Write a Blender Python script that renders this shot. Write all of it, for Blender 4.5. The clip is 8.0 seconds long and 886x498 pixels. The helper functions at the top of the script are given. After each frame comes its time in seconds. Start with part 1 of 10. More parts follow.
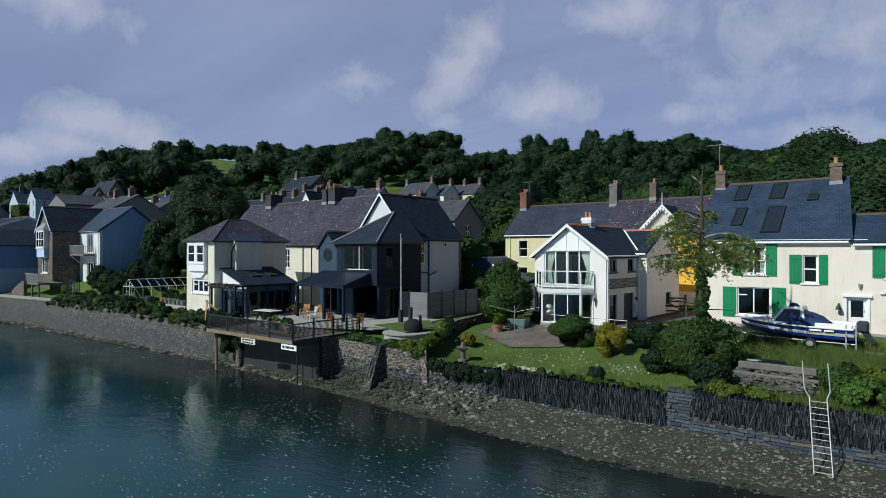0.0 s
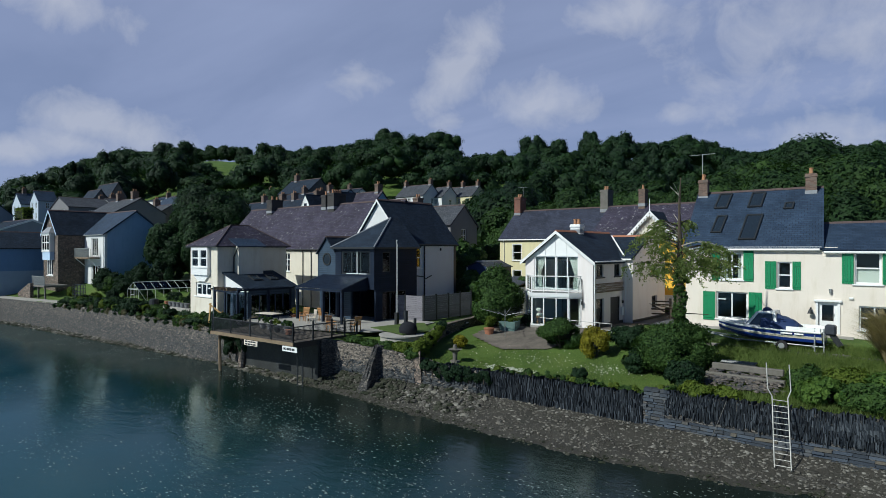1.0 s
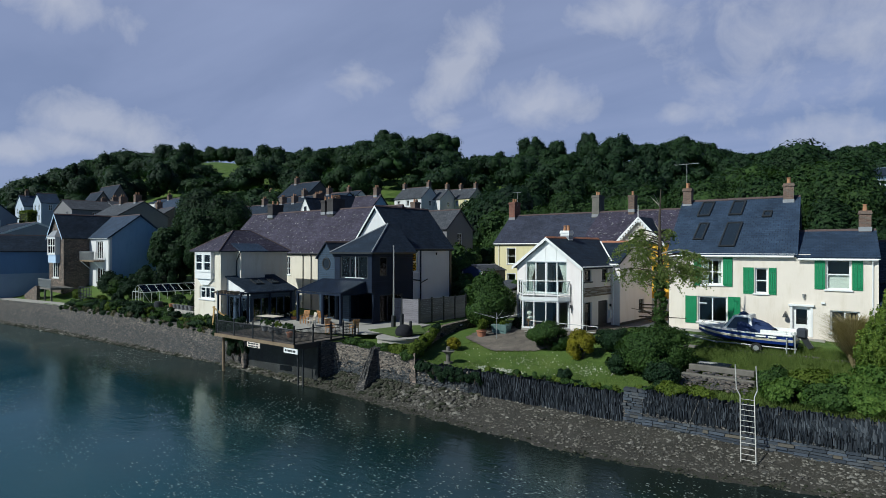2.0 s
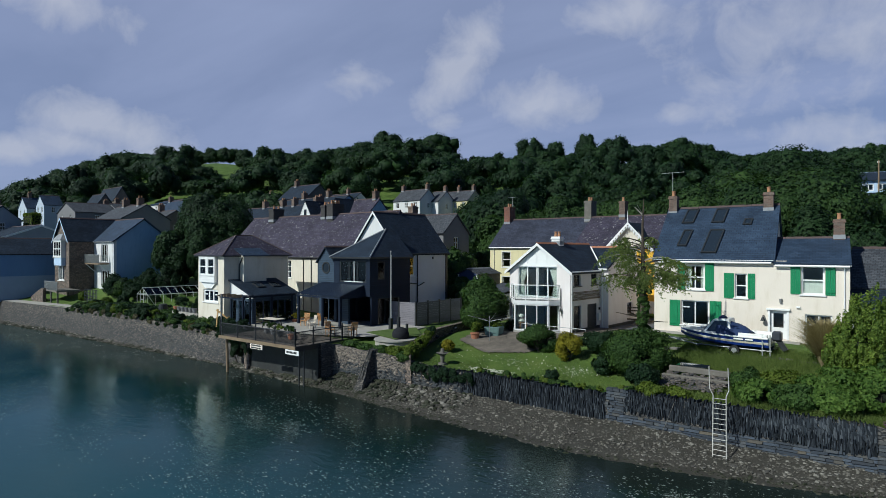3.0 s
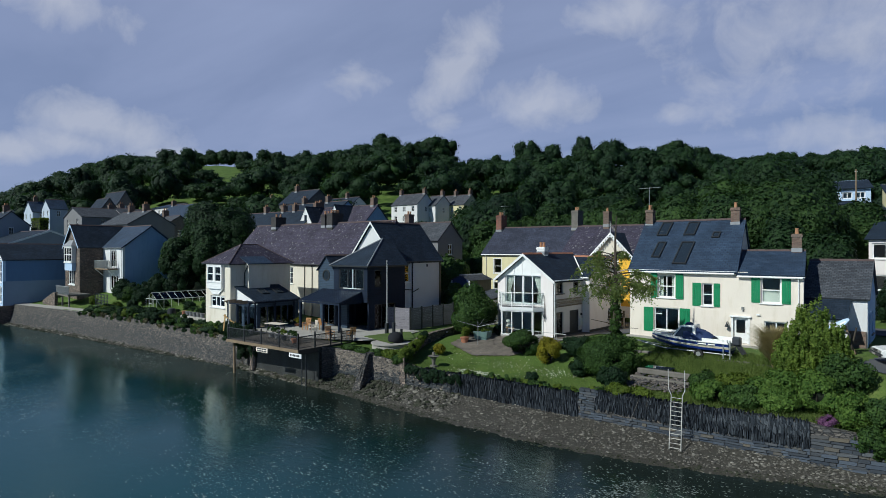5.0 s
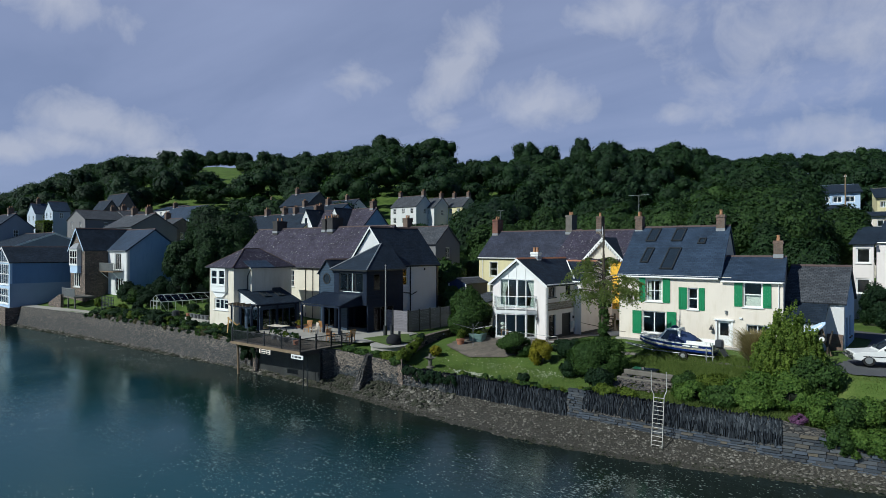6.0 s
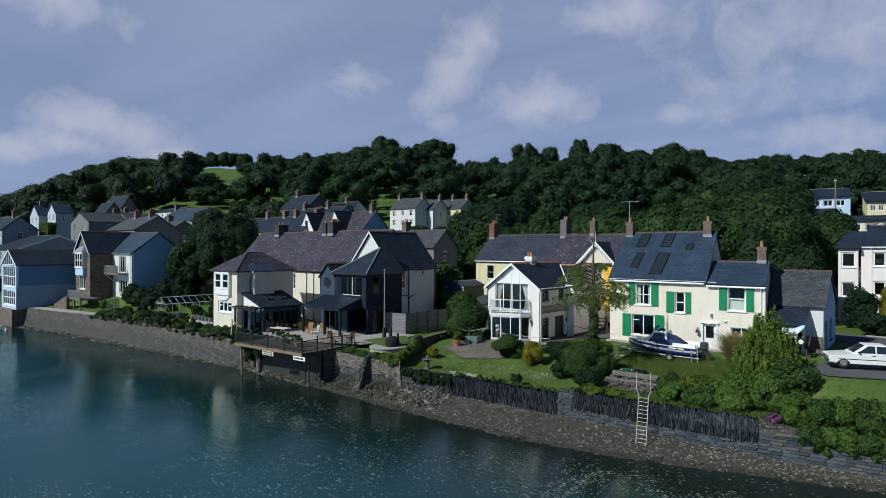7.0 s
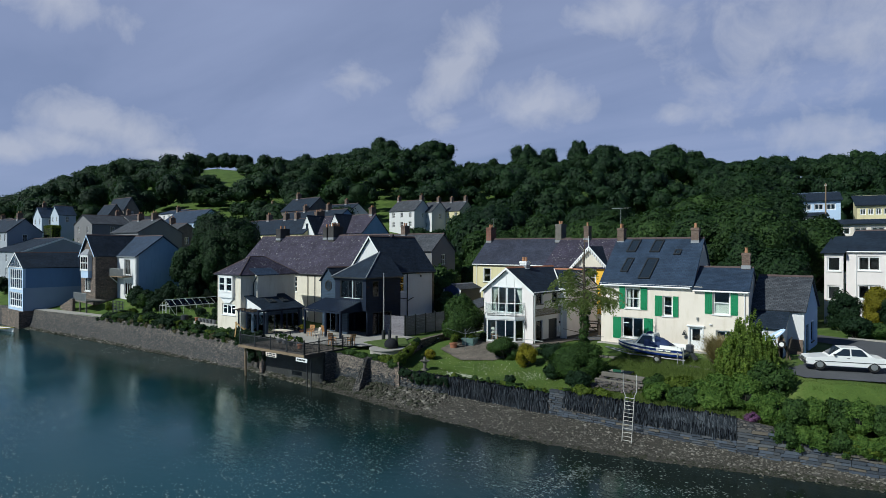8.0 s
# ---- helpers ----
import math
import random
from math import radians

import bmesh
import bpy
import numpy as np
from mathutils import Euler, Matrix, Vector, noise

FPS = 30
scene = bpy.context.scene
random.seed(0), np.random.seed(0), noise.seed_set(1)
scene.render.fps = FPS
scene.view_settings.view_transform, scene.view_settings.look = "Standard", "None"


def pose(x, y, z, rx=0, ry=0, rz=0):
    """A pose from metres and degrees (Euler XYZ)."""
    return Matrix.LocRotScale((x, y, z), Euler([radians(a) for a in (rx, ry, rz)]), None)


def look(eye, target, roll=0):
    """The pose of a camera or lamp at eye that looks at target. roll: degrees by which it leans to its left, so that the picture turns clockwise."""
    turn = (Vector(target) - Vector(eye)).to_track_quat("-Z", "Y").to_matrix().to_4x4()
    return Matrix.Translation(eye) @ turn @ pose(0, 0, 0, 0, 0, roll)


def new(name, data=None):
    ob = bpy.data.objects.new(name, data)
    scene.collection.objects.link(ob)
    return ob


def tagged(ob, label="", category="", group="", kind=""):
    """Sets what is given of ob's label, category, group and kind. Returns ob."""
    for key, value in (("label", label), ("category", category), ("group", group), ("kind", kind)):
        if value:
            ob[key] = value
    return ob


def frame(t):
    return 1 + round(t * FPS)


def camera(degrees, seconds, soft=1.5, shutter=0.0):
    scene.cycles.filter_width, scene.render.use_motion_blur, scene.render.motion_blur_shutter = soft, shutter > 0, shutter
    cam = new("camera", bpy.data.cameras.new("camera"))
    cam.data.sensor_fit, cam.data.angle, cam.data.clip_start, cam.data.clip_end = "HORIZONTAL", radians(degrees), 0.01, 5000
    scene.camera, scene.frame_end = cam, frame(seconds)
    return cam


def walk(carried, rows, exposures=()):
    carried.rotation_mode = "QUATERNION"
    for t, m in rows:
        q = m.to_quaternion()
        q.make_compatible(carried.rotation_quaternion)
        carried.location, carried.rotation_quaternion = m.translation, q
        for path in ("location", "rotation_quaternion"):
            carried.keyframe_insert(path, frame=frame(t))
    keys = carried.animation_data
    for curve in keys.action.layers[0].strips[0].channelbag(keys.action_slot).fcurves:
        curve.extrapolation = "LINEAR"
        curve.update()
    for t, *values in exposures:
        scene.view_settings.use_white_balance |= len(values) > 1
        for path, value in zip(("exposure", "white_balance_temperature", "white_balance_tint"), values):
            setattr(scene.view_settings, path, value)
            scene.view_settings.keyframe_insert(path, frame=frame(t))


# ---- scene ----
cam = camera(73.7, 8.0, soft=0.3)
# seconds, place of the eye, pitch, roll and yaw
ROWS = [
    (0.0, 0.000, 0.000, 8.288, 0.024, -0.021, 40.000),
    (0.5, 0.714, -0.549, 8.488, 0.023, -0.030, 39.978),
    (1.0, 1.423, -1.102, 8.689, 0.023, -0.038, 39.957),
    (1.5, 2.136, -1.668, 8.895, 0.023, -0.046, 39.935),
    (3.0, 4.232, -3.382, 9.521, 0.022, -0.072, 39.871),
    (3.5, 4.901, -3.947, 9.727, 0.021, -0.080, 39.849),
    (4.0, 5.541, -4.495, 9.927, 0.021, -0.088, 39.828),
    (4.5, 6.188, -5.057, 10.132, 0.021, -0.097, 39.806),
    (6.0, 8.154, -6.817, 10.775, 0.020, -0.122, 39.742),
    (6.5, 8.796, -7.410, 10.991, 0.020, -0.130, 39.720),
    (7.0, 9.425, -8.000, 11.207, 0.019, -0.139, 39.699),
    (7.5, 10.070, -8.613, 11.431, 0.019, -0.147, 39.677),
    (8.0, 10.723, -9.244, 11.662, 0.019, -0.156, 39.656),
]
EXPOSURE = [(0.0, 0.1, 5080.0, 5.0), (8.0, 0.1, 5080.0, 5.0)]
walk(cam, [(t, pose(x, y, z, 90 + pitch, roll, yaw)) for t, x, y, z, pitch, roll, yaw in ROWS], EXPOSURE)

# ---- light ----
SUN_EL, SUN_AZ = 39.0, 200.0          # height, and bearing clockwise from +y
sun_way = Vector((math.sin(radians(SUN_AZ)) * math.cos(radians(SUN_EL)), math.cos(radians(SUN_AZ)) * math.cos(radians(SUN_EL)), math.sin(radians(SUN_EL))))
sun = new("sun", bpy.data.lights.new("sun", "SUN"))
sun.data.energy, sun.data.angle, sun.data.color = 4.4, radians(0.6), (1.0, 0.87, 0.64)
sun.matrix_world = look((0, 0, 60), Vector((0, 0, 60)) - sun_way)

world = bpy.data.worlds.new("sky")
scene.world = world
world.use_nodes = True


class Nodes:
    """Short hand for building a node tree."""

    def __init__(self, tree):
        self.tree = tree
        tree.nodes.clear()

    def add(self, kind, out=0, ins=None, **props):
        node = self.tree.nodes.new(kind)
        for key, value in props.items():
            if key == "ramp":
                while len(node.color_ramp.elements) < len(value):
                    node.color_ramp.elements.new(0.5)
                for element, (place, colour) in zip(node.color_ramp.elements, value):
                    element.position, element.color = place, colour if len(colour) == 4 else (*colour, 1)
            elif key == "operation":
                node.operation = value
            elif key == "use_clamp":
                node.use_clamp = value
            elif key == "data_type":
                node.data_type = value
            elif key == "blend_type":
                node.blend_type = value
            elif key == "sky_type":
                node.sky_type = value
                node.sun_disc = False
            elif key == "sun_elevation":
                node.sun_elevation = value
            elif key == "sun_rotation":
                node.sun_rotation = value
            elif key == "air_density":
                node.air_density = value
            elif key == "dust_density":
                node.dust_density = value
            elif key == "ozone_density":
                node.ozone_density = value
        for key, value in (ins or {}).items():
            if isinstance(value, bpy.types.NodeSocket):
                self.tree.links.new(value, node.inputs[key])
            else:
                node.inputs[key].default_value = value
        return node.outputs[out] if node.outputs else None

    def maths(self, op, a, b=0.0, clamp=False):
        return self.add("ShaderNodeMath", ins={0: a, 1: b}, operation=op, use_clamp=clamp)

    def mix(self, fac, a, b, blend="MIX"):
        return self.add("ShaderNodeMix", out=2, ins={0: fac, 6: a, 7: b}, data_type="RGBA", blend_type=blend)


def sky_nodes():
    n = Nodes(world.node_tree)
    sky = n.add("ShaderNodeTexSky", sky_type="NISHITA", sun_disc=False, sun_elevation=radians(SUN_EL), sun_rotation=radians(SUN_AZ),
                air_density=0.9, dust_density=0.3, ozone_density=8.0)
    way = n.add("ShaderNodeTexCoord")
    part_ = n.tree.nodes.new("ShaderNodeSeparateXYZ")
    n.tree.links.new(way, part_.inputs[0])
    x, y, z = part_.outputs
    # thin streaks, laid on a flat ceiling high above
    high = n.maths("MAXIMUM", n.maths("ADD", z, 0.09), 0.02)
    flat = n.add("ShaderNodeCombineXYZ", ins={0: n.maths("DIVIDE", x, high), 1: n.maths("DIVIDE", y, high), 2: 0.0})
    turned = n.add("ShaderNodeMapping", ins={0: flat, "Rotation": (0, 0, radians(38)), "Scale": (0.5, 1.5, 1.0), "Location": (3.1, 1.7, 0)})
    veil = n.add("ShaderNodeTexNoise", ins={"Vector": turned, "Scale": 0.9, "Detail": 5.0, "Roughness": 0.5, "Distortion": 0.4})
    veil = n.add("ShaderNodeValToRGB", ins={0: veil}, ramp=[(0.34, (0.62, 0.62, 0.62)), (0.70, (0.92, 0.92, 0.92))])
    # the haze lies low, and thickest over the hills inland
    thin = n.add("ShaderNodeMapRange", ins={0: z, 1: 0.36, 2: 0.70, 3: 0.95, 4: 0.04})
    inland = n.add("ShaderNodeMapRange", ins={0: n.maths("ADD", n.maths("MULTIPLY", x, -0.64), n.maths("MULTIPLY", y, 0.77)), 1: -0.45, 2: 0.45, 3: 0.05, 4: 1.0})
    sheet = n.mix(n.maths("MULTIPLY", veil, n.maths("MULTIPLY", thin, inland)), sky, (10.2, 9.95, 12.0, 1))
    # puffs: bearing, height, half sizes and tilt in degrees, and thickness
    fluff = n.add("ShaderNodeTexNoise", ins={"Vector": way, "Scale": 13.0, "Detail": 6.0, "Roughness": 0.6, "Distortion": 0.3})
    total = None
    bearing = n.maths("ARCTAN2", n.maths("MULTIPLY", x, -1.0), y)
    rise = n.maths("ARCSINE", z)
    for b, e, wb, we, tilt, thick in ((68.6, 10.0, 8.0, 3.0, -14, 1.0), (71.5, 8.6, 5.0, 1.6, 0, 0.8), (38.6, 17.0, 7.2, 3.6, 44, 1.0), (30.6, 13.5, 7.0, 3.4, -4, 1.0), (22.6, 21.2, 6.4, 3.0, 10, 0.9), (47.6, 16.0, 4.2, 2.4, -8, 0.7), (18.8, 12.0, 2.6, 1.4, 0, 0.6),
                                      (73.0, 19.4, 9.0, 2.4, -6, 0.7), (76.5, 7.8, 3.4, 1.5, 0, 0.8), (65.0, 8.3, 4.4, 1.4, 0, 0.9), (9.0, 17.0, 17.0, 8.0, -8, 0.62), (3.0, 9.0, 12.0, 3.0, -4, 0.62), (40.0, 12.0, 3.6, 1.6, 30, 0.5),
                                      (110.0, 18.0, 9.0, 5.0, 0, 1.0), (-35.0, 20.0, 10.0, 5.0, 0, 1.0), (160.0, 24.0, 12.0, 6.0, 0, 1.0), (-100.0, 25.0, 12.0, 6.0, 0, 1.0)):
        right = n.maths("SUBTRACT", radians(b), bearing)
        up = n.maths("SUBTRACT", rise, radians(e))
        c, k = math.cos(radians(tilt)), math.sin(radians(tilt))
        db = n.maths("ADD", n.maths("MULTIPLY", right, c / radians(wb)), n.maths("MULTIPLY", up, k / radians(wb)))
        de = n.maths("ADD", n.maths("MULTIPLY", right, -k / radians(we)), n.maths("MULTIPLY", up, c / radians(we)))
        near = n.maths("SUBTRACT", 1.0, n.maths("SQRT", n.maths("ADD", n.maths("MULTIPLY", db, db), n.maths("MULTIPLY", de, de))))
        near = n.maths("MULTIPLY", near, thick)
        total = near if total is None else n.maths("MAXIMUM", total, near)
    shape = n.maths("ADD", total, n.maths("MULTIPLY", n.maths("SUBTRACT", fluff, 0.5), 1.9))
    puff = n.add("ShaderNodeValToRGB", ins={0: shape}, ramp=[(0.16, (0, 0, 0)), (0.42, (0.26, 0.26, 0.26)), (0.85, (0.60, 0.60, 0.60))])
    full = n.mix(puff, sheet, (16.0, 13.9, 12.7, 1))
    back = n.add("ShaderNodeBackground", ins={0: full, 1: 0.036})
    n.add("ShaderNodeOutputWorld", ins={0: back})


sky_nodes()

# ---- materials ----


def principled(n, colour, rough, bump=None, metal=0.0, strength=0.4, distance=0.02, spec=0.5, **more):
    ins = {"Base Color": colour, "Roughness": rough, "Metallic": metal, "Specular IOR Level": spec}
    if bump is not None:
        ins["Normal"] = n.add("ShaderNodeBump", ins={"Height": bump, "Strength": strength, "Distance": distance})
    ins.update(more)
    return n.add("ShaderNodeBsdfPrincipled", ins=ins)


def begin(name):
    m = bpy.data.materials.new(name)
    m.use_nodes = True
    return m, Nodes(m.node_tree)


def rgb(c, k=1.0):
    return (c[0] * k, c[1] * k, c[2] * k, 1)


def plain(name, c, rough=0.6, var=0.18, scale=1.3, fine=25.0, bump=0.25, distance=0.01, metal=0.0, stain=None, spec=0.4, each=0.0):
    """A painted, stony or metal surface with blotches, grain and an optional stain colour."""
    m, n = begin(name)
    at = n.add("ShaderNodeTexCoord", out=3)
    big = n.add("ShaderNodeTexNoise", ins={"Vector": at, "Scale": scale, "Detail": 5.0, "Roughness": 0.6})
    small = n.add("ShaderNodeTexNoise", ins={"Vector": at, "Scale": fine, "Detail": 4.0, "Roughness": 0.65})
    both = n.maths("ADD", n.maths("MULTIPLY", big, 0.65), n.maths("MULTIPLY", small, 0.35))
    shade = n.add("ShaderNodeValToRGB", ins={0: both}, ramp=[(0.3, rgb(c, 1 - var)), (0.7, rgb(c, 1 + var * 0.6))])
    if stain:
        streak = n.add("ShaderNodeMapping", ins={0: at, "Scale": (1.0, 1.0, 0.22)})
        dirt = n.add("ShaderNodeTexNoise", ins={"Vector": streak, "Scale": 1.9, "Detail": 6.0, "Roughness": 0.7})
        dirt = n.add("ShaderNodeValToRGB", ins={0: dirt}, ramp=[(0.50, (0, 0, 0)), (0.78, (0.75, 0.75, 0.75))])
        shade = n.mix(dirt, shade, rgb(stain))
    if each:
        one = n.add("ShaderNodeObjectInfo", out=5)
        shade = n.mix(1.0, shade, n.add("ShaderNodeValToRGB", ins={0: one}, ramp=[(0, (1 - each,) * 3), (1, (1 + each * 0.6,) * 3)]), "MULTIPLY")
    n.add("ShaderNodeOutputMaterial", ins={0: principled(n, shade, rough, small, metal, bump, distance, spec)})
    return m


def coursed(name, c1, c2, joint, wide, high, gap=0.012, rough=0.75, lichen=None, amount=0.62, bump=0.6, offset=0.5, patch=0.35, spec=0.35):
    """Slates, bricks or boards laid in courses, in metres, along the surface's own length and slope."""
    m, n = begin(name)
    uv = n.add("ShaderNodeUVMap")
    at = n.add("ShaderNodeTexCoord", out=3)
    wob = n.add("ShaderNodeTexNoise", out=1, ins={"Vector": at, "Scale": 2.5, "Detail": 2.0})
    place = n.add("ShaderNodeVectorMath", ins={0: uv, 1: n.add("ShaderNodeVectorMath", ins={0: wob, 3: 0.03}, operation="SCALE")}, operation="ADD")
    brick = n.tree.nodes.new("ShaderNodeTexBrick")
    n.tree.links.new(place, brick.inputs["Vector"])
    brick.offset = offset
    for key, value in (("Color1", rgb(c1)), ("Color2", rgb(c2)), ("Mortar", rgb(joint)), ("Scale", 1.0), ("Mortar Size", gap), ("Mortar Smooth", 0.3), ("Brick Width", wide), ("Row Height", high)):
        brick.inputs[key].default_value = value
    big = n.add("ShaderNodeTexNoise", ins={"Vector": at, "Scale": 0.6, "Detail": 6.0, "Roughness": 0.65})
    tone = n.add("ShaderNodeValToRGB", ins={0: big}, ramp=[(0.3, (1 - patch,) * 3), (0.7, (1 + patch * 0.5,) * 3)])
    shade = n.mix(1.0, brick.outputs[0], tone, "MULTIPLY")
    grain = n.add("ShaderNodeTexNoise", ins={"Vector": at, "Scale": 14.0, "Detail": 5.0, "Roughness": 0.7})
    if lichen:
        spots = n.add("ShaderNodeTexNoise", ins={"Vector": at, "Scale": 3.2, "Detail": 9.0, "Roughness": 0.78})
        spots = n.add("ShaderNodeValToRGB", ins={0: spots}, ramp=[(amount, (0, 0, 0)), (amount + 0.06, (0.8, 0.8, 0.8))])
        shade = n.mix(spots, shade, rgb(lichen))
    relief = n.maths("ADD", n.maths("MULTIPLY", brick.outputs[1], -1.0), n.maths("MULTIPLY", grain, 0.5))
    n.add("ShaderNodeOutputMaterial", ins={0: principled(n, shade, rough, relief, 0.0, bump, 0.02, spec)})
    return m


def rubble(name, colours, joint, size, flat=1.7, rough=0.9, bump=0.9, lichen=None):
    """Random rubble: uneven stones of a given size in metres, each of its own colour, in recessed joints."""
    m, n = begin(name)
    at = n.add("ShaderNodeTexCoord", out=3)
    wob = n.add("ShaderNodeTexNoise", out=1, ins={"Vector": at, "Scale": 3.0, "Detail": 2.0})
    place = n.add("ShaderNodeVectorMath", ins={0: at, 1: n.add("ShaderNodeVectorMath", ins={0: wob, 3: size * 0.5}, operation="SCALE")}, operation="ADD")
    place = n.add("ShaderNodeMapping", ins={0: place, "Scale": (1.0, 1.0, flat)})
    cells = n.add("ShaderNodeTexVoronoi", out=1, ins={"Vector": place, "Scale": 1.0 / size})
    edge = n.tree.nodes.new("ShaderNodeTexVoronoi")
    edge.feature = "DISTANCE_TO_EDGE"
    n.tree.links.new(place, edge.inputs["Vector"])
    edge.inputs["Scale"].default_value = 1.0 / size
    cut = n.tree.nodes.new("ShaderNodeSeparateColor")
    n.tree.links.new(cells, cut.inputs[0])
    k = len(colours)
    shade = n.add("ShaderNodeValToRGB", ins={0: cut.outputs[0]}, ramp=[(i / (k - 1), rgb(c)) for i, c in enumerate(colours)])
    grain = n.add("ShaderNodeTexNoise", ins={"Vector": at, "Scale": 16.0, "Detail": 5.0, "Roughness": 0.7})
    shade = n.mix(1.0, shade, n.add("ShaderNodeValToRGB", ins={0: grain}, ramp=[(0.25, (0.6,) * 3), (0.75, (1.25,) * 3)]), "MULTIPLY")
    if lichen:
        spots = n.add("ShaderNodeTexNoise", ins={"Vector": at, "Scale": 2.6, "Detail": 8.0, "Roughness": 0.75})
        shade = n.mix(n.add("ShaderNodeValToRGB", ins={0: spots}, ramp=[(0.60, (0, 0, 0)), (0.70, (0.6, 0.6, 0.6))]), shade, rgb(lichen))
    gap = n.add("ShaderNodeValToRGB", ins={0: edge.outputs[0]}, ramp=[(0.02, (0, 0, 0)), (0.12, (1, 1, 1))])
    shade = n.mix(gap, rgb(joint), shade)
    relief = n.maths("ADD", gap, n.maths("MULTIPLY", grain, 0.5))
    n.add("ShaderNodeOutputMaterial", ins={0: principled(n, shade, rough, relief, 0.0, bump, 0.03, 0.3)})
    return m


def leafy(name, dark, light, clear=0.35, rough=0.6):
    """Leaves: every leaf or clump takes its own green."""
    m, n = begin(name)
    isle = n.add("ShaderNodeNewGeometry", out=8)
    at = n.add("ShaderNodeTexCoord", out=3)
    wide = n.add("ShaderNodeTexNoise", ins={"Vector": at, "Scale": 0.12, "Detail": 3.0})
    tufts = n.add("ShaderNodeTexNoise", ins={"Vector": at, "Scale": 1.7, "Detail": 5.0, "Roughness": 0.7})
    pick = n.maths("ADD", n.maths("MULTIPLY", isle, 0.46), n.maths("MULTIPLY", n.maths("SUBTRACT", wide, 0.38), 1.2))
    pick = n.maths("ADD", pick, n.maths("MULTIPLY", n.maths("SUBTRACT", tufts, 0.5), 0.9), True)
    shade = n.add("ShaderNodeValToRGB", ins={0: pick}, ramp=[(0.0, rgb(dark)), (0.55, rgb([(a + b) / 2 for a, b in zip(dark, light)])), (1.0, rgb(light))])
    solid = principled(n, shade, rough, tufts, strength=0.8, distance=0.25, spec=0.2)
    glow = n.add("ShaderNodeBsdfTranslucent", ins={0: n.mix(1.0, shade, (1.15, 1.25, 0.6, 1), "MULTIPLY")})
    both = n.add("ShaderNodeMixShader", ins={0: clear, 1: solid, 2: glow})
    n.add("ShaderNodeOutputMaterial", ins={0: both})
    return m


def glass_pane(name, tint=(0.85, 0.9, 0.9), rough=0.02):
    m, n = begin(name)
    clear = n.add("ShaderNodeBsdfTransparent", ins={0: rgb(tint)})
    gloss = n.add("ShaderNodeBsdfGlossy", ins={0: (1, 1, 1, 1), 1: rough})
    f = n.add("ShaderNodeFresnel", ins={0: 1.5})
    n.add("ShaderNodeOutputMaterial", ins={0: n.add("ShaderNodeMixShader", ins={0: f, 1: clear, 2: gloss})})
    return m


def water_material():
    """Estuary water: brown inshore for mud and tinted-in hill reflections, blue-green further out, finely rippled."""
    m, n = begin("estuary_water")
    at = n.add("ShaderNodeTexCoord", out=3)
    turned = n.add("ShaderNodeMapping", ins={0: at, "Rotation": (0, 0, radians(25)), "Scale": (1.0, 2.6, 1.0)})
    a = n.add("ShaderNodeTexNoise", ins={"Vector": turned, "Scale": 1.1, "Detail": 5.0, "Roughness": 0.6})
    fine = n.add("ShaderNodeTexNoise", ins={"Vector": turned, "Scale": 3.6, "Detail": 3.0, "Roughness": 0.6})
    b = n.add("ShaderNodeTexNoise", ins={"Vector": at, "Scale": 0.16, "Detail": 2.0})
    calm = n.add("ShaderNodeValToRGB", ins={0: b}, ramp=[(0.35, (0.35, 0.35, 0.35)), (0.7, (1, 1, 1))])
    waves = n.maths("ADD", a, n.maths("MULTIPLY", fine, 0.3))
    bump = n.add("ShaderNodeBump", ins={"Height": n.maths("MULTIPLY", waves, calm), "Strength": 0.40, "Distance": 0.06})
    mud = n.add("ShaderNodeTexNoise", ins={"Vector": at, "Scale": 0.22, "Detail": 5.0, "Roughness": 0.6})
    cut = n.tree.nodes.new("ShaderNodeSeparateXYZ")
    n.tree.links.new(at, cut.inputs[0])
    off = n.maths("ADD", cut.outputs[1], n.maths("MULTIPLY", n.maths("SUBTRACT", mud, 0.5), 9.0))
    deep = n.add("ShaderNodeMapRange", ins={0: off, 1: 20.0, 2: 7.0, 3: 0.0, 4: 1.0})
    # the hill's olive reflection is mixed into the inshore mud colour
    body = n.add("ShaderNodeBsdfDiffuse", ins={0: n.mix(deep, (0.010, 0.015, 0.012, 1), (0.004, 0.041, 0.050, 1))})
    gloss = n.add("ShaderNodeBsdfGlossy", ins={0: (0.80, 0.93, 0.94, 1), 1: 0.06, "Normal": bump})
    f = n.add("ShaderNodeFresnel", ins={0: 1.33, "Normal": bump})
    n.add("ShaderNodeOutputMaterial", ins={0: n.add("ShaderNodeMixShader", ins={0: f, 1: body, 2: gloss})})
    return m


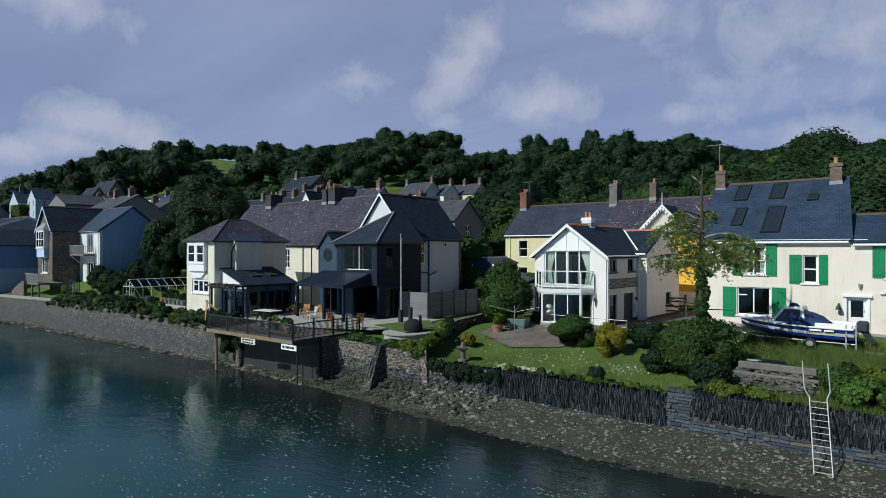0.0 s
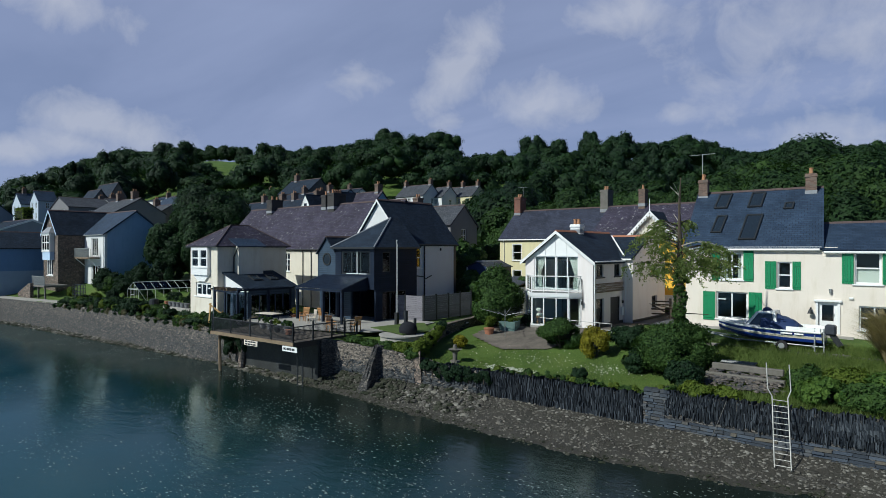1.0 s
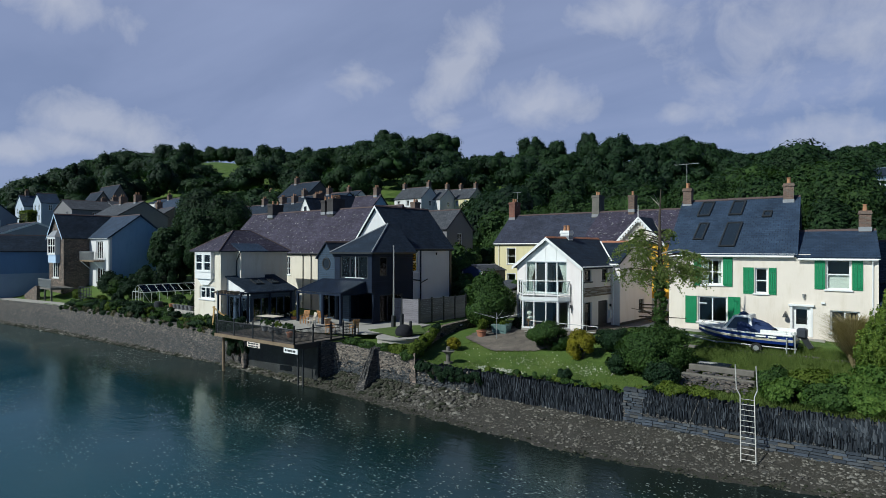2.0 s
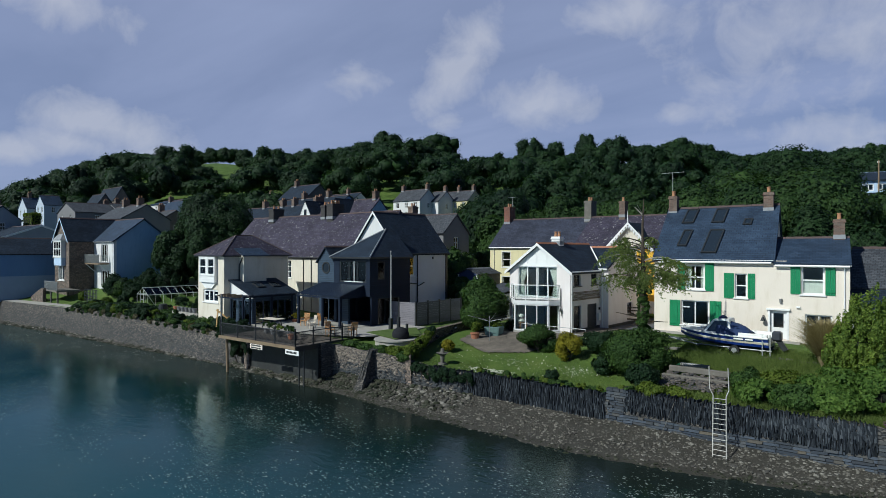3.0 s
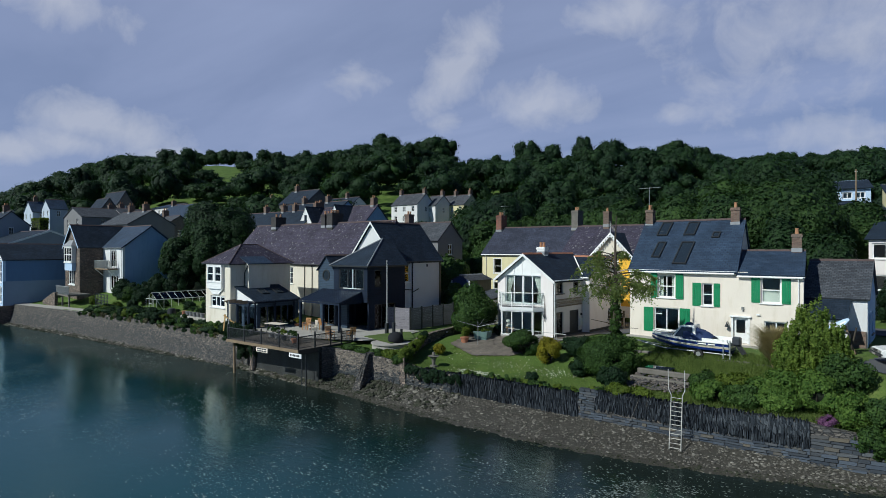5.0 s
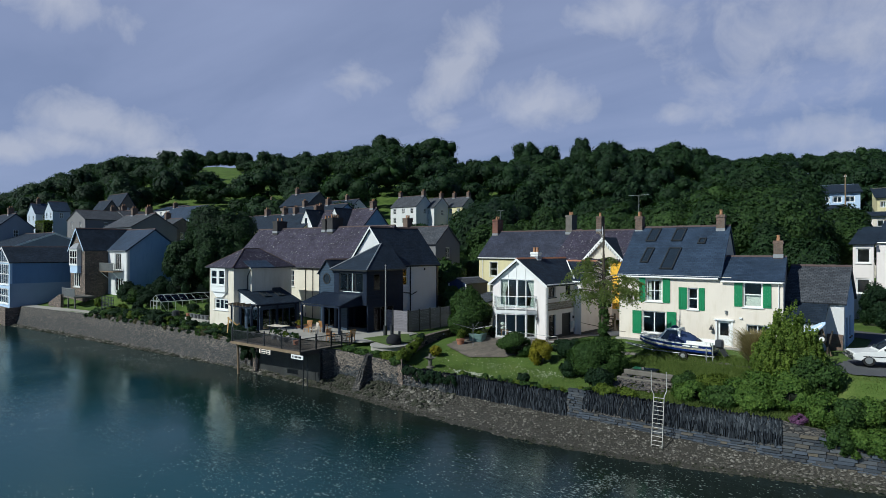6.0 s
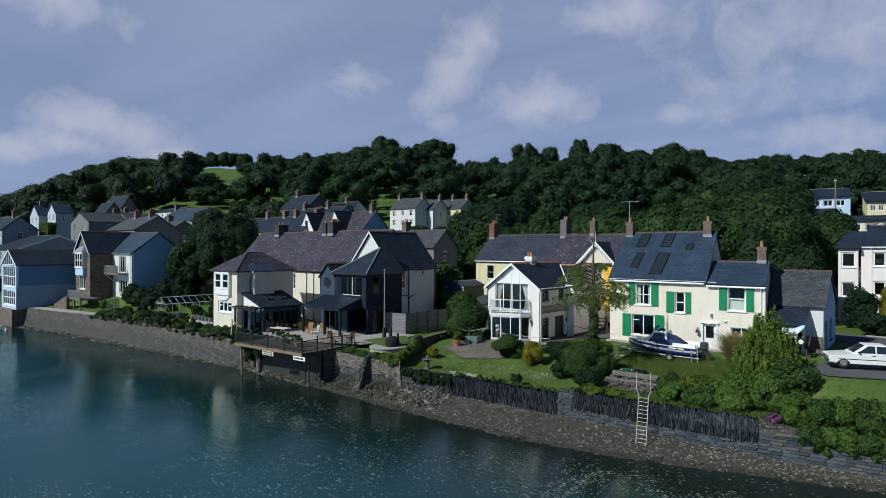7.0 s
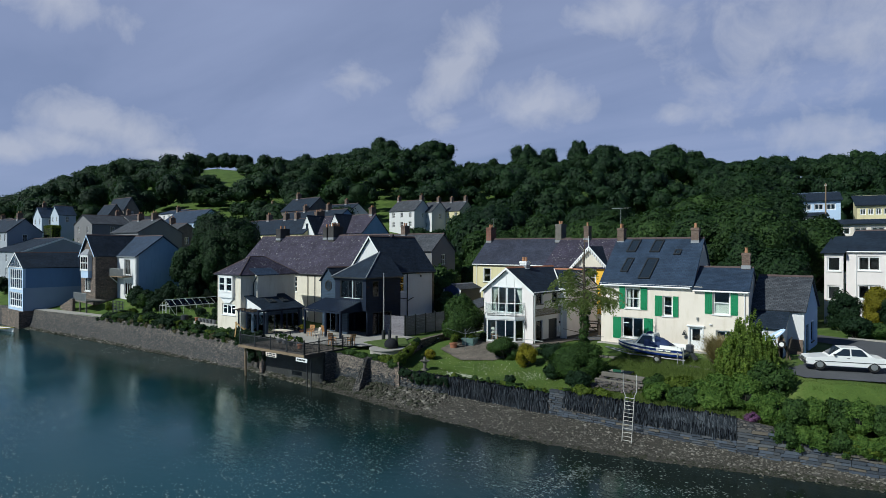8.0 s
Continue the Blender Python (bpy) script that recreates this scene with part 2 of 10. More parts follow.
def ground_material():
    """Grass with mown and rough patches, worn through to earth here and there."""
    m, n = begin("turf")
    at = n.add("ShaderNodeTexCoord", out=3)
    big = n.add("ShaderNodeTexNoise", ins={"Vector": at, "Scale": 0.35, "Detail": 6.0, "Roughness": 0.6})
    fine = n.add("ShaderNodeTexNoise", ins={"Vector": at, "Scale": 9.0, "Detail": 6.0, "Roughness": 0.75})
    both = n.maths("ADD", n.maths("MULTIPLY", big, 0.6), n.maths("MULTIPLY", fine, 0.4))
    green = n.add("ShaderNodeValToRGB", ins={0: both}, ramp=[(0.3, (0.034, 0.056, 0.012)), (0.52, (0.080, 0.128, 0.024)), (0.72, (0.15, 0.18, 0.05))])
    bare = n.add("ShaderNodeTexNoise", ins={"Vector": at, "Scale": 0.8, "Detail": 6.0, "Roughness": 0.7})
    bare = n.add("ShaderNodeValToRGB", ins={0: bare}, ramp=[(0.62, (0, 0, 0)), (0.74, (0.6, 0.6, 0.6))])
    n.add("ShaderNodeOutputMaterial", ins={0: principled(n, n.mix(bare, green, (0.12, 0.09, 0.05, 1)), 0.9, fine, 0.0, 0.8, 0.06, 0.2)})
    return m


TURF, WATER = ground_material(), water_material()
CREAM = plain("cream_render", (0.66, 0.61, 0.52), 0.85, 0.08, 0.7, 40, 0.15, stain=(0.50, 0.43, 0.32))
CREAM_G = plain("pale_cream_render", (0.73, 0.66, 0.58), 0.85, 0.06, 0.7, 40, 0.15, stain=(0.58, 0.51, 0.40))
WHITE = plain("white_render", (0.64, 0.64, 0.65), 0.85, 0.07, 0.6, 40, 0.15, stain=(0.60, 0.57, 0.53))
PINKISH = plain("off_white_render", (0.74, 0.69, 0.68), 0.85, 0.06, 0.6, 40, 0.15, stain=(0.64, 0.58, 0.55))
YELLOWISH = plain("pale_yellow_render", (0.66, 0.60, 0.36), 0.85, 0.08, 0.6, 40, 0.15, stain=(0.48, 0.43, 0.28))
ORANGE = plain("deep_yellow_render", (0.75, 0.45, 0.035), 0.8, 0.08, 0.6, 40, 0.15)
BLUE_WALL = plain("blue_render", (0.31, 0.42, 0.60), 0.8, 0.08, 0.5, 40, 0.15, stain=(0.20, 0.30, 0.48))
DEEP_BLUE = plain("deep_blue_render", (0.115, 0.20, 0.37), 0.8, 0.08, 0.5, 40, 0.15, stain=(0.10, 0.17, 0.30))
PALE_BLUE = plain("pale_blue_render", (0.46, 0.58, 0.76), 0.8, 0.08, 0.5, 40, 0.15)
PALE_GREY = plain("pale_grey_render", (0.30, 0.32, 0.36), 0.85, 0.1, 0.6, 40, 0.15)
# White render greyed and blued in colour for haze and shade at distance.
HAZY_WHITE = plain("hazed_white_render", (0.42, 0.47, 0.56), 0.85, 0.08, 0.6, 40, 0.15)
DARK_STONE = plain("sooty_stone", (0.050, 0.046, 0.047), 0.9, 0.35, 1.5, 14, 0.8, 0.04)
GREY_WALL = plain("grey_render", (0.19, 0.19, 0.20), 0.85, 0.1, 0.6, 40, 0.15)
TRIM = plain("white_paint", (0.76, 0.76, 0.76), 0.4, 0.05, 2.0, 60, 0.05)
DARK_TRIM = plain("black_paint", (0.025, 0.027, 0.03), 0.45, 0.15, 2.0, 60, 0.1)
GREEN_PAINT = plain("green_shutter_paint", (0.02, 0.20, 0.075), 0.5, 0.18, 1.5, 50, 0.15)
SLATE = coursed("blue_grey_slate", (0.027, 0.044, 0.080), (0.042, 0.064, 0.108), (0.009, 0.014, 0.026), 0.30, 0.21, 0.010, 0.6, spec=0.25)
SLATE_OLD = coursed("purple_old_slate", (0.042, 0.038, 0.062), (0.068, 0.060, 0.090), (0.014, 0.012, 0.017), 0.30, 0.21, 0.012, 0.8, spec=0.2, lichen=(0.48, 0.47, 0.44), amount=0.585)
SLATE_DARK = coursed("dark_slate", (0.014, 0.023, 0.040), (0.026, 0.038, 0.060), (0.005, 0.007, 0.012), 0.30, 0.21, 0.010, 0.7, spec=0.2)
SLATE_BLUE_OLD = coursed("weathered_blue_slate", (0.034, 0.039, 0.064), (0.052, 0.058, 0.088), (0.012, 0.013, 0.019), 0.30, 0.21, 0.012, 0.8, spec=0.2, lichen=(0.36, 0.35, 0.33), amount=0.66)
SLATE_ROUGH = coursed("rough_grey_slate", (0.046, 0.052, 0.066), (0.092, 0.098, 0.114), (0.018, 0.020, 0.026), 0.27, 0.17, 0.018, 0.75, lichen=(0.35, 0.34, 0.30), amount=0.68)
BRICK = coursed("chimney_brick", (0.13, 0.080, 0.062), (0.20, 0.13, 0.10), (0.16, 0.145, 0.125), 0.225, 0.075, 0.012, 0.85)
RED_BRICK = coursed("red_brick", (0.20, 0.075, 0.05), (0.28, 0.11, 0.075), (0.16, 0.13, 0.11), 0.225, 0.075, 0.012, 0.85)
RUBBLE = rubble("rubble_stone", [(0.10, 0.082, 0.072), (0.22, 0.17, 0.14), (0.14, 0.12, 0.11), (0.30, 0.235, 0.19), (0.17, 0.135, 0.115)], (0.075, 0.066, 0.058), 0.30)
CLAD = coursed("dark_blue_boarding", (0.010, 0.017, 0.036), (0.014, 0.022, 0.044), (0.003, 0.005, 0.009), 4.0, 0.16, 0.012, 0.6, patch=0.2, spec=0.18)
CLAD_BLUE = coursed("slate_blue_boarding", (0.044, 0.068, 0.108), (0.054, 0.080, 0.122), (0.014, 0.021, 0.033), 4.0, 0.16, 0.012, 0.6, patch=0.2, spec=0.25)
GLASS = glass_pane("window_glass")
WOOD = plain("weathered_wood", (0.22, 0.16, 0.10), 0.8, 0.3, 2.0, 30, 0.4)
TEAK = plain("orange_brown_wood", (0.42, 0.22, 0.08), 0.6, 0.25, 2.0, 30, 0.3)
STONE = plain("grey_stone", (0.15, 0.14, 0.125), 0.9, 0.35, 1.5, 14, 0.8, 0.04)
PAVING = plain("pale_paving", (0.34, 0.325, 0.30), 0.9, 0.2, 0.9, 20, 0.4, 0.02)
GREY_TIMBER = plain("grey_timber", (0.15, 0.14, 0.125), 0.9, 0.3, 1.5, 30, 0.5, 0.02, stain=(0.08, 0.075, 0.06))
TARMAC = plain("tarmac", (0.085, 0.088, 0.098), 0.9, 0.2, 0.6, 60, 0.5, 0.01)
METAL = plain("galvanised_steel", (0.34, 0.35, 0.35), 0.5, 0.15, 3, 40, 0.1, metal=0.6)
RIDGE_CLAY = plain("ridge_tiles", (0.085, 0.060, 0.058), 0.8, 0.3, 3, 30, 0.3)
LEAD = plain("lead_flashing", (0.25, 0.26, 0.28), 0.5, 0.2, 2, 30, 0.2)
LEAF_WOOD = leafy("woodland_leaves", (0.007, 0.019, 0.009), (0.044, 0.088, 0.023), 0.3)
LEAF_BROAD = leafy("broad_tree_leaves", (0.013, 0.032, 0.010), (0.080, 0.140, 0.030), 0.3)
LEAF_DARK = leafy("dark_leaves", (0.006, 0.018, 0.009), (0.033, 0.068, 0.021), 0.25)
LEAF_MID = leafy("garden_leaves", (0.016, 0.040, 0.010), (0.105, 0.175, 0.036), 0.3)
STRAWY = leafy("dry_scrub", (0.06, 0.06, 0.03), (0.19, 0.17, 0.10), 0.3)
# Near-black colour standing in for the shade deep inside a crown.
CROWN_SHADE = plain("crown_shade_dark", (0.009, 0.014, 0.006), 0.95, 0.4, 3.0, 30, 0.5)
LEAF_LIME = leafy("lime_leaves", (0.06, 0.095, 0.012), (0.20, 0.25, 0.03), 0.35)
LEAF_FRESH = leafy("fresh_garden_leaves", (0.036, 0.082, 0.014), (0.21, 0.31, 0.056), 0.38)
LEAF_GOLD = leafy("golden_leaves", (0.13, 0.12, 0.010), (0.40, 0.36, 0.02), 0.35)
BARK = plain("bark", (0.075, 0.06, 0.045), 0.95, 0.35, 3, 18, 0.9, 0.05)

# ---- builders ----


def smooth(a, b, v):
    v = min(1.0, max(0.0, (v - a) / (b - a)))
    return v * v * (3 - 2 * v)


def lay_uv(me):
    """Texture places in metres: along the level line of each face, and up its slope."""
    layer = me.uv_layers.new(name="UVMap")
    co = [v.co for v in me.vertices]
    for p in me.polygons:
        nz = p.normal
        along = Vector((-nz.y, nz.x, 0))
        along = along.normalized() if along.length > 0.05 else Vector((1, 0, 0))
        up = nz.cross(along)
        for i in p.loop_indices:
            c = co[me.loops[i].vertex_index]
            layer.data[i].uv = (c.dot(along), c.dot(up))


def part(name, bm, material, parent=None, label="", rounded=0.0, soft_shade=False):
    """Links a bmesh as one mesh object, under its thing where one is given."""
    if rounded:
        bmesh.ops.bevel(bm, geom=list(bm.edges), offset=rounded, segments=1, affect="EDGES", clamp_overlap=True)
    bmesh.ops.recalc_face_normals(bm, faces=bm.faces)
    me = bpy.data.meshes.new(name)
    bm.to_mesh(me)
    bm.free()
    lay_uv(me)
    for m in material if isinstance(material, (list, tuple)) else [material]:
        me.materials.append(m)
    ob = new(name, me)
    ob.parent = parent
    if label:
        ob["label"] = label
    if soft_shade:
        me.polygons.foreach_set("use_smooth", [True] * len(me.polygons))
    return ob


def thing(name, x, y, z, rz=0.0, label="", category="", group="", kind=""):
    """An Empty at the base of a thing, to parent its parts."""
    ob = new(name)
    ob.empty_display_size = 0.3
    ob.matrix_world = pose(x, y, z, 0, 0, rz)
    return tagged(ob, label, category, group, kind)


def hexa(bm, pts):
    """A solid with the eight given corners: four below, four above, both anticlockwise."""
    v = [bm.verts.new(p) for p in pts]
    for f in ((3, 2, 1, 0), (4, 5, 6, 7), (0, 1, 5, 4), (1, 2, 6, 5), (2, 3, 7, 6), (3, 0, 4, 7)):
        bm.faces.new([v[i] for i in f])


def bx(bm, x0, x1, y0, y1, z0, z1):
    hexa(bm, [(x0, y0, z0), (x1, y0, z0), (x1, y1, z0), (x0, y1, z0), (x0, y0, z1), (x1, y0, z1), (x1, y1, z1), (x0, y1, z1)])


def box(*a):
    bm = bmesh.new()
    bx(bm, *a)
    return bm


def prism(bm, pts, way):
    """The polygon pts drawn out along way."""
    way = Vector(way)
    a = [bm.verts.new(p) for p in pts]
    b = [bm.verts.new(Vector(p) + way) for p in pts]
    bm.faces.new(a)
    bm.faces.new(b[::-1])
    for i in range(len(a)):
        j = (i + 1) % len(a)
        bm.faces.new((a[j], a[i], b[i], b[j]))


def slab(bm, pts, thick):
    """A sheet through pts, its upper face there and its thickness below."""
    n = (Vector(pts[1]) - Vector(pts[0])).cross(Vector(pts[2]) - Vector(pts[0])).normalized()
    if n.z < 0:
        n = -n
    prism(bm, pts, -n * thick)


def rod(bm, a, b, r0, r1=None, sides=8):
    """A round bar from a to b."""
    a, b, r1 = Vector(a), Vector(b), r0 if r1 is None else r1
    q = (b - a).to_track_quat("Z", "Y")
    rings = []
    for c, r in ((a, r0), (b, r1)):
        rings.append([bm.verts.new(c + q @ Vector((r * math.cos(2 * math.pi * i / sides), r * math.sin(2 * math.pi * i / sides), 0))) for i in range(sides)])
    for i in range(sides):
        j = (i + 1) % sides
        bm.faces.new((rings[0][i], rings[0][j], rings[1][j], rings[1][i]))
    bm.faces.new(rings[0][::-1])
    bm.faces.new(rings[1])


class Face:
    """One side of a house: u runs along it from (x0, y0) to (x1, y1), d out of it."""

    def __init__(self, x0, y0, x1, y1):
        self.o, w = Vector((x0, y0, 0)), Vector((x1 - x0, y1 - y0, 0))
        self.len, self.w = w.length, w.normalized()
        self.n = Vector((self.w.y, -self.w.x, 0))

    def at(self, u, d, z):
        return self.o + self.w * u + self.n * d + Vector((0, 0, z))

    def bx(self, bm, u0, u1, d0, d1, z0, z1):
        hexa(bm, [self.at(*p) for p in ((u0, d1, z0), (u1, d1, z0), (u1, d0, z0), (u0, d0, z0), (u0, d1, z1), (u1, d1, z1), (u1, d0, z1), (u0, d0, z1))])

    def box(self, *a):
        bm = bmesh.new()
        self.bx(bm, *a)
        return bm


def wall(house, face, z0, z1, mat, holes=(), thick=0.32, u0=0.0, u1=None, gable=None, name="wall", label="", rake=None):
    """A wall of one piece with real openings (u0, u1, z0, z1); gable: the height of a triangular top; rake: (height at u0, at u1) of a sloping top."""
    u1 = face.len if u1 is None else u1
    us = sorted({u0, u1, *[c for h in holes for c in h[:2] if u0 < c < u1]})
    zs = sorted({z0, z1, *[c for h in holes for c in h[2:] if z0 < c < z1]})
    bm, made = bmesh.new(), {}

    def v(i, j, k):
        if (i, j, k) not in made:
            made[i, j, k] = bm.verts.new(face.at(us[i], -thick * k, zs[j]))
        return made[i, j, k]

    def full(i, j):
        if not (0 <= i < len(us) - 1 and 0 <= j < len(zs) - 1):
            return False
        a, b = (us[i] + us[i + 1]) / 2, (zs[j] + zs[j + 1]) / 2
        return not any(h[0] < a < h[1] and h[2] < b < h[3] for h in holes)

    top = len(zs) - 1
    for i in range(len(us) - 1):
        for j in range(top):
            if not full(i, j):
                continue
            for k in (0, 1):
                bm.faces.new((v(i, j, k), v(i + 1, j, k), v(i + 1, j + 1, k), v(i, j + 1, k)))
            if not full(i - 1, j):
                bm.faces.new((v(i, j, 0), v(i, j + 1, 0), v(i, j + 1, 1), v(i, j, 1)))
            if not full(i + 1, j):
                bm.faces.new((v(i + 1, j, 0), v(i + 1, j + 1, 0), v(i + 1, j + 1, 1), v(i + 1, j, 1)))
            if not full(i, j - 1):
                bm.faces.new((v(i, j, 0), v(i + 1, j, 0), v(i + 1, j, 1), v(i, j, 1)))
            if not full(i, j + 1) and not ((gable or rake) and j == top - 1):
                bm.faces.new((v(i, j + 1, 0), v(i + 1, j + 1, 0), v(i + 1, j + 1, 1), v(i, j + 1, 1)))
    if gable or rake:
        tips = [(0.5 * (u0 + u1), gable)] if gable else [(u1, rake[1]), (u0, rake[0])]
        tips = [t for t in tips if t[1] > z1 + 1e-3]
        sides = []
        for k in (0, 1):
            ring = [v(i, top, k) for i in range(len(us))] + [bm.verts.new(face.at(u, -thick * k, z)) for u, z in tips]
            bm.faces.new(ring)
            sides.append(ring)
        n = len(sides[0])
        for i in range(len(us) - 1, n):
            j = (i + 1) % n
            bm.faces.new((sides[0][i], sides[0][j], sides[1][j], sides[1][i]))
    return part(name, bm, mat, house, label)


def frame_ring(bm, face, u0, u1, z0, z1, t, d0, d1):
    """A rectangular frame in one piece."""
    loops = []
    for d in (d0, d1):
        for k in (0.0, t):
            loops.append([bm.verts.new(face.at(u, d, z)) for u, z in ((u0 + k, z0 + k), (u1 - k, z0 + k), (u1 - k, z1 - k), (u0 + k, z1 - k))])
    back_out, back_in, out, inn = loops
    for i in range(4):
        j = (i + 1) % 4
        for a, b in ((out, inn), (inn, back_in), (back_in, back_out), (back_out, out)):
            bm.faces.new((a[i], a[j], b[j], b[i]))
    bmesh.ops.recalc_face_normals(bm, faces=list(bm.faces))


def window(house, face, u0, u1, z0, z1, cols=2, rows=2, frame_mat=None, sill=True, deep=0.10, bar=0.05, sash=False, name="window", label="", surround=0.0):
    """A window set in its opening: frame with bars, one pane for each light, and a sill."""
    frame_mat = frame_mat or TRIM
    bm = bmesh.new()
    t = bar * 1.3
    d0, d1 = -deep - 0.06, -deep
    frame_ring(bm, face, u0, u1, z0, z1, t, d0, d1)
    bars = []
    us = [u0 + t + (u1 - u0 - 2 * t) * i / cols for i in range(cols + 1)]
    zs = [z0 + t + (z1 - z0 - 2 * t) * i / rows for i in range(rows + 1)]
    for u in us[1:-1]:
        bars.append(face.box(u - bar / 2, u + bar / 2, d0, d1 - 0.004, z0 + t, z1 - t))
    for z in zs[1:-1]:
        bars.append(face.box(u0 + t, u1 - t, d0, d1 - 0.008, z - bar / 2, z + bar / 2))
    win = part(name, bm, frame_mat, house, label)
    for b in bars:
        part("glazing_bar", b, frame_mat, win)
    if surround:
        for a, b, c, d in ((u0 - surround, u0, z0, z1), (u1, u1 + surround, z0, z1), (u0 - surround, u1 + surround, z1, z1 + surround)):
            part("surround", face.box(a, b, -0.02, 0.025, c, d), frame_mat, win)
    for a, b in zip(us, us[1:]):
        for c, d in zip(zs, zs[1:]):
            pane = part("pane", face.box(a - 0.003, b + 0.003, d0 + 0.025, d0 + 0.033, c - 0.003, d + 0.003), GLASS, win)
            pane.visible_shadow = False
    if sill:
        part("sill", face.box(u0 - 0.1, u1 + 0.1, -deep, 0.09, z0 - 0.09, z0 - 0.002), frame_mat, win, rounded=0.012)
    return win


def gable_roof(house, x0, x1, y0, y1, z_eave, z_ridge, along="x", over=0.25, end=0.15, thick=0.14, mat=None, name="roof", y_ridge=None, ridge_mat=None):
    """Two slopes with a ridge along x or y, and ridge tiles."""
    mat = mat or SLATE
    c = y_ridge if y_ridge is not None else ((y0 + y1) / 2 if along == "x" else (x0 + x1) / 2)

    def at(a, b, z):
        return (a, b, z) if along == "x" else (b, a, z)

    if along == "x":
        a0, a1, b0, b1 = x0 - end, x1 + end, y0, y1
    else:
        a0, a1, b0, b1 = y0 - end, y1 + end, x0, x1
    roof = None
    for b in (b0, b1):
        k = (z_ridge - z_eave) / (c - b)
        out = b - over if b < c else b + over
        bm = bmesh.new()
        slab(bm, [at(a0, out, z_ridge + k * (out - c) + 0.10), at(a1, out, z_ridge + k * (out - c) + 0.10), at(a1, c, z_ridge + 0.10), at(a0, c, z_ridge + 0.10)], thick)
        ob = part(name if roof is None else "roof_slope", bm, mat, house if roof is None else roof)
        roof = roof or ob
    bm = bmesh.new()
    step = 0.45
    count = max(1, int((a1 - a0) / step))
    for i in range(count):
        s, e = a0 + (a1 - a0) * i / count, a0 + (a1 - a0) * (i + 1) / count - 0.01
        prism(bm, [at(s, c - 0.13, z_ridge + 0.03), at(s, c, z_ridge + 0.17 + 0.008 * (i % 3)), at(s, c + 0.13, z_ridge + 0.03)], Vector(at(e, 0, 0)) - Vector(at(s, 0, 0)))
    part("ridge_tiles", bm, ridge_mat or RIDGE_CLAY, roof)
    return roof


def gutter(house, face, u0, u1, z, mat=None, pipe=None, down=0.0):
    """A gutter along an eave, with a downpipe at u = pipe."""
    bm = bmesh.new()
    rod(bm, face.at(u0, 0.22, z), face.at(u1, 0.22, z), 0.065, sides=8)
    g = part("gutter", bm, mat or DARK_TRIM, house)
    if pipe is not None:
        bm = bmesh.new()
        rod(bm, face.at(pipe, 0.22, z), face.at(pipe, 0.06, z - 0.3), 0.04, sides=8)
        rod(bm, face.at(pipe, 0.06, z - 0.3), face.at(pipe, 0.06, down), 0.04, sides=8)
        part("downpipe", bm, mat or DARK_TRIM, g)
    return g


def chimney(house, x, y, z0, z1, w=0.6, d=0.9, pots=2, mat=None, pot_mat=None, along="y"):
    """A stack with a corbelled cap and clay pots."""
    mat = mat or BRICK
    bm = bmesh.new()
    bx(bm, x - w / 2, x + w / 2, y - d / 2, y + d / 2, z0, z1 - 0.22)
    bx(bm, x - w / 2 - 0.05, x + w / 2 + 0.05, y - d / 2 - 0.05, y + d / 2 + 0.05, z1 - 0.22, z1 - 0.10)
    bx(bm, x - w / 2 - 0.02, x + w / 2 + 0.02, y - d / 2 - 0.02, y + d / 2 + 0.02, z1 - 0.10, z1)
    stack = part("chimney", bm, mat, house)
    part("flashing", box(x - w / 2 - 0.03, x + w / 2 + 0.03, y - d / 2 - 0.03, y + d / 2 + 0.03, z0 + 0.35, z0 + 0.62), LEAD, stack)
    for i in range(pots):
        t = (i + 0.5) / pots - 0.5
        px, py = (x, y + t * d * 0.8) if along == "y" else (x + t * w * 0.8, y)
        bm = bmesh.new()
        rod(bm, (px, py, z1), (px, py, z1 + 0.34), 0.13, 0.10, 10)
        rod(bm, (px, py, z1 + 0.34), (px, py, z1 + 0.40), 0.125, 0.125, 10)
        part("chimney_pot", bm, pot_mat or POT, stack)
    return stack


POT = plain("clay_pot", (0.36, 0.19, 0.10), 0.85, 0.2, 3, 30, 0.3)


def many(name, verts, faces, mat, parent=None):
    """A mesh straight from arrays, for what comes in thousands."""
    me = bpy.data.meshes.new(name)
    me.from_pydata(verts if isinstance(verts, list) else verts.tolist(), [], faces if isinstance(faces, list) else faces.tolist())
    me.materials.append(mat)
    ob = new(name, me)
    ob.parent = parent
    return ob


rng = np.random.default_rng(7)


def tube(bm, pts, r, sides=6):
    """One bent round bar through the points."""
    rings = []
    for i, p in enumerate(pts):
        d = (pts[min(i + 1, len(pts) - 1)] - pts[max(i - 1, 0)]).normalized()
        a = d.orthogonal().normalized() if i == 0 else (rings[-1][1] - d * rings[-1][1].dot(d)).normalized()
        b = d.cross(a)
        rings.append(([bm.verts.new(p + (a * math.cos(2 * math.pi * k / sides) + b * math.sin(2 * math.pi * k / sides)) * r) for k in range(sides)], a))
    for (u, _), (v, _) in zip(rings, rings[1:]):
        for k in range(sides):
            bm.faces.new((u[k], u[(k + 1) % sides], v[(k + 1) % sides], v[k]))
    bm.faces.new(rings[0][0][::-1])
    bm.faces.new(rings[-1][0])
    return bm


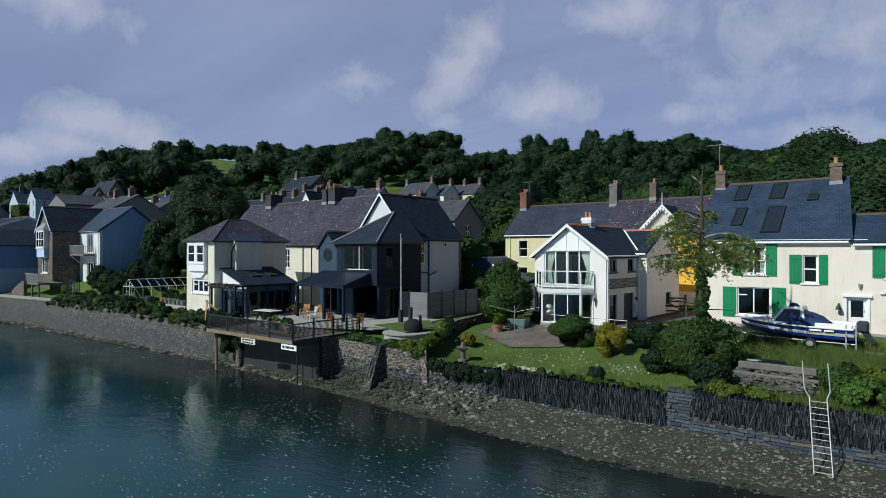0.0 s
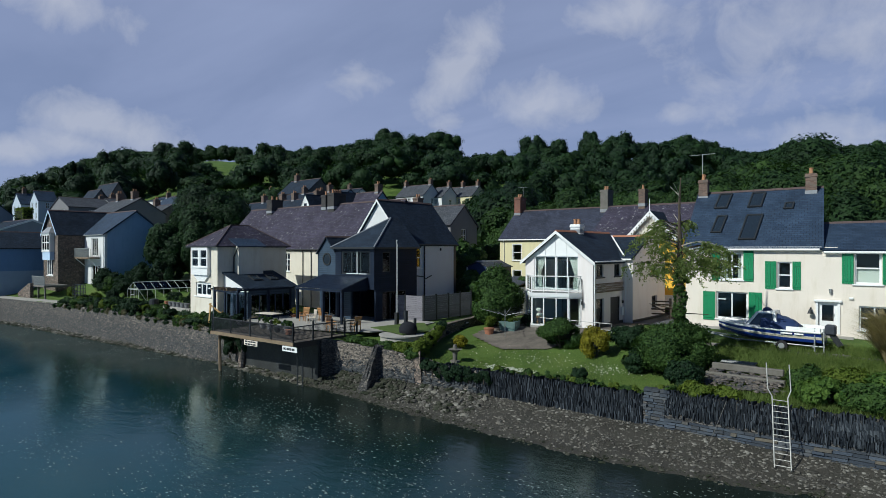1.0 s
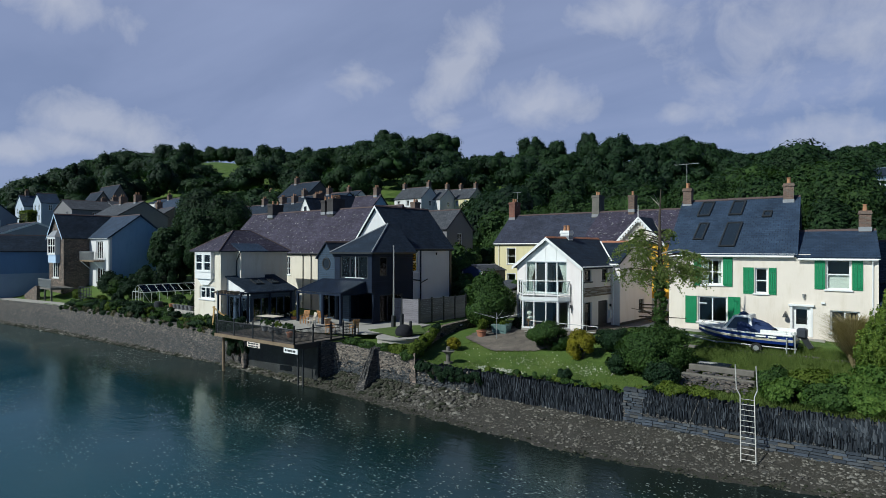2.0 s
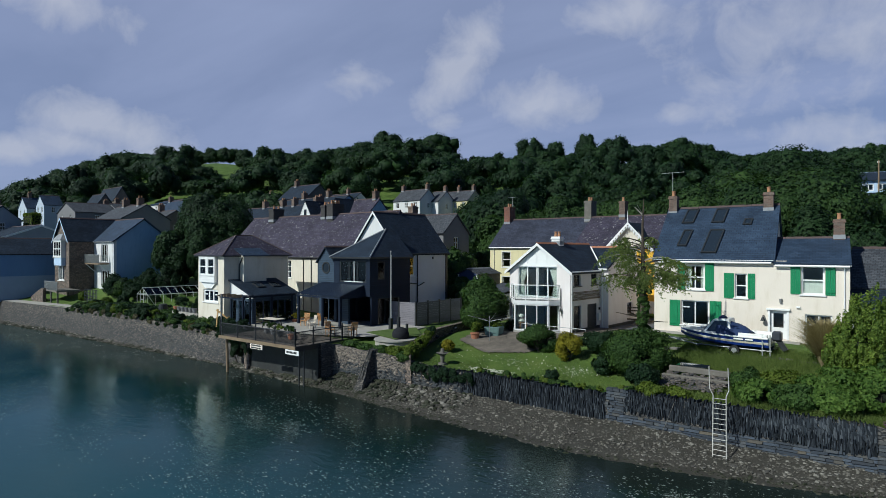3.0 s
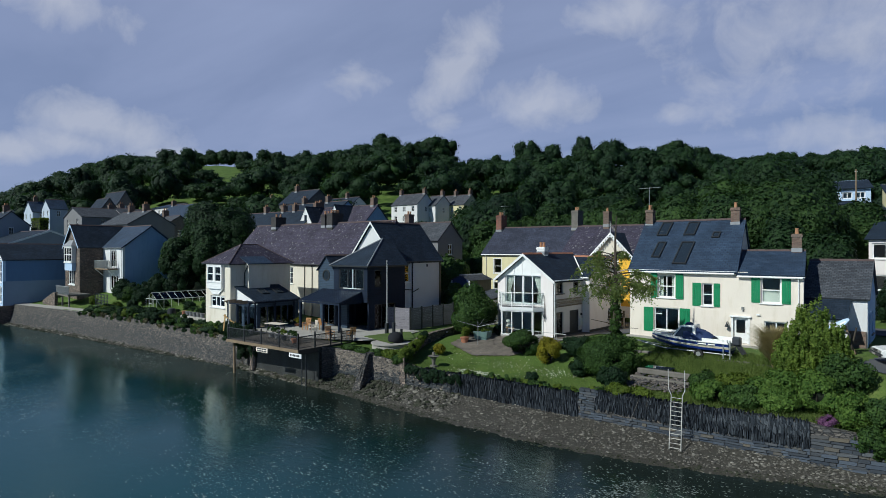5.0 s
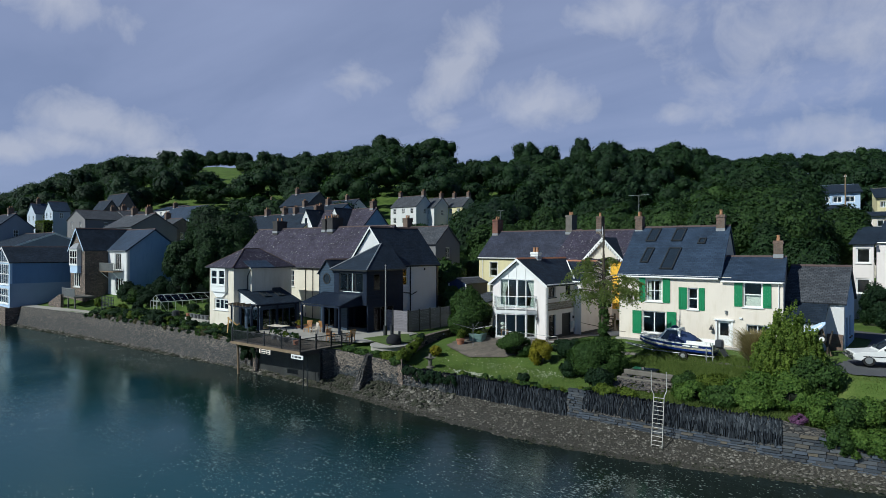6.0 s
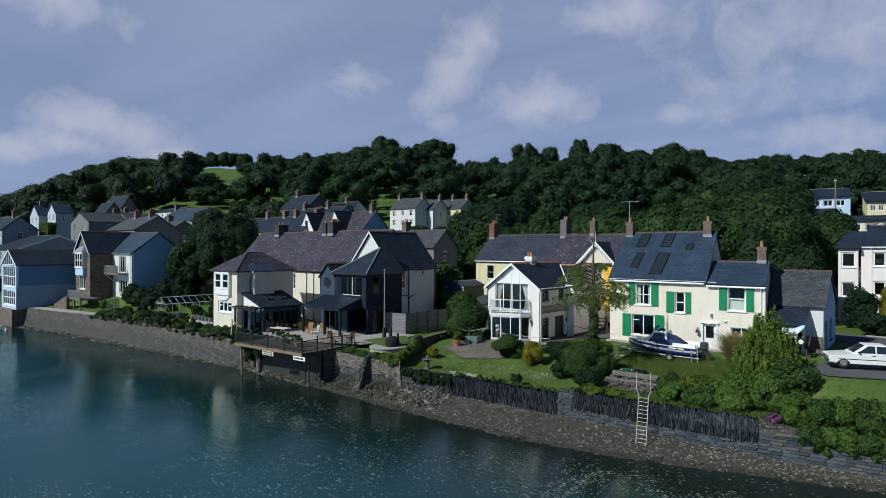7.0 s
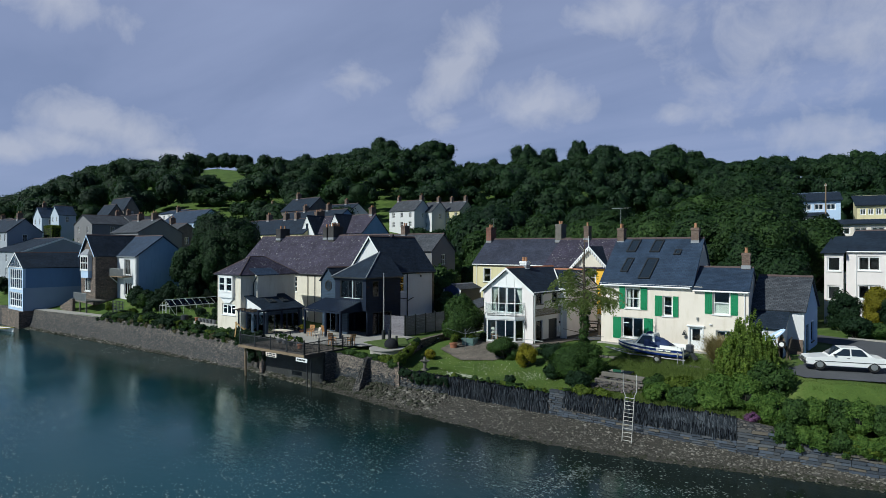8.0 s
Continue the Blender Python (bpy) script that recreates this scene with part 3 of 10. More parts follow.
def leaf_quads(c, n, size, stray=0.45):
    """A pointed leaf or clump at each place, facing roughly along n."""
    n = n + rng.normal(0, stray, n.shape)
    n /= np.linalg.norm(n, axis=1, keepdims=True) + 1e-9
    a = np.cross(n, rng.normal(0, 1, n.shape))
    a /= np.linalg.norm(a, axis=1, keepdims=True) + 1e-9
    b = np.cross(n, a)
    s = (size * rng.uniform(0.6, 1.3, len(c)))[:, None] / 2
    k = rng.uniform(0.55, 1.0, (len(c), 1))
    s = s * 1.25
    v = np.stack([c - a * s, c + a * s * 0.7 - b * s * k, c + a * s * 0.7 + b * s * k], 1).reshape(-1, 3)
    return v, np.arange(len(v)).reshape(-1, 3)


def crown_points(centre, r, lobes, leaves, rough=0.5, squash=0.8, low=-0.5):
    """Leaf places and directions on a crown made of many lobes."""
    centre, r = np.array(centre, float), np.array(r, float)
    d = rng.normal(0, 1, (lobes, 3))
    d /= np.linalg.norm(d, axis=1, keepdims=True)
    d[:, 2] = np.where(d[:, 2] < low, -d[:, 2] * 0.5, d[:, 2])
    lc = d * rng.uniform(0.45, 0.78, (lobes, 1))
    lr = rng.uniform(0.26, 0.26 + 0.3 * rough, lobes)
    which = rng.integers(0, lobes, leaves)
    e = rng.normal(0, 1, (leaves, 3))
    e /= np.linalg.norm(e, axis=1, keepdims=True)
    e = np.where((e * d[which]).sum(1, keepdims=True) < -0.25, -e, e)
    p = lc[which] + e * (lr[which] * rng.uniform(0.82, 1.08, leaves))[:, None]
    return centre + p * r, e


def sphere_net(rings=5, sides=8):
    """A unit ball: its points and four-sided faces."""
    v = [(math.sin(math.pi * i / rings) * math.cos(2 * math.pi * j / sides), math.sin(math.pi * i / rings) * math.sin(2 * math.pi * j / sides), math.cos(math.pi * i / rings)) for i in range(rings + 1) for j in range(sides)]
    f = [(i * sides + j, (i + 1) * sides + j, (i + 1) * sides + (j + 1) % sides, i * sides + (j + 1) % sides) for i in range(rings) for j in range(sides)]
    return np.array(v), np.array(f)


NET_V, NET_F = sphere_net(4, 6)


def crown_mesh(centre, r, lobes, leaves, size, rough=0.5, low=-0.5, stray=0.35, core=0.78):
    """A crown of uneven leafy clumps, each clad in loose leaves: points, leaf faces and clump faces."""
    centre, r = np.array(centre, float), np.array(r, float)
    d = rng.normal(0, 1, (lobes, 3))
    d /= np.linalg.norm(d, axis=1, keepdims=True)
    d[:, 2] = np.where(d[:, 2] < low, -d[:, 2] * 0.5, d[:, 2])
    lc = d * rng.uniform(0.38, 0.72, (lobes, 1))
    lr = rng.uniform(0.26, 0.28 + 0.3 * rough, lobes)
    which = rng.integers(0, lobes, leaves)
    e = rng.normal(0, 1, (leaves, 3))
    e /= np.linalg.norm(e, axis=1, keepdims=True)
    e = np.where((e * d[which]).sum(1, keepdims=True) < -0.1, -e, e)
    p = lc[which] + e * (lr[which] * rng.uniform(0.72, 1.03, leaves))[:, None]
    v, f = leaf_quads(centre + p * r, e * 0.6 + p * 0.7, size, stray)
    k = len(NET_V)
    lump = rng.uniform(0.72, 1.1, (lobes, k, 1))
    cv = (lc[:, None, :] + NET_V[None] * (lr * core)[:, None, None] * lump) * r + centre
    cf = NET_F[None] + (np.arange(lobes) * k)[:, None, None] + len(v)
    return np.concatenate([v, cv.reshape(-1, 3)]), f, cf.reshape(-1, 4)


def leafy_mass(name, v, f, q, mat, parent=None):
    """One mesh of leaves and soft clumps."""
    ob = many(name, v, f.tolist() + q.tolist(), mat, parent)
    ob.data.polygons.foreach_set("use_smooth", [False] * len(f) + [True] * len(q))
    return ob


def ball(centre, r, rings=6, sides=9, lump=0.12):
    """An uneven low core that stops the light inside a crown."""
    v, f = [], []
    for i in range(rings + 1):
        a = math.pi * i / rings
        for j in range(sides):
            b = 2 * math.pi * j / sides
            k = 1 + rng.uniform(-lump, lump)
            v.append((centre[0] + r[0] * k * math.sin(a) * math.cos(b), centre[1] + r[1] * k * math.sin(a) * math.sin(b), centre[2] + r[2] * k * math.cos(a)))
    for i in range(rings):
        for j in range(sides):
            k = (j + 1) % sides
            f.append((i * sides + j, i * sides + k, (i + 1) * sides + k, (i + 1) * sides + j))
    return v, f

# ---- ground, shore and water ----
YAW0 = radians(40)


def ahead_of(x, y):
    """Distance ahead of, and to the right of, the point from which the walk starts."""
    return -math.sin(YAW0) * x + math.cos(YAW0) * y, math.cos(YAW0) * x + math.sin(YAW0) * y


def along(x, table):
    return float(np.interp(x, [a for a, _ in table], [b for _, b in table]))


WATERLINE = [(-300, 6), (-120, 15.5), (-90, 18.2), (-70, 20.2), (-55, 21.3), (-41, 22.6), (-28, 22.3), (-20, 21.7), (-10, 21.6), (-5, 22.3), (0, 23.7), (5, 25.3), (9, 26.5), (20, 29.5), (120, 50)]
SEAWALL = [(-300, 7.5), (-120, 16.6), (-90, 19.4), (-70, 21.4), (-60, 22.0), (-45, 23.0), (-38.4, 23.2), (-38.2, 22.9), (-28.9, 23.0), (-28.7, 24.0), (-24, 24.2), (-20, 24.9), (-16, 25.3), (-8.9, 25.6), (-8.6, 25.7), (-3, 25.9), (3, 26.4), (9, 27.4), (20, 30.5), (120, 51)]
WALL_TOP = [(-90, 2.6), (-60, 2.75), (-46, 2.5), (-38.4, 2.4), (-38.2, 2.85), (-28.9, 2.85), (-28.7, 2.7), (-23, 2.5), (-20.5, 2.0), (-9, 1.95), (-8.4, 2.25), (2, 2.3), (4.5, 2.0), (9, 2.0), (30, 2.2)]
BACK = [(-95, 4.6), (-75, 4.6), (-50, 3.4), (-45, 3.1), (-26, 3.08), (-23, 3.2), (-14, 3.35), (-10.5, 3.88), (1, 3.92), (3, 4.15), (40, 4.3)]
FOOT = [(-95, 0.35), (-45, 0.45), (-38, 0.35), (-29, 0.35), (-28, 0.9), (-18, 0.8), (-8, 0.75), (3, 0.55), (12, 0.4)]
# height of the ridge's ground, by the tangent of the bearing from the start
RIDGE = [(-1.6, 14), (-0.85, 24), (-0.72, 32), (-0.60, 47), (-0.5, 52), (-0.45, 55), (-0.38, 57), (-0.32, 55), (-0.22, 51), (-0.08, 59), (0.0, 56), (0.05, 49), (0.16, 54), (0.27, 57), (0.36, 56), (0.5, 53), (0.7, 55), (1.2, 52)]


def hill(x, y):
    z, r = ahead_of(x, y)
    if z < 60:
        return 0.0
    return max(0.0, along(r / z, RIDGE) - 4.5) * smooth(72, 335, z) + 0.6 * noise.noise((x * 0.03, y * 0.03, 0))


def land(x, y):
    """Height of the ground behind the sea wall."""
    v = y - along(x, SEAWALL)
    top, back = along(x, WALL_TOP), along(x, BACK)
    return top - 0.06 + (back - top) * smooth(1.0, 10.0 + 3.6 * smooth(-12, -10, x) - 9.4 * smooth(2.4, 4.4, x), v) + hill(x, y)


def shore(x, y):
    w, s = along(x, WATERLINE), along(x, SEAWALL)
    if y >= s - 0.01:
        return along(x, FOOT)
    if y <= w:
        return max(-1.2, (y - w) * 0.16)
    return along(x, FOOT) * ((y - w) / max(0.2, s - w)) ** 1.15


def build_ground():
    xs = [-900, -700, -550, -430, -350, -290, -250, -220, -195, -175, -155, -140, -128, -118] + list(np.arange(-110, -44.9, 1.5)) + list(np.arange(-44.5, 22.1, 0.45)) + [23, 24.5, 26.5, 29, 33, 38, 45, 55, 70, 90, 120, 160, 220, 300, 420, 600]
    off = [-40, -15, -8, -5.5, -4.6, -4.1, -3.7, -3.3, -3.0, -2.7, -2.4, -2.1, -1.8, -1.5, -1.2, -0.9, -0.6, -0.3, 0.0, 0.16, 0.2] + list(np.arange(0.7, 22, 0.6)) + [23, 25, 27.5, 30, 33, 37, 42, 47, 53, 60, 68, 77, 87, 98, 110, 123, 137, 152, 168, 185, 203, 222, 242, 263, 285, 308, 332, 357, 390, 450, 560, 760, 1000]
    v, f = [], []
    for x in xs:
        s = along(x, SEAWALL)
        for o in off:
            y = s + o
            z = shore(x, y) if o < 0.17 else land(x, y)
            if o < 0:
                z += 0.05 * noise.noise((x * 1.3, y * 1.3, 3)) + 0.03 * noise.noise((x * 4, y * 4, 5))
            elif 0.5 < o < 25:
                z += 0.05 * noise.noise((x * 0.5, y * 0.5, 1))
            v.append((x, y, z))
    n = len(off)
    beach, turf = [], []
    for i in range(len(xs) - 1):
        for j in range(n - 1):
            f.append((i * n + j, (i + 1) * n + j, (i + 1) * n + j + 1, i * n + j + 1))
    ob = many("ground", v, f, TURF)
    ob.data.materials.append(MUD)
    mats = [1 if (k % (n - 1)) < off.index(0.2) else 0 for k in range(len(f))]
    ob.data.polygons.foreach_set("material_index", mats)
    ob.data.polygons.foreach_set("use_smooth", [True] * len(f))
    return tagged(ob, "rough grass ground rising to a wooded hill, with a muddy shore", "ground", kind="structure")


MUD = plain("shore_mud", (0.050, 0.046, 0.038), 0.6, 0.45, 1.2, 14, 0.9, 0.05, stain=(0.035, 0.038, 0.028))
build_ground()
water = many("water", [(-3000, -3000, 0), (3000, -3000, 0), (3000, 3000, 0), (-3000, 3000, 0)], [(0, 1, 2, 3)], WATER)
tagged(water, "dark calm estuary water with small ripples", "water", kind="structure")

# the sea wall's body, behind its stones
WALL_CORE = rubble("sea_wall_stone", [(0.05, 0.052, 0.058), (0.13, 0.118, 0.108), (0.075, 0.075, 0.078), (0.18, 0.16, 0.14), (0.06, 0.064, 0.072)], (0.026, 0.026, 0.027), 0.24, 2.4, lichen=(0.28, 0.26, 0.23))


def lean_at(x):
    """How far the foot of the sea wall stands out before its top."""
    return 0.22 + 0.75 * smooth(-39.5, -43, x) if x < -38.3 or x > -28.8 else 0.02


def build_seawall():
    xs = sorted({x for x, _ in SEAWALL if -130 < x < 60} | {x for x, _ in WALL_TOP} | set(np.arange(-126, 56, 2.0)))
    bm = bmesh.new()
    rows = []
    for x in xs:
        s, t, b = along(x, SEAWALL), along(x, WALL_TOP), -0.6
        lean = lean_at(x)
        rows.append([bm.verts.new(p) for p in ((x, s - lean, b), (x, s, t), (x, s + 0.45, t), (x, s + 0.45, b))])
    for a, b in zip(rows, rows[1:]):
        for i in range(3):
            bm.faces.new((a[i], b[i], b[i + 1], a[i + 1]))
    for r in (rows[0], rows[-1]):
        bm.faces.new(r)
    return tagged(part("seawall", bm, WALL_CORE), "old coursed stone sea wall along the shore", "wall", kind="structure")


seawall = build_seawall()


# ---- houses ----


def barge(house, face, z_eave, z_ridge, over, mat, u0=0.0, u1=None, out=0.28, deep=0.2):
    """White boards along the two slopes of a gable."""
    u1 = face.len if u1 is None else u1
    c, k = (u0 + u1) / 2, (z_ridge - z_eave) / ((u1 - u0) / 2)
    for s in (-1, 1):
        e = c + s * ((u1 - u0) / 2 + over)
        ze = z_eave - k * over
        bm = bmesh.new()
        prism(bm, [face.at(e, out + 0.03, ze + 0.11), face.at(c, out + 0.03, z_ridge + 0.11), face.at(c, out + 0.03, z_ridge - deep + 0.08), face.at(e, out + 0.03, ze - deep + 0.08)], -face.n * 0.035)
        part("barge_board", bm, mat, house)


def skylight(house, roof_at, u0, u1, s0, s1, up):
    """A roof window lying on a slope: frame, and a pane a little above the slates."""
    bm = bmesh.new()
    t = 0.09
    for a, b, c, d in ((u0, u0 + t, s0, s1), (u1 - t, u1, s0, s1), (u0 + t, u1 - t, s0, s0 + t), (u0 + t, u1 - t, s1 - t, s1)):
        pts = [roof_at(a, c), roof_at(b, c), roof_at(b, d), roof_at(a, d)]
        prism(bm, [Vector(p) + up * 0.02 for p in pts], up * 0.09)
    f = part("skylight", bm, DARK_TRIM, house)
    bm = bmesh.new()
    prism(bm, [Vector(p) + up * 0.05 for p in (roof_at(u0 + t, s0 + t), roof_at(u1 - t, s0 + t), roof_at(u1 - t, s1 - t), roof_at(u0 + t, s1 - t))], up * 0.015)
    part("pane", bm, DARK_GLASS, f)
    return f


def solid_glass(name):
    m, n = begin(name)
    n.add("ShaderNodeOutputMaterial", ins={0: principled(n, (0.02, 0.028, 0.04, 1), 0.04, spec=0.6)})
    return m


DARK_GLASS = solid_glass("roof_window_glass")
TERRA = plain("terracotta", (0.34, 0.15, 0.085), 0.8, 0.2, 3, 30, 0.3)
CURTAIN = plain("pale_curtain", (0.62, 0.62, 0.56), 0.9, 0.1, 3, 40, 0.3)
# Plaster kept dark in colour, for dim rooms behind the added partitions.
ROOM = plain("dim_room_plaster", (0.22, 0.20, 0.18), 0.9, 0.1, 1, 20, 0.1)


def aerial(house, x, y, z, h=1.6, wide=1.3, mat=None):
    """A television aerial: mast, boom and cross bars."""
    bm = bmesh.new()
    rod(bm, (x, y, z), (x, y, z + h), 0.022, sides=6)
    rod(bm, (x - wide / 2, y, z + h - 0.05), (x + wide / 2, y, z + h - 0.05), 0.016, sides=5)
    for i in range(6):
        t = x - wide / 2 + wide * i / 5
        rod(bm, (t, y - 0.32, z + h - 0.03), (t, y + 0.32, z + h - 0.03), 0.01, sides=4)
    return part("aerial", bm, mat or METAL, house)


def door(house, face, u0, u1, z0, z1, mat, glazed=0.0, frame_mat=None, name="door", label="", deep=0.12):
    """A door leaf in its frame, its upper part glazed, with a handle."""
    bm = bmesh.new()
    t = 0.07
    for a, b, c, d in ((u0, u0 + t, z0, z1), (u1 - t, u1, z0, z1), (u0 + t, u1 - t, z1 - t, z1)):
        face.bx(bm, a, b, -deep - 0.08, -deep + 0.03, c, d)
    fr = part("door_frame", bm, frame_mat or TRIM, house)
    zb = z1 - t - glazed
    bm = bmesh.new()
    if glazed:
        s = 0.11
        face.bx(bm, u0 + t, u1 - t, -deep - 0.06, -deep, z0 + 0.02, zb)
        face.bx(bm, u0 + t, u0 + t + s, -deep - 0.06, -deep, zb, z1 - t)
        face.bx(bm, u1 - t - s, u1 - t, -deep - 0.06, -deep, zb, z1 - t)
        face.bx(bm, u0 + t + s, u1 - t - s, -deep - 0.06, -deep, z1 - t - s, z1 - t)
        pane = part("pane", face.box(u0 + t + s, u1 - t - s, -deep - 0.04, -deep - 0.03, zb, z1 - t - s), GLASS, fr)
        pane.visible_shadow = False
    else:
        face.bx(bm, u0 + t, u1 - t, -deep - 0.06, -deep, z0 + 0.02, z1 - t)
        for c, d in ((0.15, 0.45), (0.52, 0.92)):
            face.bx(bm, u0 + t + 0.1, u1 - t - 0.1, -deep, -deep + 0.02, z0 + (z1 - z0) * c, z0 + (z1 - z0) * d)
    part(name, bm, mat, fr, label)
    bm = bmesh.new()
    rod(bm, face.at(u1 - t - 0.08, -deep + 0.04, z0 + 1.0), face.at(u1 - t - 0.08, -deep + 0.04, z0 + 1.14), 0.014, sides=6)
    part("handle", bm, METAL, fr)
    return fr


def downpipe(house, face, u, z1, z0, mat, kick=0.22):
    bm = bmesh.new()
    rod(bm, face.at(u, kick, z1), face.at(u, 0.06, z1 - 0.3), 0.04, sides=8)
    rod(bm, face.at(u, 0.06, z1 - 0.3), face.at(u, 0.06, z0), 0.04, sides=8)
    return part("downpipe", bm, mat, house)


def shuttered_house():
    h = thing("shuttered_house", -11.1, 38.3, 3.85, 0, "cream rendered house with green shutters and a blue slate roof", "house")
    front, side = Face(0, 0, 11.46, 0), Face(11.46, 0, 11.46, 6.4)
    lights = [(2.13, 3.38, 2.98, 4.62), (5.25, 5.98, 2.55, 4.12), (9.0, 10.2, 2.95, 4.68), (1.86, 3.66, 0.55, 2.22), (7.3, 8.22, 0.1, 1.88), (9.2, 10.6, 0.45, 1.75)]
    wall(h, front, -0.4, 4.98, CREAM_G, lights[:2] + lights[3:5], u1=7.48 + 0.74, name="front_wall")
    wall(h, front, -0.4, 4.84, CREAM_G, [lights[2], lights[5]], u0=8.22, name="front_wall")
    wall(h, side, -0.4, 4.84, CREAM_G, u0=0.32, gable=6.45, name="gable_wall")
    wall(h, Face(7.48, 0.33, 7.48, 10.07), 4.9, 5.05, CREAM_G, gable=8.80, name="gable_wall")
    wall(h, Face(0, 10.08, 0, 0.32), -0.4, 4.98, CREAM_G, gable=8.80, name="gable_wall")
    wall(h, Face(7.48, 10.4, 0, 10.4), -0.4, 4.98, CREAM_G, name="back_wall")
    wall(h, Face(11.14, 6.4, 7.81, 6.4), -0.4, 4.84, CREAM_G, name="back_wall")
    part("floor_slab", box(0.33, 11.1, 0.33, 6.05, 2.3, 2.5), WOOD, h)
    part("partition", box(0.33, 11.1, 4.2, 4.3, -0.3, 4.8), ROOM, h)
    gable_roof(h, 0, 7.48, 0, 10.4, 4.98, 8.75, over=0.22, end=0.12)
    gable_roof(h, 7.62, 11.46, 0, 6.4, 4.84, 6.35, over=0.2, end=0.1)
    k = Vector((0, -3.77, 5.2)).normalized()

    def on(u, s):
        y = s
        return (u, y, 4.98 + 0.10 + 3.77 * y / 5.2)

    for u0, u1, s0, s1 in ((0.78, 1.62, 3.45, 4.95), (2.85, 3.7, 3.45, 4.9), (5.0, 5.55, 3.15, 3.75), (3.0, 3.98, 0.45, 2.7), (1.2, 1.85, 1.1, 2.7)):
        skylight(h, on, u0, u1, s0, s1, k)
    for i, (a, b, c, d) in enumerate(lights):
        if i != 4:
            window(h, front, a, b, c, d, 1 if i in (1, 2) else 2, 1 if i == 3 else 2, deep=0.12, bar=0.07)
    bm = bmesh.new()
    front.bx(bm, 1.93, 2.4, -0.16, -0.08, 1.72, 1.78)
    part("transom", bm, TRIM, h)
    door(h, front, 7.3, 8.22, 0.1, 1.88, TRIM, 1.0, label="white half-glazed door")
    bm = bmesh.new()
    front.bx(bm, 7.1, 8.42, 0.0, 0.16, 1.9, 2.0)
    front.bx(bm, 7.18, 7.3, -0.02, 0.05, 0.1, 1.9)
    front.bx(bm, 8.22, 8.34, -0.02, 0.05, 0.1, 1.9)
    part("door_surround", bm, TRIM, h)
    for a, b, c, d in ((1.62, 2.1, 2.9, 4.78), (3.42, 3.98, 2.9, 4.78), (4.6, 5.2, 2.5, 4.14), (6.03, 6.45, 2.5, 4.14), (8.42, 8.96, 2.95, 4.7), (10.24, 10.75, 2.95, 4.7), (1.08, 1.8, 0.42, 2.2), (3.72, 4.44, 0.42, 2.25)):
        bm = bmesh.new()
        n = 4
        for i in range(n):
            front.bx(bm, a + (b - a) * i / n + 0.004, a + (b - a) * (i + 1) / n - 0.004, 0.02, 0.05, c, d)
        for z in (c + 0.14, d - 0.26):
            front.bx(bm, a + 0.03, b - 0.03, 0.05, 0.075, z, z + 0.12)
        part("shutter", bm, GREEN_PAINT, h, "green painted boarded shutter")
    for a, b in ((2.2, 2.5), (3.1, 3.33)):
        bm = bmesh.new()
        for i in range(6):
            u = a + (b - a) * i / 6
            front.bx(bm, u, u + (b - a) / 6, -0.30 - 0.03 * (i % 2), -0.27 - 0.03 * (i % 2), 3.05, 4.55)
        part("curtain", bm, CURTAIN, h)
    for a, b, z in ((9.05, 10.16, 3.85),):
        bm = bmesh.new()
        for i in range(9):
            u = a + (b - a) * i / 9
            front.bx(bm, u, u + (b - a) / 9, -0.27 - 0.02 * (i % 2), -0.255 - 0.02 * (i % 2), 2.98, z)
        part("net_curtain", bm, CURTAIN, h, "white net curtain behind the lower sash")
    chimney(h, 0.3, 5.2, 8.0, 9.8, 0.6, 0.9, 2)
    chimney(h, 6.9, 5.0, 8.0, 9.7, 0.62, 0.8, 1)
    chimney(h, 11.0, 3.2, 6.0, 7.6, 0.6, 0.6, 1)
    aerial(h, 0.2, 5.2, 9.8, 1.9, 1.7)
    gutter(h, front, 0, 7.4, 4.83, TRIM)
    gutter(h, front, 7.6, 11.46, 4.68, TRIM, 11.2, 0)
    part("fascia", front.box(-0.1, 7.5, 0.12, 0.15, 4.84, 5.0), TRIM, h)
    part("fascia", front.box(7.62, 11.55, 0.12, 0.15, 4.70, 4.86), TRIM, h)
    bm = bmesh.new()
    rod(bm, front.at(7.9, 0.08, 2.38), front.at(7.9, 0.08, 2.62), 0.07, 0.09, 10)
    part("wall_lamp", bm, METAL, h)
    bm = bmesh.new()
    front.bx(bm, 6.93, 6.97, 0.0, 0.3, 1.5, 1.54)
    rod(bm, front.at(6.95, 0.26, 1.5), front.at(6.95, 0.26, 1.42), 0.03, 0.05, 10)
    rod(bm, front.at(6.95, 0.26, 1.42), front.at(6.95, 0.26, 1.2), 0.07, 0.15, 12)
    part("ship_bell", bm, DARK_TRIM, h, "dark metal bell on a bracket")
    bm = bmesh.new()
    front.bx(bm, 8.75, 8.95, 0.0, 0.12, 2.1, 2.2)
    part("security_lamp", bm, TRIM, h)
    bm = bmesh.new()
    front.bx(bm, -0.1, 9.0, 0.02, 0.5, -0.4, 0.02)
    part("plinth_path", bm, PAVING, h)
    # its sides run back askew from the front
    for ob in h.children_recursive:
        if ob.name.startswith("skylight") or (ob.parent and ob.parent.name.startswith("skylight")):
            continue
        for v in ob.data.vertices:
            v.co.x -= 0.13 * max(0.0, v.co.y)
    return h


shuttered_house()


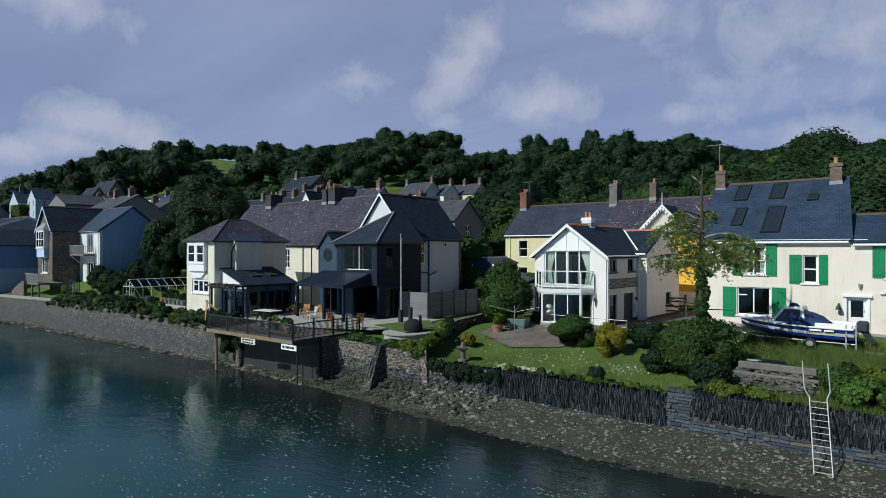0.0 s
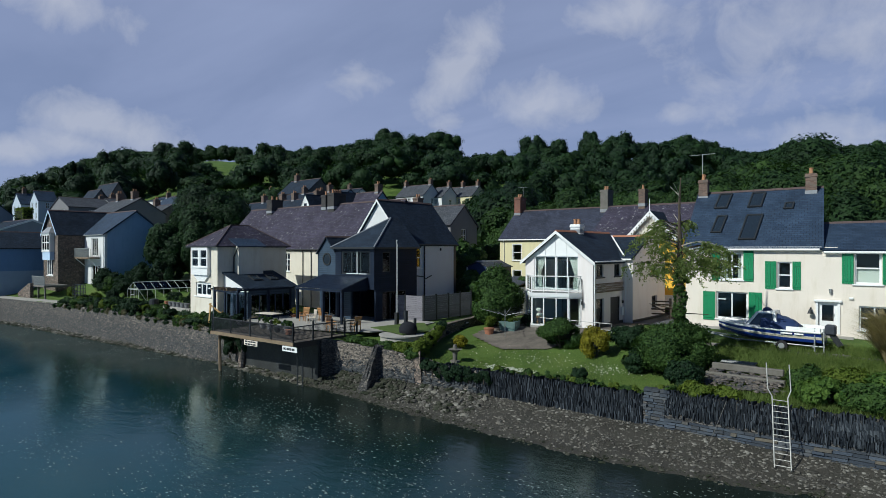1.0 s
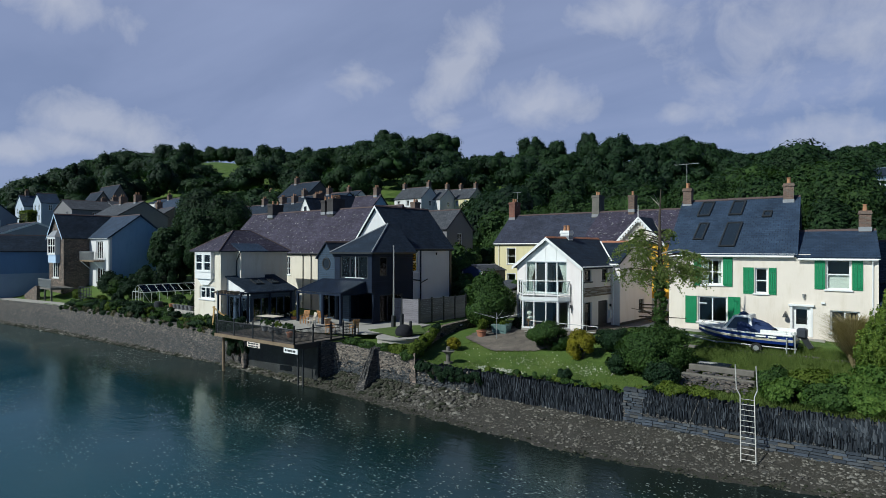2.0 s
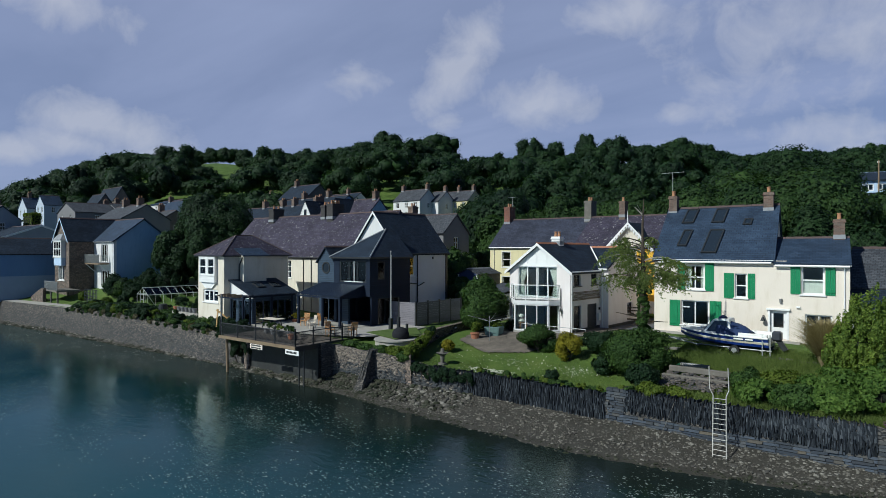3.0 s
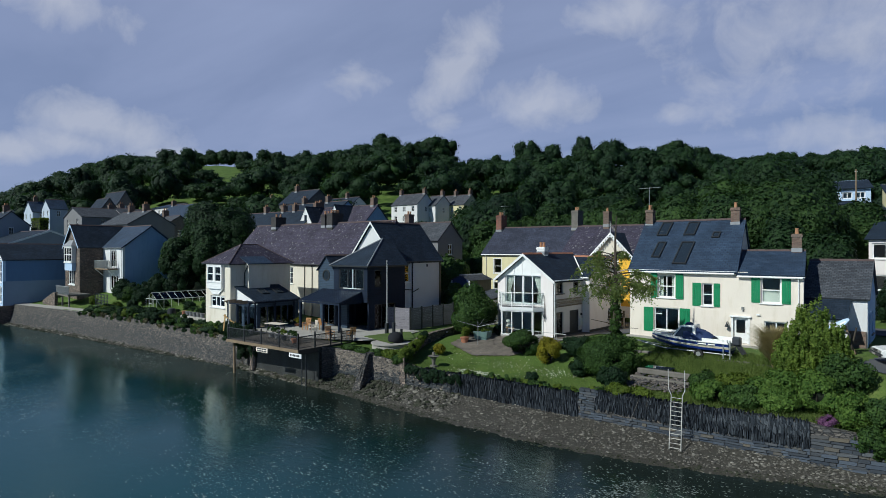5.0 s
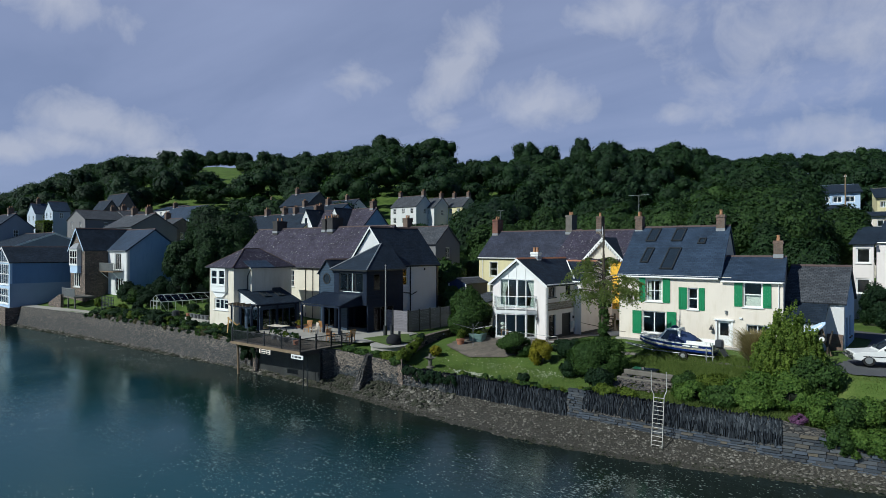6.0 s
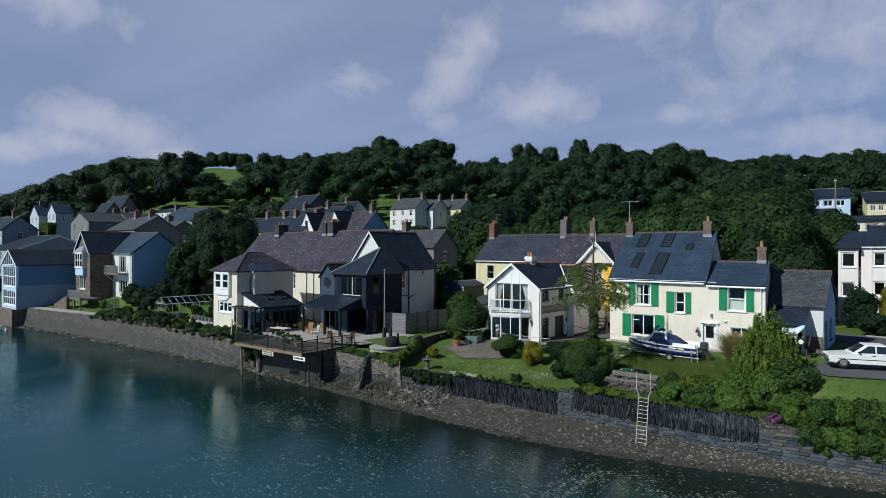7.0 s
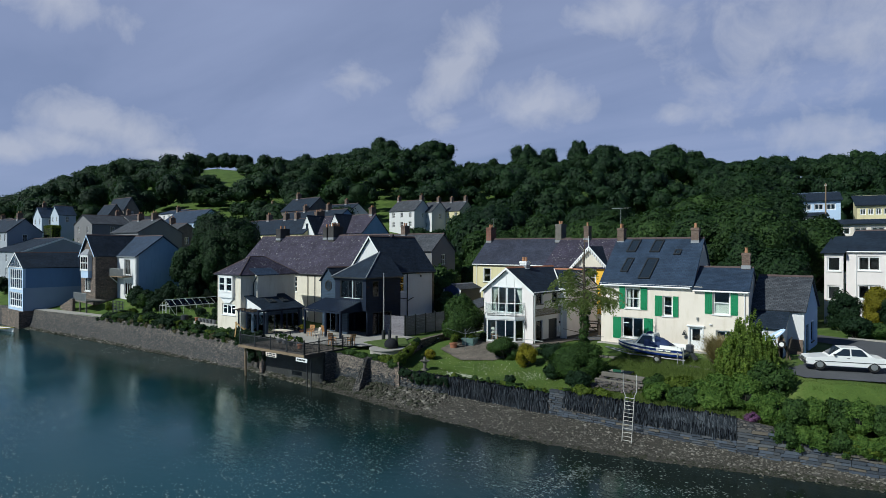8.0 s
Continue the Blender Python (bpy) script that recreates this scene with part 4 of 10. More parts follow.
def glazed_gable_house():
    h = thing("glazed_gable_house", -21.6, 36.28, 3.35, -2.0, "small white rendered house with a glazed gable and balcony", "house")
    W, E, A = 5.1, 4.55, 6.55
    U0 = -0.35
    C = (U0 + W) / 2
    front, side, left = Face(U0, 0, W, 0), Face(W, 0, W, 4.6), Face(U0, 10.6, U0, 0)
    k = (A - E) / (C - U0)
    fr = (0.78, 4.33, 2.52, 4.86)      # along the front, from its corner
    # the front: two piers and a gable top over the opening
    wall(h, front, -0.3, E, PINKISH, u1=0.78, rake=(E, E + 0.78 * k), name="front_wall")
    wall(h, front, -0.3, E, PINKISH, u0=4.33, rake=(E + (front.len - 4.33) * k, E), name="front_wall")
    wall(h, front, 2.05, 2.52, PINKISH, u0=0.785, u1=4.325, name="front_wall")
    bm = bmesh.new()
    prism(bm, [front.at(0.785, -0.01, 4.86), front.at(4.325, -0.01, 4.86), front.at(4.325, -0.01, E + (front.len - 4.33) * k), front.at(C - U0, -0.01, A), front.at(0.785, -0.01, E + 0.78 * k)], -front.n * 0.2)
    part("gable_panel", bm, TRIM, h, "white boarded gable panel")
    bm = bmesh.new()
    for u in (0.785, 1.66, 2.5, 3.4, 4.27):
        front.bx(bm, u, u + 0.05, -0.01, 0.02, 4.86, E + min(u, front.len - u) * k - 0.05)
    front.bx(bm, 0.785, 4.325, -0.01, 0.03, 4.84, 4.92)
    part("gable_batten", bm, TRIM, h)
    # glazed doors on the upper floor
    bm = bmesh.new()
    frame_ring(bm, front, 0.78, 4.335, 2.52, 4.86, 0.08, -0.14, -0.06)
    win = part("glazed_door", bm, TRIM, h)
    for u in (1.62, 2.46, 2.57, 3.42):
        part("door_stile", front.box(u, u + 0.075, -0.14, -0.064, 2.6, 4.78), TRIM, win)
    for a, b in ((0.855, 1.62), (1.695, 2.46), (2.645, 3.42), (3.495, 4.26)):
        part("pane", front.box(a, b, -0.11, -0.10, 2.6, 4.78), GLASS, win).visible_shadow = False
    for a, b, s in ((0.86, 1.6, 1), (3.5, 4.26, -1)):
        bm = bmesh.new()
        n = 9
        for i in range(n):
            # gathered to the side at half height
            u = a + (b - a) * i / n
            w = (b - a) / n
            edge = a if s > 0 else b
            for z0, z1, q0, q1 in ((3.6, 4.76, 0.45, 1.0), (2.6, 3.6, 0.62, 0.45)):
                p = [edge + (u - edge) * q0, edge + (u + w - edge) * q0, edge + (u + w - edge) * q1, edge + (u - edge) * q1]
                d = -0.24 - 0.04 * (i % 2)
                prism(bm, [front.at(p[0], d, z0), front.at(p[1], d - 0.03, z0), front.at(p[2], d - 0.03, z1), front.at(p[3], d, z1)], front.n * 0.015)
        part("curtain", bm, CURTAIN, h, "pale curtain tied to one side")
    # side
    lights = [(0.5, 1.55, 3.42, 4.28), (3.2, 4.2, 3.42, 4.28), (2.6, 4.15, -0.1, 1.93), (0.5, 1.6, 0.02, 1.93)]
    wall(h, side, -0.3, E, PINKISH, lights, u0=0.32, name="side_wall")
    wall(h, left, -0.3, E, PINKISH, u1=10.28, name="side_wall")
    X = 5.85
    wing, wside = Face(W, 4.6, X, 4.6), Face(X, 4.6, X, 10.6)
    wall(h, wing, -0.3, 4.7, PINKISH, u0=-0.3, name="wing_wall")
    holes = [(3.25, 4.4, 3.3, 4.13), (3.4, 4.4, 0.84, 1.76)]
    wall(h, wside, -0.3, 4.7, PINKISH, holes, u0=0.32, gable=6.3, name="wing_wall")
    wall(h, Face(X - 0.32, 10.6, U0, 10.6), -0.3, 4.7, PINKISH, name="back_wall")
    part("floor_slab", box(0, W - 0.33, 0.1, 9.5, 2.06, 2.3), WOOD, h)
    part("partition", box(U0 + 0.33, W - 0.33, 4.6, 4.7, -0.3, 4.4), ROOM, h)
    gable_roof(h, U0, W, 0, 7.6, E, A, "y", 0.3, 0.3, mat=SLATE_DARK, ridge_mat=TERRA)
    gable_roof(h, 2.4, X, 4.6, 10.6, 4.7, 6.28, "x", 0.22, 0.03, mat=SLATE_DARK, ridge_mat=TERRA)
    barge(h, front, E, A, 0.3, TRIM)
    bm = bmesh.new()
    slab(bm, [(3.1, 6.75, 6.42), (3.22, 6.75, 6.42), (5.3, 4.45, 4.9), (5.18, 4.45, 4.9)], 0.05)
    part("valley_flashing", bm, TRIM, h)
    for a, b, c, d in lights[:2]:
        window(h, side, a, b, c, d, 2, 1, DARK_TRIM, deep=0.12, bar=0.07)
    for a, b, c, d in holes:
        window(h, wside, a, b, c, d, 2, 1, DARK_TRIM, deep=0.12, bar=0.07)
    door(h, side, 2.6, 4.15, -0.1, 1.93, DARK_TRIM, 0.0, DARK_TRIM, label="dark double door")
    window(h, side, 0.5, 1.6, 0.02, 1.93, 1, 1, DARK_TRIM, deep=0.12, sill=False)
    chimney(h, C - 0.1, 2.9, 6.2, 7.2, 0.75, 0.6, 2, TRIM, along="x")
    gutter(h, side, -0.1, 4.4, E - 0.08, TRIM)
    gutter(h, wing, -0.9, X - W, 4.6, TRIM)
    downpipe(h, side, 0.12, E - 0.1, 0, TRIM)
    downpipe(h, wing, 0.25, 4.6, 0, TRIM)
    # trellis over the door
    bm = bmesh.new()
    for i in range(26):
        u = 0.36 + i * 0.165
        for s in (-1, 1):
            a, b = side.at(u, 0.05, 2.36), side.at(u + s * 0.3, 0.05, 2.9)
            rod(bm, a, b, 0.014, sides=4)
    for z in (2.34, 2.92):
        side.bx(bm, 0.32, 4.6, 0.03, 0.07, z, z + 0.05)
    part("trellis", bm, WOOD, h, "weathered wooden trellis over the door")
    bm = bmesh.new()
    side.bx(bm, 4.2, 4.55, 0.0, 0.14, 0.55, 1.15)
    part("meter_box", bm, TRIM, h)
    bm = bmesh.new()
    side.bx(bm, 4.4, 4.5, 0.0, 0.12, 1.4, 1.6)
    part("wall_lamp", bm, DARK_TRIM, h)
    bm = bmesh.new()
    side.bx(bm, -0.0, 4.6, 0.004, 0.02, -0.3, 0.18)
    wside.bx(bm, 0, 6, 0.004, 0.02, -0.3, 0.2)
    part("tarred_plinth", bm, DARK_TRIM, h)
    # prow bay below and balcony above: plan corners, out from the front
    ring = [(-0.28, 0.0), (1.3, -1.75), (3.75, -0.85), (4.25, 0.0)]
    bay = part("bay_slab", bm_poly(ring, 2.06, 2.32, 0.06), TRIM, h, "white balcony floor edge")
    part("balcony_floor", bm_poly(ring, 2.325, 2.345, -0.05), DARK_TRIM, bay)
    part("bay_step", bm_poly(ring, -0.3, 0.05, 0.02), PAVING, h)
    for i, (p, q) in enumerate(zip(ring, ring[1:])):
        f = Face(*p, *q)
        n = (2, 3, 1)[i]
        bm = bmesh.new()
        frame_ring(bm, f, 0.0, f.len, 0.05, 2.06, 0.10, -0.09, 0.0)
        fr_ = part("bay_window", bm, TRIM, h)
        for j in range(1, n):
            part("glazing_bar", f.box(f.len * j / n - 0.035, f.len * j / n + 0.035, -0.085, -0.005, 0.15, 1.96), TRIM, fr_)
        for j in range(n):
            part("pane", f.box(f.len * j / n + 0.03, f.len * (j + 1) / n - 0.03, -0.05, -0.04, 0.13, 1.96), GLASS, fr_).visible_shadow = False
        # balcony rail: posts, rails and clear panels
        bm = bmesh.new()
        m = (2, 3, 1)[i]
        for j in range(m + 1):
            u = f.len * j / m
            rod(bm, f.at(u, -0.03, 2.34), f.at(u, -0.03, 3.48), 0.03, sides=8)
        rod(bm, f.at(0, -0.03, 3.48), f.at(f.len, -0.03, 3.48), 0.035, sides=8)
        rod(bm, f.at(0, -0.03, 2.46), f.at(f.len, -0.03, 2.46), 0.022, sides=8)
        rail = part("balcony_rail", bm, TRIM, h)
        for j in range(m):
            part("pane", f.box(f.len * j / m + 0.05, f.len * (j + 1) / m - 0.05, -0.035, -0.025, 2.52, 3.4), GLASS, rail).visible_shadow = False
    bm = bmesh.new()
    for u in (4.45,):
        rod(bm, front.at(u + 0.2, 0.1, 3.3), front.at(u + 0.3, 0.1, 1.2), 0.03, sides=6)
    part("stove_pipe", bm, DARK_TRIM, h)
    bm = bmesh.new()
    rod(bm, front.at(4.72, 0.16, 1.55), front.at(4.72, 0.16, 1.8), 0.09, 0.06, 8)
    part("wall_lantern", bm, DARK_TRIM, h)
    return h


def bm_poly(ring, z0, z1, grow=0.0):
    """A flat block over a plan outline, grown outwards."""
    bm = bmesh.new()
    cx, cy = sum(p[0] for p in ring) / len(ring), 0.0
    pts = [(p[0] + grow * (1 if p[0] > cx else -1), p[1] - (grow if p[1] < -0.01 else 0), z0) for p in ring]
    prism(bm, pts, (0, 0, z1 - z0))
    return bm


glazed_gable_house()


def cream_bay_house():
    h = thing("cream_bay_house", -48.6, 24.3, 2.95, 0, "cream rendered hipped house block with sash windows", "house")
    W, D, E, R = 4.5, 6.7, 6.0, 7.85
    front, side = Face(0, 0, W, 0), Face(W, 0, W, D)
    holes = [(0.75, 3.35, 4.15, 5.75), (0.92, 3.5, 1.75, 2.88)]
    wall(h, front, -0.8, E, CREAM, holes, name="front_wall")
    wall(h, side, -0.8, E, CREAM, u0=0.32, name="side_wall")
    wall(h, Face(0, D, 0, 0), -0.8, E, CREAM, u1=D - 0.32, name="side_wall")
    wall(h, Face(W - 0.32, D, 0.32, D), -0.8, E, CREAM, name="back_wall")
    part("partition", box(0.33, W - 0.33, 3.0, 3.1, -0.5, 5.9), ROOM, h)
    o, c, y0, y1 = 0.3, W / 2, 2.5, 4.3
    roof = None
    for pts in (((-o, -o, E), (W + o, -o, E), (c, y0, R)), ((W + o, -o, E), (W + o, D + o, E), (c, y1, R), (c, y0, R)), ((W + o, D + o, E), (-o, D + o, E), (c, y1, R)), ((-o, D + o, E), (-o, -o, E), (c, y0, R), (c, y1, R))):
        bm = bmesh.new()
        slab(bm, pts, 0.1)
        s = part("roof" if roof is None else "roof_slope", bm, SLATE_OLD, roof or h)
        roof = roof or s
    bm = bmesh.new()
    for a, b in (((-o, -o, E), (c, y0, R)), ((W + o, -o, E), (c, y0, R)), ((c, y0, R), (c, y1, R)), ((W + o, D + o, E), (c, y1, R))):
        rod(bm, a, b, 0.06, sides=6)
    part("ridge_tiles", bm, RIDGE_CLAY, roof)
    bm = bmesh.new()
    bx(bm, -o, W + o, -o, -o + 0.03, E - 0.12, E - 0.01)
    bx(bm, W + o - 0.03, W + o, -o + 0.03, D, E - 0.12, E - 0.01)
    part("fascia", bm, DARK_TRIM, h)
    # shallow upper bay on its tapered bracket
    bay = Face(0.75, -0.28, 3.35, -0.28)
    bm = bmesh.new()
    bx(bm, 0.7, 3.4, -0.3, 0.0, 3.55, 4.14)
    part("bay_panel", bm, TRIM, h)
    bm = bmesh.new()
    prism(bm, [(0.75, 0, 3.54), (3.35, 0, 3.54), (2.6, 0, 3.0), (1.5, 0, 3.0)], (0, -0.14, 0))
    part("bay_bracket", bm, TRIM, h)
    part("bay_sill", box(0.66, 3.44, -0.36, 0.0, 4.142, 4.2), TRIM, h)
    part("bay_head", box(0.68, 3.42, -0.32, 0.0, 5.76, 5.86), TRIM, h)
    win = window(h, bay, 0.0, 1.2, 4.21, 5.75, 1, 2, deep=-0.02, bar=0.09, sill=False)
    window(h, bay, 1.4, 2.6, 4.21, 5.75, 1, 2, deep=-0.02, bar=0.09, sill=False)
    part("bay_mullion", box(1.95, 2.15, -0.31, -0.2, 4.2, 5.76), TRIM, h)
    for x in (0.7, 3.32):
        part("bay_cheek", box(x, x + 0.08, -0.28, 0, 4.2, 5.76), TRIM, h)
    window(h, front, *holes[1], 3, 1, deep=0.08, bar=0.12)
    bm = bmesh.new()
    front.bx(bm, 1.0, 1.55, -0.13, -0.05, 2.4, 2.48)
    front.bx(bm, 2.9, 3.42, -0.13, -0.05, 2.4, 2.48)
    part("transom", bm, TRIM, h)
    # shallow stair turret on the side, with its own lean-to roof
    bm = bmesh.new()
    bx(bm, W, W + 0.7, 1.5, 3.85, 0.4, E - 0.02)
    part("turret_wall", bm, CREAM, h)
    bm = bmesh.new()
    slab(bm, [(W + 0.95, 1.3, E), (W + 0.95, 4.0, E), (W - 0.9, 4.0, 6.78), (W - 0.9, 1.3, 6.78)], 0.1)
    part("turret_roof", bm, SLATE, h)
    bm = bmesh.new()
    rod(bm, (W + 0.75, 1.42, E - 0.1), (W + 0.1, 1.42, E - 0.9), 0.045, sides=8)
    rod(bm, (W + 0.1, 1.42, E - 0.9), (W + 0.1, 1.42, 3.7), 0.045, sides=8)
    part("downpipe", bm, DARK_TRIM, h)
    # lean-to garden room with two roof windows
    L = Face(W + 3.5, 0.6, W + 3.5, 5.1)
    bm = bmesh.new()
    slab(bm, [(W + 0.02, 0.4, 3.85), (W + 3.7, 0.4, 2.62), (W + 3.7, 5.3, 2.62), (W + 0.02, 5.3, 3.85)], 0.12)
    lean = part("lean_to_roof", bm, SLATE_DARK, h)
    up = Vector((1.23, 0, 3.68)).normalized()

    def on(u, s):
        return (W + s, u, 3.85 - (s - 0.02) * 1.23 / 3.68)

    for u in (2.0, 3.6):
        skylight(h, on, u, u + 0.8, 1.2, 2.2, up)
    f = Face(W, 0.6, W + 3.5, 0.6)
    wall(h, f, 2.3, 2.6, TRIM, (), 0.1, rake=(3.7, 2.62), name="lean_to_gable")
    wall(h, f, -0.1, 2.3, CLAD_BLUE, [(0.3, 1.0, 0.2, 2.1), (1.3, 3.2, 0.2, 2.1)], 0.12, name="lean_to_wall")
    window(h, f, 0.3, 1.0, 0.2, 2.1, 1, 1, CLAD_BLUE, deep=0.02, sill=False)
    window(h, f, 1.3, 3.2, 0.2, 2.1, 2, 1, CLAD_BLUE, deep=0.02, sill=False)
    wall(h, L, -0.1, 2.5, CLAD_BLUE, [(0.25, 4.2, 0.1, 2.15)], 0.12, u0=0.13, name="lean_to_wall")
    window(h, L, 0.25, 4.2, 0.1, 2.15, 5, 1, CLAD_BLUE, deep=0.02, bar=0.09, sill=False, name="folding_door")
    part("lean_to_floor", box(W, W + 3.4, 0.7, 5.1, -0.1, 0.08), WOOD, h)
    # grey patch over the far eave
    bm = bmesh.new()
    L2 = Face(W + 3.5, 5.1, W + 3.5, 6.6)
    wall(h, Face(W + 2.4, 5.25, W + 4.2, 5.25), 1.5, 2.5, CREAM, (), 0.1, name="low_wall")
    bm.free()
    return h


cream_bay_house()


def pergola():
    p = thing("pergola", -40.6, 24.4, 3.05, 0, "dark painted timber pergola with bare rafters", "pergola")
    for x, y in ((0.35, 0.1), (0.35, 2.2), (0.35, 4.3), (-3.2, -0.5), (-1.6, -0.5), (0.2, -0.5)):
        part("post", box(x - 0.07, x + 0.07, y - 0.07, y + 0.07, 0, 2.35), CLAD, p, rounded=0.01)
    part("beam", box(0.27, 0.43, -0.6, 4.6, 2.35, 2.5), CLAD, p)
    part("beam", box(-3.4, 0.4, -0.58, -0.42, 2.2, 2.35), CLAD, p)
    for i in range(11):
        y = -0.4 + i * 0.48
        part("rafter", box(-0.15, 0.6, y, y + 0.05, 2.5, 2.6), CLAD, p)
    for i in range(7):
        x = -3.3 + i * 0.5
        part("rafter", box(x, x + 0.07, -0.85, 0.05, 2.35, 2.48 + 0.1 * (i % 2)), WOOD, p)
    return p


pergola()


def terrace_house():
    h = thing("terrace_house", -62.0, 34.6, 3.05, 0, "cream terraced house with a lichened purple slate roof", "house")
    W, D, E, R = 25.4, 8.4, 5.72, 10.2
    front = Face(0, 0, W, 0)
    holes = [(12.3, 13.4, 3.4, 5.25), (18.6, 19.2, 2.6, 5.1), (12.4, 13.3, 0.6, 2.2)]
    wall(h, front, -0.4, E, CREAM, holes, name="front_wall")
    wall(h, Face(W, 0.32, W, D - 0.32), -0.4, E, CREAM, gable=R, name="gable_wall")
    wall(h, Face(0, D - 0.32, 0, 0.32), -0.4, E, CREAM, gable=R, name="gable_wall")
    wall(h, Face(W, D, 0, D), -0.4, E, CREAM, name="back_wall")
    part("partition", box(0.4, W - 0.4, 3.0, 3.1, -0.3, 5.6), ROOM, h)
    gable_roof(h, 0, W, 0, D, E, R, mat=SLATE_OLD)
    for a in holes:
        window(h, front, *a, 2, 3)
    gutter(h, front, 0, W, E - 0.12)
    for u in (15.6, 16.9):
        downpipe(h, front, u, E - 0.12, 0, DARK_TRIM)
    chimney(h, 4.6, 4.2, 9.4, 11.3, 1.0, 1.5, 2, DARK_STONE)
    chimney(h, 14.2, 4.2, 9.4, 11.3, 0.7, 1.2, 2, DARK_STONE)
    chimney(h, 15.6, 4.2, 9.4, 11.4, 1.0, 1.6, 4, DARK_STONE)
    return h


terrace_house()


def dark_extension_house():
    h = thing("dark_extension_house", -39.9, 30.4, 3.05, 0, "house with dark boarded extension and white gabled wing", "house")
    front, side = Face(0.1, 5.0, 6.5, 5.0), Face(6.5, 5.0, 6.5, 11.9)
    holes = [(1.05, 2.1, 4.0, 5.8)]
    wall(h, front, -0.3, 6.2, WHITE, gable=9.95, name="gable_wall")
    wall(h, side, -0.3, 6.2, WHITE, holes, u0=0.32, name="side_wall")
    wall(h, Face(6.18, 11.9, 0.42, 11.9), -0.3, 6.2, WHITE, gable=9.7, name="gable_wall")
    wall(h, Face(0.1, 11.9, 0.1, 5.0), -0.3, 6.2, WHITE, u1=6.58, name="side_wall")
    bm = bmesh.new()
    side.bx(bm, 0.0, 0.9, 0.004, 0.03, -0.3, 6.15)
    side.bx(bm, 0.9, 2.1, 0.004, 0.03, 5.84, 6.15)
    part("boarding", bm, CLAD, h)
    bm = bmesh.new()
    side.bx(bm, 6.62, 6.92, 0.004, 0.05, -0.3, 6.15)
    part("corner_board", bm, DARK_TRIM, h)
    gable_roof(h, 0.1, 6.5, 5.0, 11.9, 6.2, 9.95, "y", 0.25, 0.25, mat=SLATE_DARK)
    barge(h, front, 6.2, 9.95, 0.25, TRIM, out=0.25)
    window(h, side, *holes[0], 1, 2, TRIM, deep=0.04, bar=0.08)
    part("blind", side.box(1.1, 2.05, -0.26, -0.24, 4.5, 5.8), CURTAIN, h, "pale half-drawn blind")
    # inner wall added to close the view through the side window
    part("inner_wall", box(5.0, 5.1, 5.4, 11.5, 3.2, 6.1), ROOM, h)
    bm = bmesh.new()
    rod(bm, side.at(2.45, 0.07, 6.1), side.at(2.45, 0.07, 0.0), 0.06, sides=8)
    rod(bm, side.at(2.45, 0.07, 3.2), side.at(1.2, 0.07, 3.35), 0.05, sides=8)
    rod(bm, side.at(2.5, 0.07, 3.0), side.at(3.4, 0.07, 3.3), 0.05, sides=8)
    part("soil_pipe", bm, DARK_TRIM, h)
    gutter(h, side, 0.3, 6.9, 6.05)
    bm = bmesh.new()
    rod(bm, side.at(4.6, 0.12, 5.5), side.at(4.6, 0.12, 5.75), 0.06, 0.08, 8)
    part("wall_lamp", bm, DARK_TRIM, h)
    # the boarded tower room
    tf, ts = Face(3.3, 0.1, 7.9, 0.1), Face(7.9, 0.1, 7.9, 4.98)
    thole = (0.75, 4.15, 3.62, 5.5)
    wall(h, tf, 2.5, 5.75, CLAD, [thole], 0.2, name="tower_wall")
    tside = [(0.9, 1.75, 3.85, 5.4), (0.9, 3.6, 0.05, 2.3)]
    wall(h, ts, -0.2, 5.75, CLAD, tside, 0.2, u0=0.2, name="tower_wall")
    wall(h, Face(3.3, 4.98, 3.3, 0.1), -0.2, 5.75, CLAD, (), 0.2, u1=4.68, name="tower_wall")
    wall(h, Face(3.5, 2.4, 7.7, 2.4), -0.2, 2.9, CLAD, [(0.3, 3.6, 0.05, 2.3)], 0.15, name="tower_wall")
    part("tower_floor", box(3.5, 7.7, 0.3, 4.9, 2.9, 3.05), WOOD, h)
    part("partition", box(3.5, 7.7, 4.6, 4.7, -0.1, 5.7), ROOM, h)
    win = window(h, tf, *thole, 3, 1, DARK_TRIM, deep=0.04, bar=0.09, sill=False)
    bm = bmesh.new()
    tf.bx(bm, 1.35, 3.7, -0.02, 0.02, 3.66, 3.72)
    tf.bx(bm, 2.62, 2.67, -0.06, 0.03, 3.73, 5.45)
    part("sash_frame", bm, TRIM, h)
    window(h, ts, *tside[0], 1, 1, DARK_TRIM, deep=0.02, sill=False)
    window(h, ts, *tside[1], 3, 1, DARK_TRIM, deep=0.04, sill=False, name="folding_door")
    o, E = 0.28, 5.8
    roof = None
    a, b, ya, yb, zr = 5.6, 5.6, 4.2, 5.2, 8.3
    for pts in ([(3.3 - o, 0.1 - o, E), (7.9 + o, 0.1 - o, E), (b, ya, zr)], [(7.9 + o, 0.1 - o, E), (7.9 + o, yb, E), (b, yb, zr), (b, ya, zr)], [(3.3 - o, yb, E), (3.3 - o, 0.1 - o, E), (a, ya, zr), (a, yb, zr)]):
        bm = bmesh.new()
        slab(bm, pts, 0.1)
        s = part("tower_roof" if roof is None else "roof_slope", bm, SLATE_DARK, roof or h)
        roof = roof or s
    bm = bmesh.new()
    for p, q in (((3.3 - o, 0.1 - o, E), (a, ya, zr)), ((7.9 + o, 0.1 - o, E), (b, ya, zr))):
        rod(bm, p, q, 0.07, sides=6)
    part("hip_tiles", bm, LEAD, roof)
    bm = bmesh.new()
    bx(bm, 3.0, 8.2, -0.22, -0.16, E - 0.14, E)
